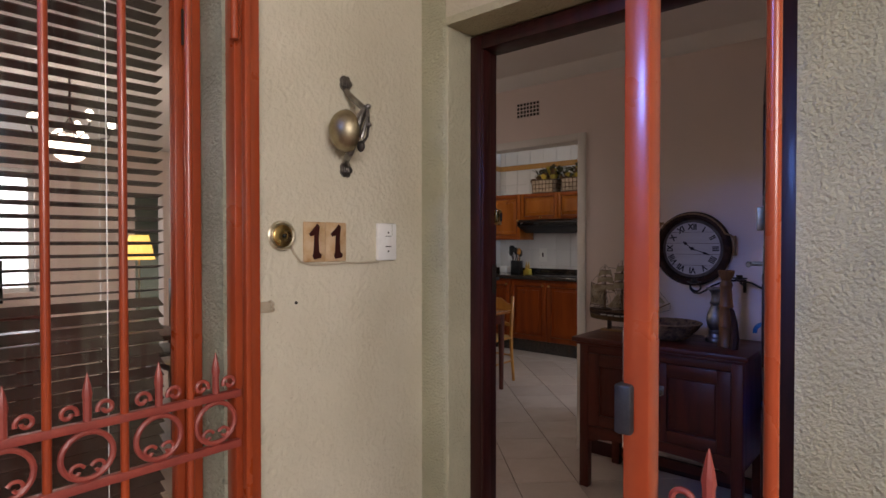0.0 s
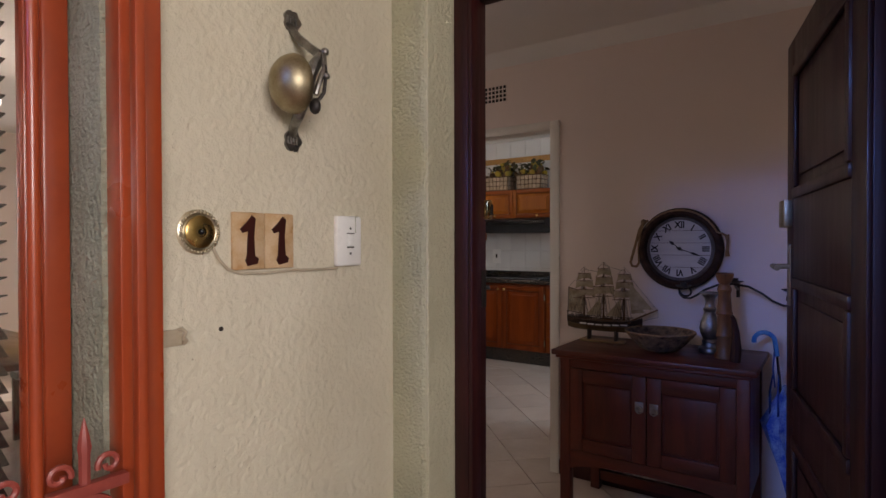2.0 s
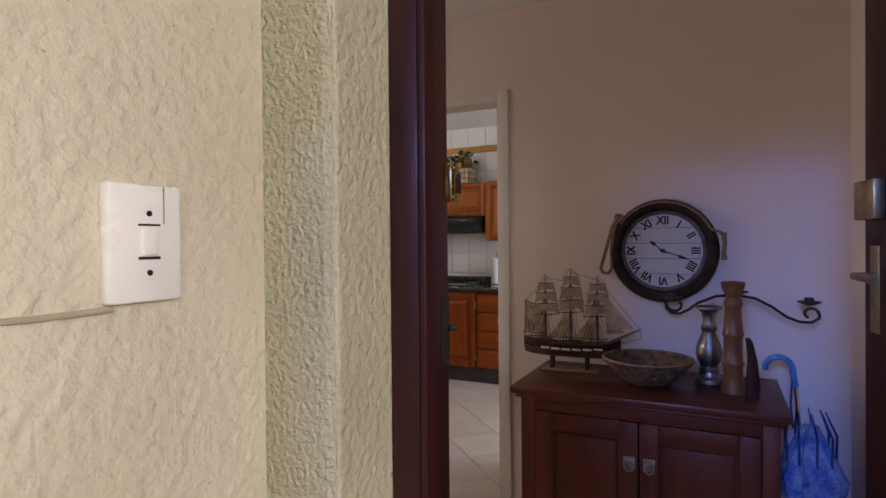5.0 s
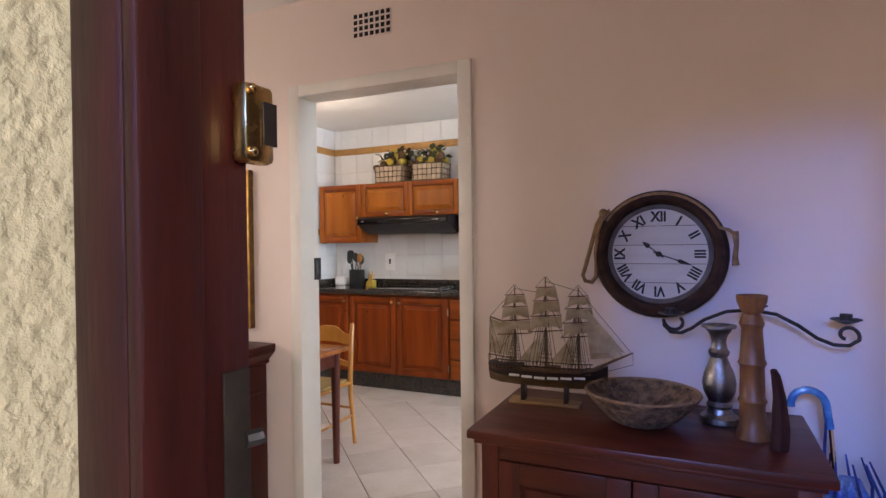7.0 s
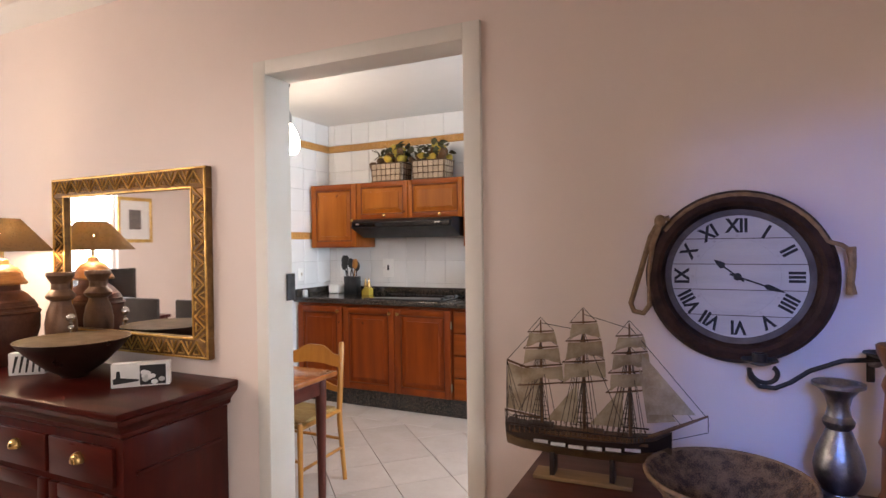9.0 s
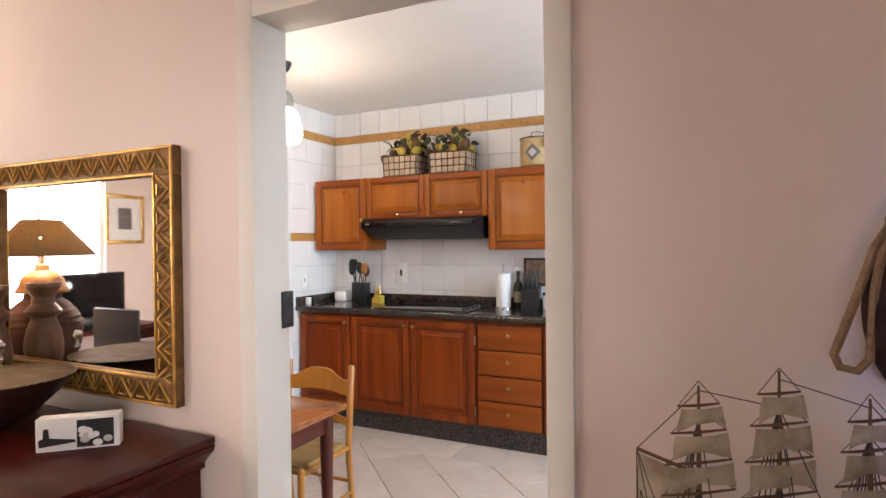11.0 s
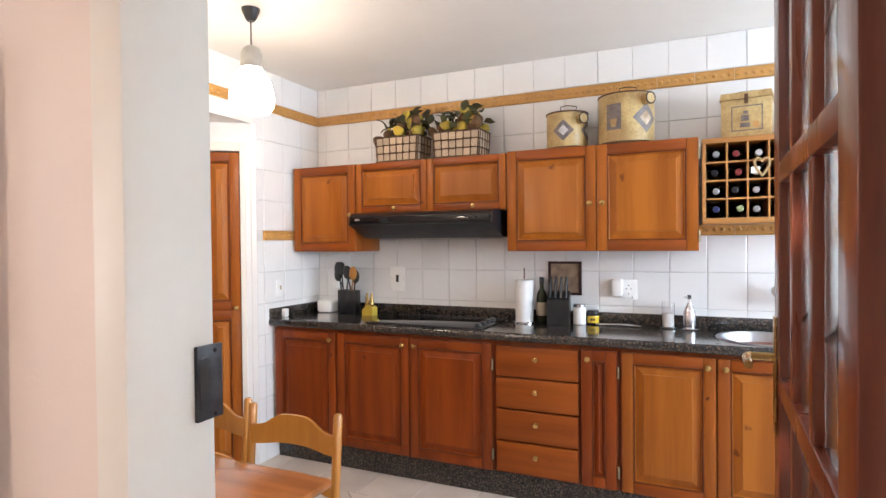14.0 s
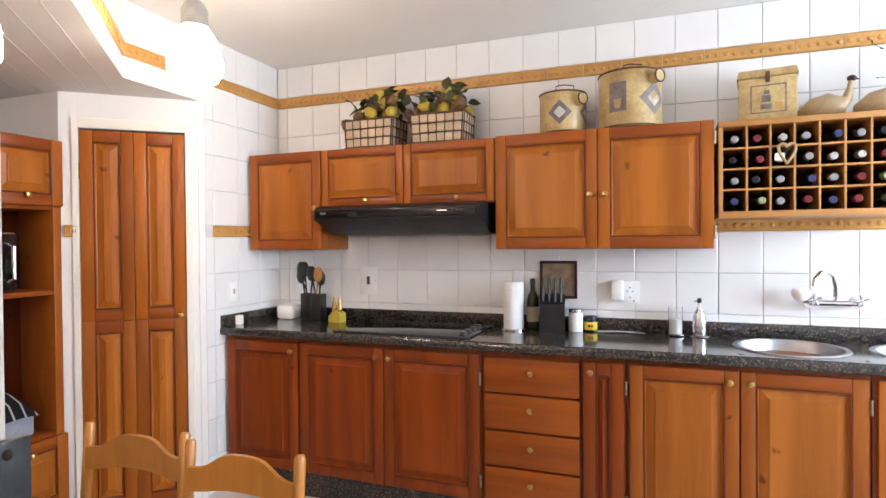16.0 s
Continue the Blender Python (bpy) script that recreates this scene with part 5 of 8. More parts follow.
part("chapter_ring", bm_tube([(0.092 * math.cos(2 * math.pi * i / 60), 0.092 * math.sin(2 * math.pi * i / 60), 0.0193) for i in range(60)], 0.0005, 5, closed=True), FADED, clock)
for ang, ln, w in ((141, 0.066, 0.017), (-20, 0.108, 0.013)):
    hd = bm_prism([(-0.018, -0.0022), (ln * 0.55, -0.0018), (ln * 0.62, -w / 2), (ln * 0.80, -w * 0.35), (ln, 0), (ln * 0.80, w * 0.35), (ln * 0.62, w / 2), (ln * 0.55, 0.0018), (-0.018, 0.0022)], "z", 0.0235 + (0.002 if ln > 0.08 else 0), 0.0248 + (0.002 if ln > 0.08 else 0))
    part("hand", hd, INK, clock, at=Matrix.Rotation(radians(ang), 4, "Z"))
part("backing", bm_lathe([(0.161, 0.002), (0.161, 0.0118), (0, 0.0118)], 48), RIM, clock)
part("hub", bm_lathe([(0.009, 0.0195), (0.009, 0.028), (0.005, 0.030), (0, 0.030)], 16), INK, clock)
rope_pts = [(-0.150, 0.146, 0.05), (-0.172, 0.140, 0.05), (-0.195, 0.10, 0.046), (-0.215, 0.03, 0.04), (-0.236, -0.04, 0.034), (-0.246, -0.072, 0.03), (-0.238, -0.092, 0.03), (-0.215, -0.096, 0.032), (-0.200, -0.075, 0.036), (-0.198, -0.03, 0.042), (-0.196, 0.03, 0.048), (-0.190, 0.08, 0.052), (-0.176, 0.118, 0.054), (-0.165, 0.148, 0.056)]
part("rope", bm_tube(rope_pts, 0.0068, 8), ROPE, clock)
part("rope", bm_tube([(0.197 * math.cos(radians(a)), 0.197 * math.sin(radians(a)), 0.050) for a in range(145, 24, -10)] + [(0.205, 0.075, 0.048), (0.222, 0.062, 0.045)], 0.0052, 8), ROPE, clock)
part("rope_knot", bm_ball((-0.172, 0.138, 0.055), 0.014, 10, (1, 1.2, 1)), ROPE, clock)
part("rope_tail", bm_tube([(0.222, 0.07, 0.045), (0.226, 0.03, 0.042), (0.222, -0.01, 0.04), (0.224, -0.035, 0.038)], 0.008, 8, taper=[1.3, 0.9, 1, 1.4]), ROPE, clock)

# cabinet below the clock
CT = 0.832
cb = thing("hall_cabinet", "red-brown wooden cabinet with two panelled doors on tall legs", "cabinet")
part("top", bm_box(-1.505, -0.622, 2.825, 3.335, CT - 0.026, CT, 0.006), CHERRY, cb)
part("top_moulding", bm_box(-1.490, -0.640, 2.842, 3.33, CT - 0.042, CT - 0.0265, 0.005), CHERRY, cb)
for x0 in (-1.472, -0.700):
    for y0 in (2.858, 3.275):
        part("leg", bm_box(x0, x0 + 0.050, y0, y0 + 0.05, 0, CT - 0.0425, 0.004), CHERRY_V, cb)
part("top_rail", bm_box(-1.422, -0.700, 2.864, 2.884, CT - 0.085, CT - 0.0425, 0.002), CHERRY, cb)
part("apron", bm_prism([(-1.422, 0.345), (-0.70, 0.345), (-0.70, 0.255), (-0.76, 0.275), (-0.88, 0.290), (-1.06, 0.296), (-1.24, 0.290), (-1.36, 0.275), (-1.422, 0.255)], "y", 2.866, 2.884), CHERRY, cb)
for x0, x1 in ((-1.472, -1.452), (-0.672, -0.652)):
    part("side", bm_box(x0 + 0.004, x1 - 0.004, 2.908, 3.275, 0.27, CT - 0.0425), CHERRY_V, cb)
part("bottom", bm_box(-1.46, -0.66, 2.885, 3.30, 0.33, 0.345), CHERRY, cb)
part("back", bm_box(-1.46, -0.66, 3.30, 3.312, 0.27, CT - 0.043), CHERRY, cb)
part("shelf_rail", bm_box(-1.43, -0.69, 3.29, 3.30, 0.05, 0.10), CHERRY, cb)
for x0, x1 in ((-1.421, -1.063), (-1.059, -0.701)):
    w_ = x1 - x0
    z0, z1, st = 0.348, CT - 0.088, 0.062
    dd = part("door", bm_box(x0 + 0.002, x1 - 0.002, 2.8765, 2.882, z0 + 0.002, z1 - 0.002), CHERRY_V, cb)
    for a, b in ((x0, x0 + st), (x1 - st, x1)):
        part("stile", bm_box(a, b, 2.860, 2.8762, z0, z1, 0.003), CHERRY_V, dd)
    for a, b in ((z0, z0 + st), (z1 - st, z1)):
        part("rail", bm_box(x0 + st, x1 - st, 2.8605, 2.8762, a, b, 0.003), CHERRY, dd)
    part("panel", bm_box(x0 + st + 0.012, x1 - st - 0.012, 2.871, 2.8762, z0 + st + 0.012, z1 - st - 0.012, 0.003), CHERRY_V, dd)
for x0 in (-1.112, -1.048):
    bp_ = part("latch_plate", bm_box(x0 + 0.001, x0 + 0.039, 2.8565, 2.8600, 0.585, 0.630, 0.002), PEWTER, cb, "old pewter latch plate")
    part("ring_pull", bm_tube([(x0 + 0.020 + 0.015 * math.cos(2 * math.pi * i / 16), 2.853, 0.597 + 0.017 * math.sin(2 * math.pi * i / 16)) for i in range(16)], 0.0028, 6, closed=True), PEWTER, bp_)


# ship model
def ship():
    srng = random.Random(12)
    s = thing("ship_model", "wooden three-masted sailing ship model with cream sails on a stand", "ship model", pose(-1.345, 3.165, CT, 0, 0, 3))
    HULL = material("ship_hull_dark", (0.035, 0.018, 0.012), 0.45, other=(0.02, 0.010, 0.008), scale=20)
    KEEL = material("ship_hull_ochre", (0.17, 0.10, 0.038), 0.5, other=(0.10, 0.055, 0.02), scale=20)
    SPAR = material("ship_spar_wood", (0.17, 0.085, 0.035), 0.5, other=(0.11, 0.05, 0.02), scale=30)
    SAIL = material("aged_sailcloth", (0.68, 0.59, 0.43), 0.9, other=(0.40, 0.31, 0.19), scale=22, bump=0.3, bump_scale=120)
    SAIL.node_tree.nodes["Principled BSDF"].inputs["Alpha"].default_value = 0.78
    LINE = material("rigging_thread", (0.06, 0.045, 0.035), 0.8, scale=40)
    stations = [(-0.205, 0.022, 0.066, 0.052), (-0.17, 0.033, 0.058, 0.040), (-0.10, 0.040, 0.052, 0.034), (0.0, 0.042, 0.050, 0.032), (0.09, 0.038, 0.053, 0.034), (0.145, 0.024, 0.060, 0.042), (0.18, 0.005, 0.072, 0.058)]

    def loft(frac0, frac1, mat, name, grow=0.0):
        bm = bmesh.new()
        rings = []
        for x, half, sheer, low in stations:
            ring = []
            zt, zb = 0.110 + (sheer - 0.05) * 1.2, 0.054 + (low - 0.032) * 0.7
            for i in range(9):
                a = -math.pi / 2 + math.pi * i / 8
                f = math.sin(a)
                ring.append((x, (half + grow) * f, zb + (zt - zb) * (abs(f) ** 2.2)))
            rings.append([Vector(p) for p in ring])
        vs = []
        for r in rings:
            zs_ = [p.z for p in r]
            lo_, hi_ = min(zs_), max(zs_)
            vs.append([bm.verts.new((p.x, p.y, min(max(p.z, lo_ + (hi_ - lo_) * frac0), lo_ + (hi_ - lo_) * frac1))) for p in r])
        for a, b in zip(vs, vs[1:]):
            for i in range(8):
                bm.faces.new((a[i], a[i + 1], b[i + 1], b[i]))
        for r in (vs[0], vs[-1]):
            bm.faces.new(r)
        for a, b in zip(vs, vs[1:]):
            bm.faces.new((a[0], b[0], b[8], a[8]))
        return part(name, bm, mat, s)

    loft(0.0, 0.55, KEEL, "keel_hull")
    loft(0.5, 1.0, HULL, "upper_hull", 0.0015)
    for sd in (-1, 1):
        for k in range(6):
            x = -0.13 + 0.042 * k
            yy = sd * (0.0425 - 0.003 * abs(k - 2))
            part("gun_port", bm_box(x, x + 0.034, yy - 0.002 if sd > 0 else yy - 0.0025, yy + 0.0025 if sd > 0 else yy + 0.002, 0.089 + 0.0006 * abs(k - 2) ** 2, 0.096 + 0.0006 * abs(k - 2) ** 2), PAPER, s, "white painted gun port band")
    part("deck", bm_box(-0.185, 0.13, -0.032, 0.032, 0.108, 0.114), SPAR, s)
    part("deck_house", bm_box(-0.15, -0.09, -0.018, 0.018, 0.114, 0.128, 0.002), HULL, s)
    part("deck_house", bm_box(-0.02, 0.03, -0.015, 0.015, 0.114, 0.125, 0.002), SPAR, s)
    part("rail", bm_box(-0.19, -0.06, -0.037, -0.034, 0.122, 0.127), HULL, s)
    for x in (-0.19, -0.16, -0.13, -0.10, -0.07):
        part("rail_post", bm_box(x - 0.001, x + 0.001, -0.037, -0.035, 0.112, 0.124), HULL, s)
    part("bowsprit", bm_tube([(0.12, 0, 0.115), (0.19, 0, 0.150), (0.255, 0, 0.182)], 0.0045, 8, taper=[1.2, 1, 0.5]), SPAR, s)
    masts = ((-0.118, 0.382), (-0.015, 0.412), (0.090, 0.382))
    for mx, mh in masts:
        part("mast", bm_tube([(mx, 0, 0.10), (mx, 0, 0.25), (mx, 0, mh)], 0.0042, 8, taper=[1.1, 0.9, 0.4]), SPAR, s)
        for k, (zf, hw) in enumerate(((0.90, 0.034), (0.76, 0.045), (0.60, 0.054), (0.44, 0.060))):
            z = 0.10 + (mh - 0.10) * zf
            ya = radians(58)
            dx, dy = math.sin(ya) * hw, math.cos(ya) * hw
            part("yard", bm_tube([(mx - dx, -dy, z), (mx, -0.004, z), (mx + dx, dy, z)], 0.0024, 6, taper=[0.6, 1, 0.6]), SPAR, s)
            if k < 3:
                zl = 0.10 + (mh - 0.10) * (0.76, 0.60, 0.44)[k]
                hw2 = (0.043, 0.051, 0.057)[k]
                bm = bmesh.new()
                g = []
                for i in range(7):
                    row = []
                    for j in range(7):
                        u, v = -1 + 2 * i / 6, j / 6
                        h2 = hw + (hw2 - hw) * v
                        bulge = 0.012 * (1 - u * u) * math.sin(math.pi * (0.25 + 0.65 * v))
                        px, py = math.sin(ya) * h2 * u, math.cos(ya) * h2 * u
                        row.append(bm.verts.new((mx + px * (0.95 + srng.uniform(-0.04, 0.04) * v) + 0.004 + bulge * math.cos(ya), py * 0.95 - 0.005 - bulge * math.sin(ya), z - 0.002 + (zl - z + 0.006) * v + (0.012 * (1 - u * u) + srng.uniform(-0.004, 0.004)) * v)))
                    g.append(row)
                for i in range(6):
                    for j in range(6):
                        bm.faces.new((g[i][j], g[i + 1][j], g[i + 1][j + 1], g[i][j + 1]))
                bmesh.ops.solidify(bm, geom=bm.faces, thickness=0.0012)
                part("sail", bm, SAIL, s)
        # shrouds with ratlines on both sides
        top_z = 0.10 + (mh - 0.10) * 0.46
        for sd in (-1, 1):
            bm = bmesh.new()
            for off in (-0.020, -0.010, 0.0, 0.010, 0.020):
                bm_tube([(mx + off - 0.006, sd * 0.036, 0.118), (mx + off * 0.12, sd * 0.003, top_z)], 0.0009, 4, bm)
            for q in range(7):
                f = 0.08 + 0.11 * q
                zz = 0.118 + (top_z - 0.118) * f
                hw_ = 0.020 * (1 - f) + 0.0024
                yy = sd * (0.036 + (0.003 - 0.036) * f)
                bm_tube([(mx - 0.006 * (1 - f) - hw_, yy, zz), (mx - 0.006 * (1 - f) + hw_, yy, zz)], 0.0008, 4, bm)
            part("rope_ladder", bm, LINE, s)
    # gaff, fore-and-aft sails, stays
    part("gaff", bm_tube([(-0.115, 0, 0.25), (-0.205, 0, 0.278)], 0.0028, 6), SPAR, s)
    part("boom", bm_tube([(-0.115, 0, 0.140), (-0.212, 0, 0.152)], 0.0026, 6), SPAR, s)
    bm = bmesh.new()
    q = [bm.verts.new(p) for p in ((-0.122, 0.002, 0.245), (-0.203, 0.002, 0.272), (-0.208, 0.002, 0.156), (-0.122, 0.002, 0.146))]
    bm.faces.new(q)
    bmesh.ops.solidify(bm, geom=bm.faces, thickness=0.001)
    part("spanker_sail", bm, SAIL, s)
    for x0, z0, x1, z1, zb in ((0.098, 0.30, 0.20, 0.155, 0.145), (0.10, 0.34, 0.24, 0.174, 0.165)):
        bm = bmesh.new()
        bm.faces.new([bm.verts.new(p) for p in ((x0 + 0.012, 0, z0 - 0.02), (x1 - 0.01, 0, z1 + 0.008), (x0 + 0.03, -0.006, zb + 0.01))])
        bmesh.ops.solidify(bm, geom=bm.faces, thickness=0.001)
        part("jib_sail", bm, SAIL, s)
    for x0, x1, zb in ((-0.108, -0.03, 0.135), (-0.004, 0.075, 0.135)):
        bm = bmesh.new()
        bm.faces.new([bm.verts.new(p) for p in ((x0, 0.004, 0.135), (x1, 0.004, 0.135), (x1 - 0.002, 0.004, 0.23))])
        bmesh.ops.solidify(bm, geom=bm.faces, thickness=0.001)
        part("stay_sail", bm, SAIL, s)
    bm = bmesh.new()
    for a, b in (((-0.118, 0, 0.375), (-0.015, 0, 0.36)), ((-0.015, 0, 0.40), (0.09, 0, 0.37)), ((0.09, 0, 0.375), (0.25, 0, 0.181)), ((0.09, 0, 0.33), (0.225, 0, 0.168)), ((0.09, 0, 0.28), (0.20, 0, 0.156)), ((-0.118, 0, 0.375), (-0.205, 0, 0.278)), ((-0.205, 0, 0.278), (-0.205, 0, 0.11)), ((-0.118, 0, 0.25), (-0.195, 0, 0.12)), ((-0.015, 0, 0.36), (0.08, 0, 0.125)), ((0.255, 0, 0.182), (0.255, 0, 0.145)), ((0.255, 0, 0.145), (0.18, 0, 0.12))):
        bm_tube([a, b], 0.0008, 4, bm)
    for mx, mh in masts:
        for off in (-0.055, -0.040, -0.028, 0.030):
            for sd in (-1, 1):
                bm_tube([(mx, 0, mh - 0.05), (mx + off, sd * 0.036, 0.118)], 0.0008, 4, bm)
        for zf, hw in ((0.90, 0.034), (0.76, 0.045), (0.60, 0.054), (0.44, 0.060)):
            z = 0.10 + (mh - 0.10) * zf
            for sd in (-1, 1):
                bm_tube([(mx, 0, z + 0.035), (mx + sd * hw * math.sin(radians(58)), sd * hw * math.cos(radians(58)), z)], 0.0007, 4, bm)
    for x1, z1 in ((-0.205, 0.278), (-0.212, 0.152), (-0.20, 0.215)):
        for x0 in (-0.20, -0.17, -0.145):
            bm_tube([(x1, 0, z1), (x0, -0.030, 0.118)], 0.0007, 4, bm)
    tagged(part("rigging", bm, LINE, s), kind="stuff")
    bm = bmesh.new()
    for k in range(26):
        x = -0.19 + 0.0125 * k
        hw = 0.037 if x < 0.09 else 0.037 - 0.30 * (x - 0.09)
        for sd in (-1, 1):
            bm_box(x - 0.0012, x + 0.0012, sd * hw - 0.0012, sd * hw + 0.0012, 0.112, 0.126, 0, bm)
    tagged(part("balustrade", bm, SPAR, s), kind="stuff")
    for sd in (-1, 1):
        part("hull_rail", bm_tube([(-0.20, sd * 0.030, 0.130), (-0.10, sd * 0.037, 0.127), (0.09, sd * 0.037, 0.127), (0.13, sd * 0.026, 0.131)], 0.002, 6), HULL, s)
    for x in (-0.09, 0.05):
        part("cradle", bm_box(x - 0.006, x + 0.006, -0.022, 0.022, 0.0, 0.064, 0.002), HULL, s)
    part("stand_board", bm_box(-0.135, 0.095, -0.030, 0.030, 0.0, 0.010, 0.002), material("stand_wood", (0.32, 0.20, 0.09), 0.5, scale=12, stretch=(1, 8, 8)), s, "pale wooden stand board")


ship()

# woven bowl, candlesticks, iron candle holder, umbrella
WOVEN = material("woven_grass", (0.25, 0.15, 0.075), 0.75, other=(0.045, 0.024, 0.013), scale=40, bump=1.0, bump_scale=95, bump_distance=0.012, fine=0.8)
wb = thing("woven_bowl", "flared coiled grass bowl on the cabinet", "bowl", pose(-1.056, 3.075, CT) @ Matrix.Diagonal((1.0, 1.0, 0.94, 1)))
prof = [(0.055, 0.0), (0.075, 0.006)]
for k in range(12):
    f = k / 11
    r, z = 0.078 + 0.076 * f ** 0.8, 0.010 + 0.082 * f
    prof += [(r + 0.003, z), (r + 0.0045, z + 0.0035)]
prof += [(0.158, 0.098), (0.153, 0.100)]
for k in range(12):
    f = 1 - k / 11
    prof.append((0.070 + 0.078 * f ** 0.8, 0.016 + 0.078 * f))
prof += [(0.04, 0.012), (0, 0.012)]
weave = bm_lathe(prof, 110)
wrng = random.Random(8)
for v in weave.verts:
    if v.co.z > 0.009:
        k = 1 + wrng.uniform(-0.022, 0.022)
        v.co.x, v.co.y = v.co.x * k, v.co.y * k
part("wall", weave, WOVEN, wb)
part("rim", bm_tube([(0.1565 * math.cos(2 * math.pi * i / 48), 0.1565 * math.sin(2 * math.pi * i / 48), 0.099) for i in range(48)], 0.0048, 8, closed=True), ROPE, wb, "pale coiled rim")
pc = thing("pewter_candlestick", "bulbous aged pewter candlestick", "candlestick", pose(-0.852, 3.165, CT) @ Matrix.Diagonal((0.80, 0.80, 1, 1)))
part("base", bm_lathe([(0.062, 0), (0.066, 0.006), (0.064, 0.02), (0.046, 0.03), (0.04, 0.044), (0.044, 0.052), (0.04, 0.058)], 36), PEWTER, pc)
part("body", bm_lathe([(0.04, 0.058), (0.036, 0.064), (0.052, 0.09), (0.057, 0.115), (0.05, 0.145), (0.034, 0.175), (0.027, 0.19), (0.034, 0.198), (0.036, 0.206), (0.028, 0.216)], 36), PEWTER, pc)
part("cup", bm_lathe([(0.028, 0.216), (0.024, 0.235), (0.03, 0.255), (0.046, 0.272), (0.058, 0.276), (0.058, 0.283), (0.04, 0.284), (0.022, 0.268), (0, 0.266)], 36), PEWTER, pc)
CARVED = material("carved_wood", (0.22, 0.090, 0.032), 0.42, other=(0.13, 0.050, 0.018), scale=10, stretch=(5, 5, 0.7), bump=0.1)
wc = thing("wooden_candlestick", "tall turned wooden candlestick with a cupped top", "candlestick", pose(-0.775, 3.06, CT) @ Matrix.Diagonal((0.90, 0.90, 1, 1)))
part("column", bm_lathe([(0.045, 0), (0.045, 0.012), (0.036, 0.03), (0.034, 0.09), (0.040, 0.10), (0.034, 0.11), (0.033, 0.19), (0.039, 0.20), (0.034, 0.212), (0.028, 0.29), (0.034, 0.305), (0.030, 0.318), (0.024, 0.33)], 28), CARVED, wc)
part("cup", bm_lathe([(0.022, 0.330), (0.030, 0.340), (0.040, 0.362), (0.043, 0.378), (0.040, 0.381), (0.030, 0.362), (0, 0.350)], 28), CARVED, wc)
gr = tagged(part("carved_giraffe", bm_tube([(0, 0, 0.0), (0.004, 0.004, 0.05), (0.002, 0.004, 0.13), (-0.006, 0.0, 0.185), (-0.012, -0.006, 0.20)], 0.022, 10, taper=[1.0, 1.0, 0.7, 0.5, 0.35]), DARK_DOOR, at=pose(-0.722, 2.985, CT)), "small dark carved wooden ornament on the cabinet", "ornament")
sh = thing("iron_candle_holder", "black wrought iron wall candle holder with scrolled arms", "candle holder")
IY = 3.245
part("arm", bm_tube([(u, IY, v) for u, v in spiral(-0.968, 1.112, 0.012, 0.038, 400, 175, 18)] + [(-1.004, IY, 1.095), (-0.985, IY, 1.075), (-0.955, IY, 1.074), (-0.925, IY, 1.090), (-0.89, IY, 1.118), (-0.83, IY, 1.145), (-0.765, IY, 1.152), (-0.70, IY, 1.142), (-0.645, IY, 1.112), (-0.60, IY, 1.078), (-0.56, IY, 1.062), (-0.525, IY, 1.062), (-0.503, IY, 1.078)] + [(u, IY, v) for u, v in spiral(-0.530, 1.090, 0.030, 0.010, -20, 250, 16)], 0.0052, 8), IRON, sh)
for cx_, cz_ in ((-0.985, 1.122), (-0.758, 1.152), (-0.532, 1.122)):
    part("drip_pan", bm_lathe([(0.006, 0), (0.020, 0.004), (0.038, 0.012), (0.037, 0.015), (0.018, 0.008), (0.015, 0.010), (0.015, 0.028), (0.012, 0.028), (0.011, 0.012), (0, 0.011)], 24, at=(cx_, IY, cz_)), IRON, sh)
part("wall_bracket", bm_tube([(-0.758, IY, 1.15), (-0.758, 3.30, 1.13), (-0.758, HALL_Y, 1.12)], 0.006, 8), IRON, sh)
part("wall_plate", bm_box(-0.766, -0.750, HALL_Y - 0.005, HALL_Y, 1.08, 1.15, 0.002), IRON, sh)
um = thing("umbrella", "blue patterned umbrella with a curved handle leaning by the cabinet", "umbrella", pose(-0.535, 3.20, 0.0))
UB = material("blue_umbrella_cloth", (0.03, 0.09, 0.42), 0.55, other=(0.30, 0.42, 0.60), scale=16, bump=0.2, fine=0.5)
UB2 = material("navy_umbrella_cloth", (0.012, 0.020, 0.10), 0.55, other=(0.03, 0.06, 0.25), scale=16, bump=0.2)
bm = bmesh.new()
rings = []
for k in range(13):
    f = k / 12
    ring = []
    for i in range(32):
        a = 2 * math.pi * i / 32
        r = (0.014 + 0.080 * (f / 0.75) ** 1.7 if f < 0.75 else 0.094 - 0.24 * (f - 0.75)) * (1 + 0.30 * math.cos(8 * a + f * 3) + 0.10 * math.cos(3 * a + 5 * f))
        ring.append(bm.verts.new((r * math.cos(a) + 0.03 * (1 - f), r * math.sin(a) * 0.8, 0.06 + 0.63 * f + 0.02 * f * math.cos(8 * a))))
    rings.append(ring)
for a_, b_ in zip(rings, rings[1:]):
    for i in range(32):
        bm.faces.new((a_[i], a_[(i + 1) % 32], b_[(i + 1) % 32], b_[i]))
bm.faces.new(rings[0])
bm.faces.new(rings[-1])
part("folded_canopy", bm, UB, um)
for a in range(0, 360, 40):
    c_, s_ = math.cos(radians(a)), math.sin(radians(a))
    part("rib_tip", bm_tube([(0.075 * c_, 0.06 * s_, 0.58), (0.078 * c_, 0.06 * s_, 0.68), (0.055 * c_ - 0.01, 0.04 * s_, 0.76)], 0.005, 6, taper=[1, 0.9, 0.5]), UB2, um)
part("shaft", bm_cyl((0.02, 0, 0.02), (-0.045, -0.01, 0.86), 0.006, seg=10), CHROME, um)
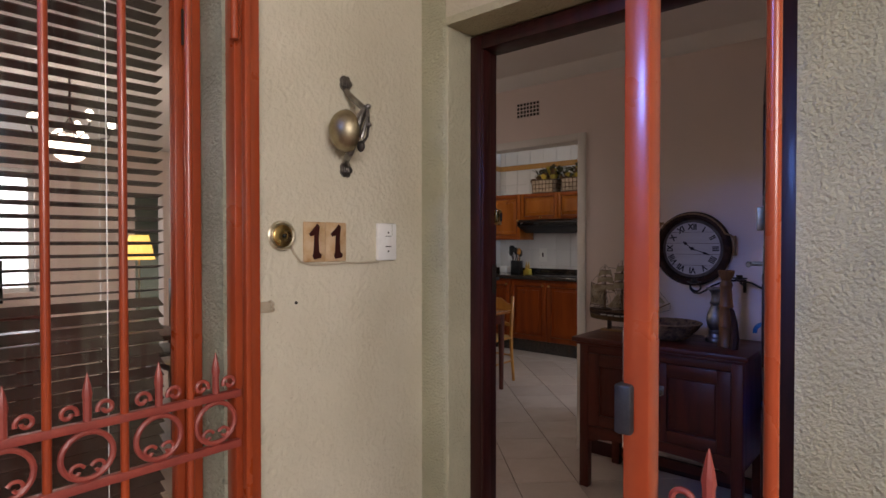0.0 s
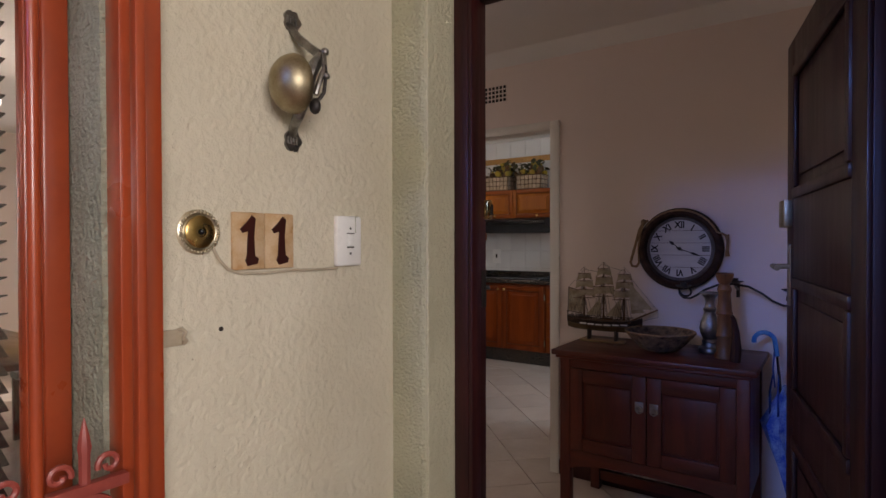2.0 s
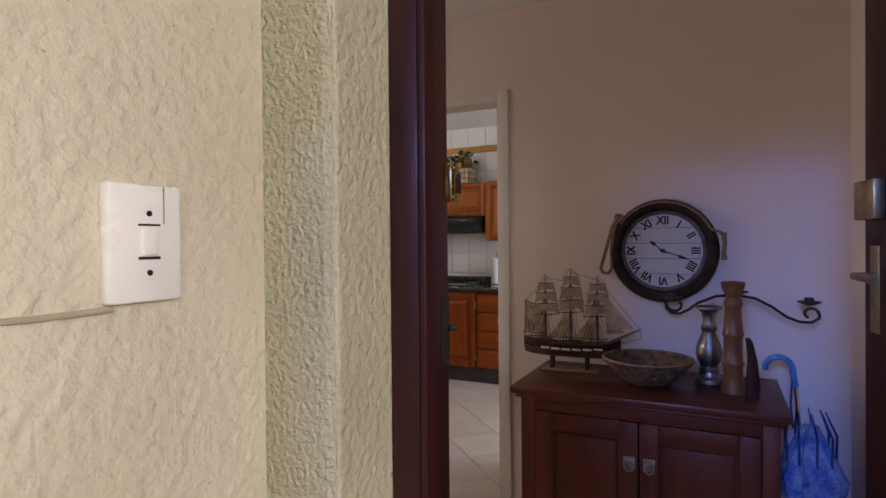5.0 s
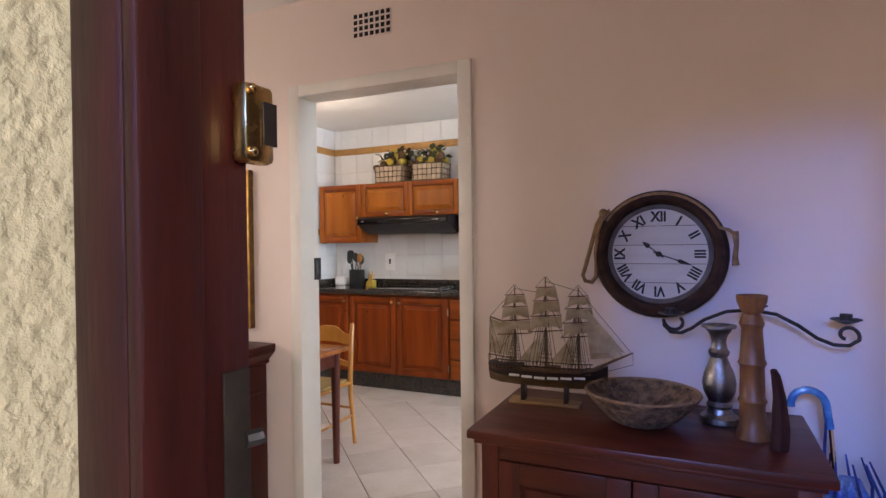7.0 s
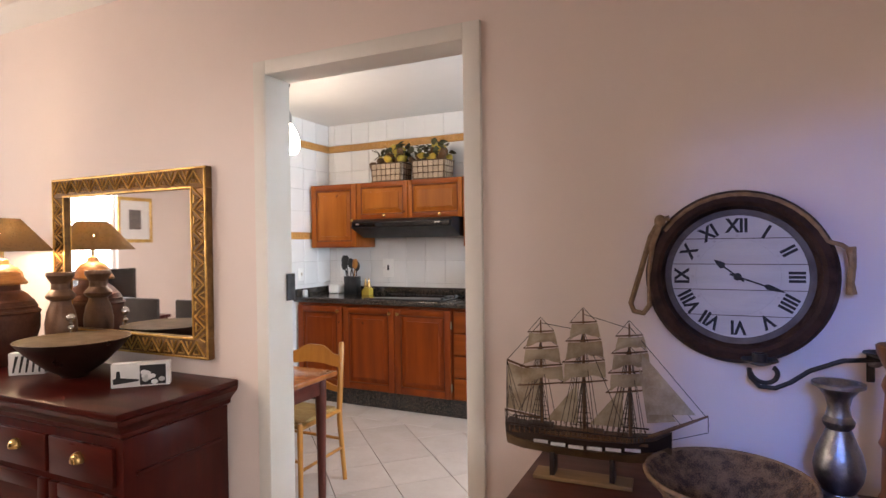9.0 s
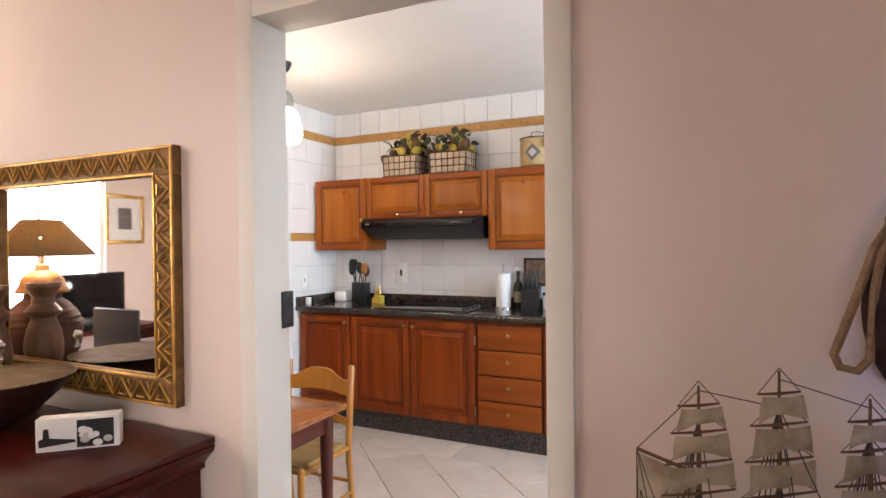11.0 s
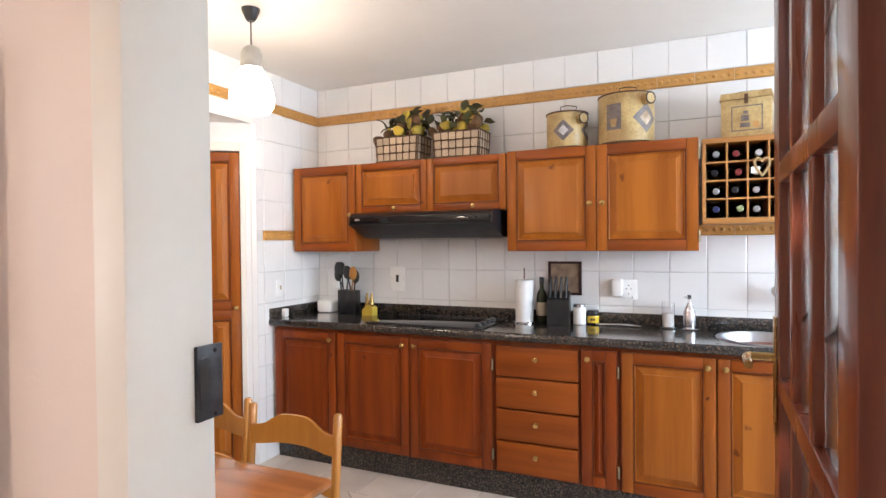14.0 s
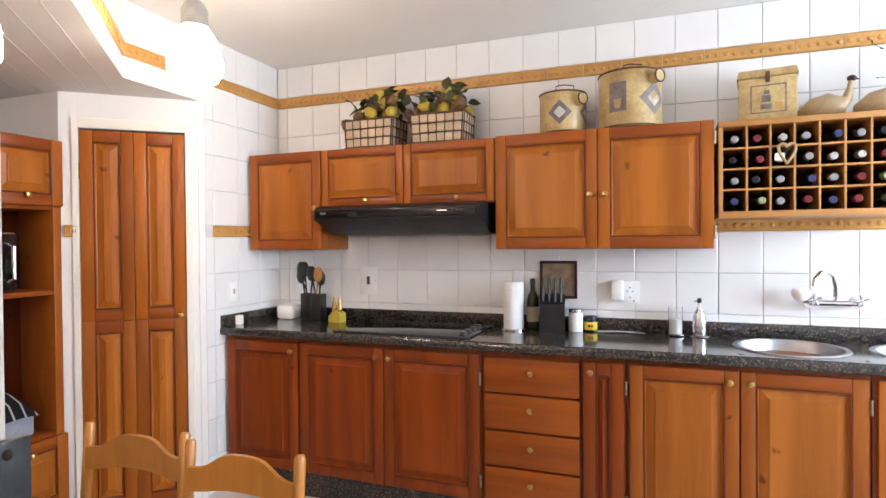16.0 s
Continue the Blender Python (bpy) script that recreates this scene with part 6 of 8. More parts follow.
part("handle", bm_tube([(-0.045, -0.01, 0.84), (-0.053, -0.01, 0.90)] + [(-0.095 + u, -0.01, 0.90 + v) for u, v in arc(0, 0, 0.042, 5, 190, 12)], 0.0105, 10), material("blue_handle", (0.03, 0.16, 0.42), 0.25, other=(0.10, 0.30, 0.55), scale=20, coat=0.5), um)
part("strap", bm_tube([(-0.055, -0.015, 0.86), (-0.06, -0.02, 0.78), (-0.052, -0.022, 0.70)], 0.004, 6), UB2, um)
rb = tagged(part("red_bag", bm_box(-0.455, -0.40, 3.10, 3.28, 0.0, 0.30, 0.02), material("red_cloth", (0.42, 0.03, 0.02), 0.7, other=(0.3, 0.02, 0.015), scale=12, bump=0.3)), "small red bag standing beside the umbrella", "bag")


# sideboard with lamp, bowl, vase and photo blocks
ST = 0.920
sb = thing("sideboard", "dark mahogany sideboard with drawers and louvred doors", "sideboard")
SX0, SX1, SYF = -4.42, -2.695, 2.925
part("top", bm_box(SX0 - 0.05, SX1 + 0.055, 2.868, 3.338, ST - 0.022, ST, 0.005), MAHOGANY, sb)
mould = [(0.055, ST - 0.0225), (0.048, ST - 0.040), (0.026, ST - 0.062), (0.016, ST - 0.075), (0.016, ST - 0.088), (0.0, ST - 0.098)]
bm = bmesh.new()
rings = []
for o, z in mould:
    rings.append([bm.verts.new(p) for p in ((SX0 - o, 3.336, z), (SX0 - o, SYF - o, z), (SX1 + o, SYF - o, z), (SX1 + o, 3.336, z))])
for a_, b_ in zip(rings, rings[1:]):
    for i in range(4):
        bm.faces.new((a_[i], a_[(i + 1) % 4], b_[(i + 1) % 4], b_[i]))
bm.faces.new(rings[0])
bm.faces.new(rings[-1])
part("cornice", bm, MAHOGANY, sb, smooth=False)
part("body", bm_box(SX0, SX1, SYF, 3.336, 0.08, ST - 0.0985, 0.003), MAHOGANY_V, sb)
part("plinth", bm_box(SX0 - 0.012, SX1 + 0.012, SYF - 0.012, 3.336, 0.0, 0.0795, 0.004), MAHOGANY, sb)
part("side_moulding", bm_box(SX1, SX1 + 0.008, SYF + 0.04, 3.30, 0.70, 0.712, 0.002), MAHOGANY, sb)
for i in range(5):
    x1 = SX1 - 0.030 - 0.335 * i
    x0 = x1 - 0.318
    d = part("drawer", bm_box(x0, x1, SYF - 0.016, SYF - 0.001, 0.672, 0.795, 0.004), MAHOGANY, sb)
    pull = bm_lathe([(0.025, 0), (0.025, 0.006), (0.021, 0.016), (0.012, 0.023), (0, 0.025)], 24)
    bmesh.ops.bisect_plane(pull, geom=pull.verts[:] + pull.edges[:] + pull.faces[:], plane_co=(0, -0.004, 0), plane_no=(0, -1, 0), clear_outer=True)
    pull.transform(Matrix.Translation(((x0 + x1) / 2, SYF - 0.016, 0.738)) @ Matrix.Rotation(radians(90), 4, "X") @ Matrix.Diagonal((1, 1.15, 1, 1)))
    part("cup_pull", pull, BRASS, d, "brass cup pull")
    z0, z1, st = 0.105, 0.648, 0.045
    dd = part("door", bm_box(x0 + 0.002, x1 - 0.002, SYF - 0.004, SYF - 0.001, z0 + 0.002, z1 - 0.002), MAHOGANY_V, sb)
    for a, b in ((x0, x0 + st), (x1 - st, x1)):
        part("stile", bm_box(a, b, SYF - 0.018, SYF - 0.0042, z0, z1, 0.003), MAHOGANY_V, dd)
    for a, b in ((z0, z0 + st), (z1 - st, z1)):
        part("rail", bm_box(x0 + st, x1 - st, SYF - 0.0178, SYF - 0.0042, a, b, 0.003), MAHOGANY, dd)
    for k in range(9):
        zc = z0 + st + 0.025 + 0.0503 * k
        sl = bm_box(x0 + st + 0.001, x1 - st - 0.001, -0.003, 0.003, -0.026, 0.026)
        sl.transform(Matrix.Translation((0, SYF - 0.0115, zc)) @ Matrix.Rotation(radians(-9), 4, "X"))
        part("louvre_slat", sl, MAHOGANY, dd)
    kx = x0 + 0.024 if i % 2 == 0 else x1 - 0.024
    part("door_knob", bm_ball((kx, SYF - 0.026, 0.45), 0.010, 12), BRASS, dd, "small brass knob")

# table lamp
LX, LY = -3.76, 3.15
lampo = thing("table_lamp", "lit table lamp with clay pot base and woven shade", "lamp", pose(LX, LY, ST))
CLAY = material("carved_clay", (0.115, 0.040, 0.022), 0.6, other=(0.06, 0.020, 0.012), scale=18, bump=0.6, bump_scale=50)
LID = material("ochre_lid", (0.36, 0.18, 0.055), 0.55, other=(0.24, 0.11, 0.03), scale=20, stretch=(1, 1, 8), bump=0.4, bump_scale=40)
part("pot", bm_lathe([(0.060, 0), (0.066, 0.006), (0.105, 0.07), (0.128, 0.15), (0.130, 0.20), (0.116, 0.255), (0.085, 0.295), (0.062, 0.312), (0.060, 0.335)], 40), CLAY, lampo)
for k in range(3):
    part("carved_band", bm_lathe([(0.131 - 0.010 * k, 0.215 + 0.022 * k), (0.134 - 0.012 * k, 0.222 + 0.022 * k), (0.128 - 0.013 * k, 0.230 + 0.022 * k)], 40), CLAY, lampo)
part("lid", bm_lathe([(0.085, 0.336), (0.088, 0.344), (0.074, 0.365), (0.070, 0.385), (0.052, 0.408), (0.026, 0.420), (0.022, 0.440), (0.012, 0.445)], 36), LID, lampo)
part("stem", bm_cyl((0, 0, 0.445), (0, 0, 0.52), 0.008, seg=12), BRASS_OLD, lampo)
SHADE = bpy.data.materials.new("woven_shade")
SHADE.use_nodes = True
nt = SHADE.node_tree
pb = nt.nodes["Principled BSDF"]
pb.inputs["Base Color"].default_value = (0.26, 0.16, 0.075, 1)
pb.inputs["Roughness"].default_value = 0.85
vo = nt.nodes.new("ShaderNodeTexVoronoi")
vo.inputs["Scale"].default_value = 85
mr = nt.nodes.new("ShaderNodeMapRange")
mr.inputs[1].default_value, mr.inputs[2].default_value = 0.20, 0.30
tcs = nt.nodes.new("ShaderNodeTexCoord")
nt.links.new(tcs.outputs["Object"], vo.inputs[0])
nt.links.new(vo.outputs["Distance"], mr.inputs[0])
nt.links.new(mr.outputs[0], pb.inputs["Alpha"])
bs = nt.nodes.new("ShaderNodeBump")
bs.inputs["Strength"].default_value = 0.8
nt.links.new(vo.outputs["Distance"], bs.inputs["Height"])
nt.links.new(bs.outputs[0], pb.inputs["Normal"])
bm = bmesh.new()
prof = [(0.182, 0.475), (0.178, 0.480), (0.066, 0.612), (0.062, 0.612), (0.174, 0.477), (0.182, 0.475)]
rings = [[bm.verts.new((r * math.cos(2 * math.pi * i / 56), r * math.sin(2 * math.pi * i / 56), z)) for i in range(56)] for r, z in prof[:-1]]
for a_, b_ in zip(rings, rings[1:] + rings[:1]):
    for i in range(56):
        bm.faces.new((a_[i], a_[(i + 1) % 56], b_[(i + 1) % 56], b_[i]))
tr = nt.nodes.new("ShaderNodeBsdfTranslucent")
tr.inputs[0].default_value = (0.50, 0.32, 0.12, 1)
mxs = nt.nodes.new("ShaderNodeMixShader")
mxs.inputs[0].default_value = 0.13
nt.links.new(pb.outputs[0], mxs.inputs[1])
nt.links.new(tr.outputs[0], mxs.inputs[2])
nt.links.new(mxs.outputs[0], nt.nodes["Material Output"].inputs[0])
part("shade", bm, SHADE, lampo, "dark woven shade")
part("bulb", bm_ball((0, 0, 0.535), 0.022, 14, (1, 1, 1.3)), glowing("bulb_glow", (1.0, 0.75, 0.45), 40), lampo)
vs_ = tagged(part("carved_vase", bm_lathe([(0.050, 0), (0.055, 0.01), (0.046, 0.03), (0.058, 0.07), (0.072, 0.12), (0.074, 0.16), (0.064, 0.205), (0.048, 0.235), (0.046, 0.245), (0.066, 0.256), (0.070, 0.266), (0.060, 0.276), (0.044, 0.290), (0.042, 0.312), (0.058, 0.332), (0.066, 0.344), (0.064, 0.356), (0.050, 0.356), (0.036, 0.33), (0, 0.33)], 36), material("bronze_clay", (0.16, 0.085, 0.045), 0.4, 0.2, other=(0.09, 0.045, 0.024), scale=16, bump=0.4), at=pose(-3.555, 3.262, ST) @ Matrix.Diagonal((0.80, 0.80, 1.08, 1))), "brown carved clay vase", "vase")
fb = thing("fruit_bowl", "wide shallow dark bowl with a bronze inside", "bowl", pose(-3.265, 3.135, ST) @ Matrix.Diagonal((0.98, 0.95, 1.18, 1)))
part("outside", bm_lathe([(0.045, 0), (0.05, 0.008), (0.10, 0.035), (0.165, 0.085), (0.198, 0.118), (0.200, 0.122), (0.197, 0.122)], 48), material("dark_lacquer", (0.03, 0.014, 0.010), 0.3, scale=10, coat=0.3), fb)
part("inside", bm_lathe([(0.0, 0.016), (0.05, 0.018), (0.10, 0.045), (0.160, 0.090), (0.1965, 0.1225)], 48), material("bronze_lining", (0.12, 0.075, 0.034), 0.6, 0.0, spec=0.12, other=(0.08, 0.05, 0.02), scale=14), fb, "bronze-coloured lining")
dec = thing("glass_decanter", "small glass decanter with a ball stopper", "decanter", pose(-3.43, 3.225, ST) @ Matrix.Scale(0.92, 4))
part("flask", bm_lathe([(0.050, 0), (0.056, 0.01), (0.054, 0.05), (0.030, 0.08), (0.014, 0.095), (0.013, 0.13), (0.018, 0.135)], 28), glass("decanter_glass", (0.95, 0.97, 0.95)), dec)
st_ = bm_ball((0, 0, 0.222), 0.019, 14)
bm_ball((0, 0, 0.178), 0.013, 12, bm=st_)
bm_ball((0, 0, 0.150), 0.016, 12, (1, 1, 0.6), bm=st_)
bm_cyl((0, 0, 0.13), (0, 0, 0.21), 0.006, seg=10, bm=st_)
part("stopper", st_, CHROME, dec, "shiny ball stopper")


def photo_block(x, y, turn, w, h, dots):
    b = thing("photo_block", "white block with black and white pebble photo", "photo block", pose(x, y, ST, 0, 0, turn), "photo blocks on the sideboard")
    part("block", bm_box(-w / 2, w / 2, -0.02, 0.02, 0, h, 0.002), PAPER, b)
    if dots:
        part("dark_print", bm_box(-0.002, w / 2 - 0.012, -0.0215, -0.0199, 0.006, h - 0.008), INK, b)
        for _ in range(11):
            bx, bz = random.uniform(0.008, w / 2 - 0.02), random.uniform(0.014, h - 0.016)
            part("pebble_print", bm_ball((bx, -0.0215, bz), random.uniform(0.006, 0.011), 10, (1.2, 0.12, 0.9)), PAPER if random.random() < 0.6 else FACE, b)
        part("dark_print", bm_prism([(-w / 2 + 0.008, 0.012), (-0.006, 0.020), (-0.006, 0.026), (-w / 2 + 0.03, 0.034), (-w / 2 + 0.028, h * 0.7), (-w / 2 + 0.018, h * 0.7), (-w / 2 + 0.016, 0.034), (-w / 2 + 0.006, 0.03)], "y", -0.0213, -0.0199), INK, b)
    else:
        for k in range(6):
            part("stripe_print", bm_prism([(-w / 2 + 0.012 + 0.022 * k, 0.01), (-w / 2 + 0.018 + 0.022 * k, 0.01), (-w / 2 + 0.034 + 0.020 * k, h - 0.012), (-w / 2 + 0.024 + 0.020 * k, h - 0.012)], "y", -0.0213, -0.0199), INK, b)


photo_block(-2.895, 3.14, 42, 0.185, 0.082, True)
photo_block(-3.475, 3.09, 40, 0.12, 0.085, False)

# mirror
mi = thing("wall_mirror", "rectangular mirror in a gilded zigzag carved frame", "mirror")
MX0, MX1, MZ0, MZ1, MW = -3.715, -2.778, 0.978, 1.708, 0.082
MY = HALL_Y - 0.030
for x0, x1, z0, z1 in ((MX0, MX1, MZ1 - MW, MZ1), (MX0, MX1, MZ0, MZ0 + MW), (MX0, MX0 + MW, MZ0 + MW, MZ1 - MW), (MX1 - MW, MX1, MZ0 + MW, MZ1 - MW)):
    part("frame_side", bm_box(x0, x1, MY, HALL_Y - 0.001, z0, z1, 0.004), GILT_DARK, mi, "dark antique gilt")
gl = part("glass", bm_box(MX0 + MW - 0.004, MX1 - MW + 0.004, HALL_Y - 0.017, HALL_Y - 0.012, MZ0 + MW - 0.004, MZ1 - MW + 0.004), MIRROR, mi, smooth=False)


def zigzag(u0, u1, v0, v1, count, horizontal, label):
    """Raised nested triangles along one side of the frame."""
    bm = bmesh.new()
    step = (u1 - u0) / count
    place = (lambda u, v: (u, MY - 0.003, v)) if horizontal else (lambda u, v: (v, MY - 0.003, u))
    for k in range(count):
        a, b, m_ = u0 + step * k, u0 + step * (k + 1), u0 + step * (k + 0.5)
        lo_, hi_ = (v0, v1)
        bm_tube([place(a, lo_), place(m_, hi_), place(b, lo_)], 0.0042, 6, bm)
        bm_tube([place(a + step * 0.30, lo_ + 0.004), place(m_, hi_ - (hi_ - lo_) * 0.36), place(b - step * 0.30, lo_ + 0.004)], 0.0036, 6, bm, closed=True)
        bm_tube([place(a - step * 0.16, hi_), place(a, lo_ + (hi_ - lo_) * 0.42), place(a + step * 0.16, hi_)], 0.0034, 6, bm)
    part("carving", bm, GILT, mi, label)


g0, g1 = 0.016, MW - 0.016
zigzag(MX0 + 0.02, MX1 - 0.02, MZ1 - MW + g0, MZ1 - g0, 11, True, "gold zigzag carving")
zigzag(MX0 + 0.02, MX1 - 0.02, MZ0 + g0, MZ0 + MW - g0, 11, True, "gold zigzag carving")
zigzag(MZ0 + MW, MZ1 - MW, MX0 + g0, MX0 + MW - g0, 7, False, "gold zigzag carving")
zigzag(MZ0 + MW, MZ1 - MW, MX1 - MW + g0, MX1 - g0, 7, False, "gold zigzag carving")
for x0, x1, z0, z1 in ((MX0 + 0.001, MX1 - 0.001, MZ1 - 0.010, MZ1 - 0.002), (MX0 + 0.001, MX1 - 0.001, MZ0 + 0.002, MZ0 + 0.010), (MX0 + 0.002, MX0 + 0.010, MZ0 + 0.01, MZ1 - 0.01), (MX1 - 0.010, MX1 - 0.002, MZ0 + 0.01, MZ1 - 0.01)):
    part("beading", bm_box(x0, x1, MY - 0.005, MY + 0.001, z0, z1, 0.002), GILT, mi)
i0 = MW - 0.008
for x0, x1, z0, z1 in ((MX0 + i0, MX1 - i0, MZ1 - MW, MZ1 - i0), (MX0 + i0, MX1 - i0, MZ0 + i0, MZ0 + MW), (MX0 + i0, MX0 + MW, MZ0 + MW, MZ1 - MW), (MX1 - MW, MX1 - i0, MZ0 + MW, MZ1 - MW)):
    part("inner_bead", bm_box(x0, x1, MY - 0.004, MY + 0.001, z0, z1, 0.002), GILT, mi)


# ---- things on the worktop ----
WT = WT1 + 0.0005
roll = thing("paper_towel", "white paper towel roll on an upright holder", "paper towel", pose(-2.862, 6.262, WT))
part("base", bm_lathe([(0.070, 0), (0.070, 0.006), (0.066, 0.009), (0, 0.009)], 28), CHROME, roll)
part("rod", bm_tube([(0, 0, 0.008), (0, 0, 0.325), (0.003, 0, 0.335)], 0.004, 8), CHROME, roll)
part("roll", bm_lathe([(0.020, 0.0095), (0.054, 0.010), (0.055, 0.013), (0.055, 0.258), (0.054, 0.261), (0.020, 0.261)], 32), PAPER, roll)
OIL = material("olive_bottle", (0.02, 0.028, 0.010), 0.1, other=(0.03, 0.035, 0.012), scale=10, rough_var=0.03)
ob_ = thing("oil_bottle", "dark green olive oil bottle beside the towel roll", "bottle", pose(-2.772, 6.335, WT))
part("glass", bm_lathe([(0.030, 0), (0.033, 0.004), (0.033, 0.155), (0.027, 0.18), (0.013, 0.205), (0.012, 0.245)], 24), OIL, ob_)
part("cap", bm_lathe([(0.014, 0.240), (0.014, 0.272), (0.011, 0.276), (0, 0.276)], 18), BLACK, ob_)
part("label", bm_lathe([(0.0334, 0.04), (0.0336, 0.041), (0.0336, 0.12), (0.0334, 0.121)], 24), OLD_PLASTIC, ob_)
kb = thing("knife_block", "black knife block with black-handled knives", "knife block", pose(-2.655, 6.285, WT, 0, 0, 8))
part("block", bm_prism([(-0.075, 0), (0.075, 0), (0.075, 0.17), (0.03, 0.195), (-0.075, 0.150)], "x", -0.065, 0.065), BLACK, kb)
for i in range(4):
    for j in range(2):
        x, y = -0.048 + 0.031 * i, -0.045 + 0.055 * j
        z = 0.160 + 0.025 * j
        part("knife_handle", bm_tube([(x, y, z - 0.01), (x, y + 0.012, z + 0.05), (x, y + 0.022, z + 0.095)], 0.0085, 8, taper=[0.9, 1, 0.9]), BLACK, kb)
        part("rivet", bm_ball((x, y + 0.002, z + 0.058), 0.0025, 6), STEEL, kb)
pic = thing("small_picture", "small dark framed picture hung behind the knife block", "picture")
for a in ((-2.742, -2.538, 1.292, 1.306), (-2.742, -2.538, 1.100, 1.114), (-2.742, -2.728, 1.114, 1.292), (-2.552, -2.538, 1.114, 1.292)):
    part("frame_side", bm_box(a[0], a[1], BACK_Y - 0.024, BACK_Y - 0.0095, a[2], a[3], 0.002), DARK_DOOR, pic)
part("print", bm_box(-2.728, -2.552, BACK_Y - 0.014, BACK_Y - 0.010, 1.114, 1.292), material("sepia_print", (0.30, 0.21, 0.13), 0.6, other=(0.16, 0.10, 0.07), scale=22), pic)
jar = thing("glass_jar", "clear jar with white contents", "jar", pose(-2.535, 6.30, WT))
part("glass", bm_lathe([(0.034, 0), (0.037, 0.004), (0.037, 0.095), (0.033, 0.102)], 24), PAPER, jar, "white contents behind glass")
part("lid", bm_lathe([(0.036, 0.1025), (0.036, 0.118), (0.033, 0.121), (0, 0.121)], 24), STEEL, jar)
yj = thing("yellow_jar", "small spread jar with a yellow label and black lid", "jar", pose(-2.462, 6.335, WT))
part("glass", bm_lathe([(0.030, 0), (0.034, 0.005), (0.034, 0.052), (0.028, 0.064)], 24), BLACK_GLOSS, yj)
part("label", bm_lathe([(0.0343, 0.010), (0.0346, 0.011), (0.0346, 0.050), (0.0343, 0.051)], 24), material("yellow_label", (0.75, 0.52, 0.03), 0.5, other=(0.65, 0.42, 0.02), scale=20), yj)
part("lid", bm_lathe([(0.033, 0.064), (0.033, 0.080), (0.030, 0.083), (0, 0.083)], 24), BLACK, yj)
for k, (x, w_) in enumerate(((-0.010, 0.012), (0.006, 0.010))):
    part("label_mark", bm_box(x, x + w_, -0.0352, -0.0343, 0.024, 0.038), BLACK, yj)
sp = thing("serving_spoon", "steel serving spoon lying on the worktop", "spoon", pose(-2.31, 6.29, WT, 0, 0, 4))
part("handle", bm_tube([(-0.11, 0, 0.004), (0.0, 0, 0.010), (0.07, 0, 0.006)], 0.004, 8), STEEL, sp)
part("bowl", bm_ball((0.095, 0, 0.006), 0.03, 14, (1.0, 0.65, 0.18)), STEEL, sp)
part("handle", bm_tube([(-0.13, 0.022, 0.004), (0.0, 0.024, 0.007), (0.10, 0.020, 0.005)], 0.005, 8), STEEL, sp)
cd = thing("candle_jar", "clear glass with a white candle on a small dish", "candle", pose(-2.044, 6.325, WT))
part("dish", bm_lathe([(0.04, 0), (0.052, 0.006), (0.052, 0.009), (0.038, 0.005), (0, 0.005)], 28), STEEL, cd)
part("candle", bm_lathe([(0.031, 0.0095), (0.031, 0.082), (0.026, 0.084), (0, 0.083)], 24), PAPER, cd)
part("glass", bm_lathe([(0.034, 0.009), (0.034, 0.145), (0.0325, 0.145), (0.0325, 0.010)], 24), PANE, cd)
sd = thing("soap_dispenser", "brushed steel soap dispenser with a pump", "dispenser", pose(-1.935, 6.315, WT) @ Matrix.Scale(0.85, 4))
part("tray", bm_lathe([(0.058, 0), (0.060, 0.004), (0.056, 0.007), (0, 0.006)], 28), STEEL, sd)
part("bottle", bm_lathe([(0.036, 0.0075), (0.040, 0.02), (0.040, 0.07), (0.036, 0.115), (0.026, 0.145), (0.016, 0.160), (0.015, 0.172)], 28), STEEL, sd)
part("pump", bm_tube([(0, 0, 0.172), (0, 0, 0.205), (-0.005, -0.006, 0.212), (-0.03, -0.03, 0.210)], 0.006, 10), CHROME, sd)
part("pump_head", bm_lathe([(0.013, 0.198), (0.013, 0.222), (0.010, 0.225), (0, 0.225)], 18), BLACK, sd)
tap = thing("wall_tap", "chrome wall-mounted mixer tap with a curved spout", "tap")
TY = BACK_Y - 0.06
part("body", bm_tube([(-1.46, TY, 1.115), (-1.25, TY, 1.115)], 0.014, 14), CHROME, tap)
for x in (-1.445, -1.262):
    part("elbow", bm_cyl((x, TY, 1.115), (x, BACK_Y, 1.115), 0.016, seg=16), CHROME, tap)
    part("flange", bm_cyl((x, BACK_Y - 0.010, 1.115), (x, BACK_Y, 1.115), 0.030, seg=20), CHROME, tap)
    hh = part("tap_head", bm_cyl((x, TY, 1.115), (x, TY - 0.045, 1.135), 0.013, seg=14), CHROME, tap)
    for a in range(4):
        part("spoke", bm_cyl((x, TY - 0.045, 1.135), (x + 0.026 * math.cos(radians(90 * a + 20)), TY - 0.048, 1.135 + 0.026 * math.sin(radians(90 * a + 20))), 0.006, seg=8), CHROME, hh)
part("spout", bm_tube([(-1.355, TY, 1.12), (-1.357, TY - 0.01, 1.19), (-1.375, TY - 0.04, 1.245), (-1.41, TY - 0.09, 1.268), (-1.45, TY - 0.14, 1.262), (-1.475, TY - 0.17, 1.235), (-1.48, TY - 0.175, 1.205)], 0.010, 12), CHROME, tap)
part("filter", bm_lathe([(0.018, -0.035), (0.034, -0.02), (0.040, 0.0), (0.034, 0.02), (0.016, 0.028)], 24, at=(-1.50, TY - 0.03, 1.16)), PLASTIC, tap, "white plastic filter")
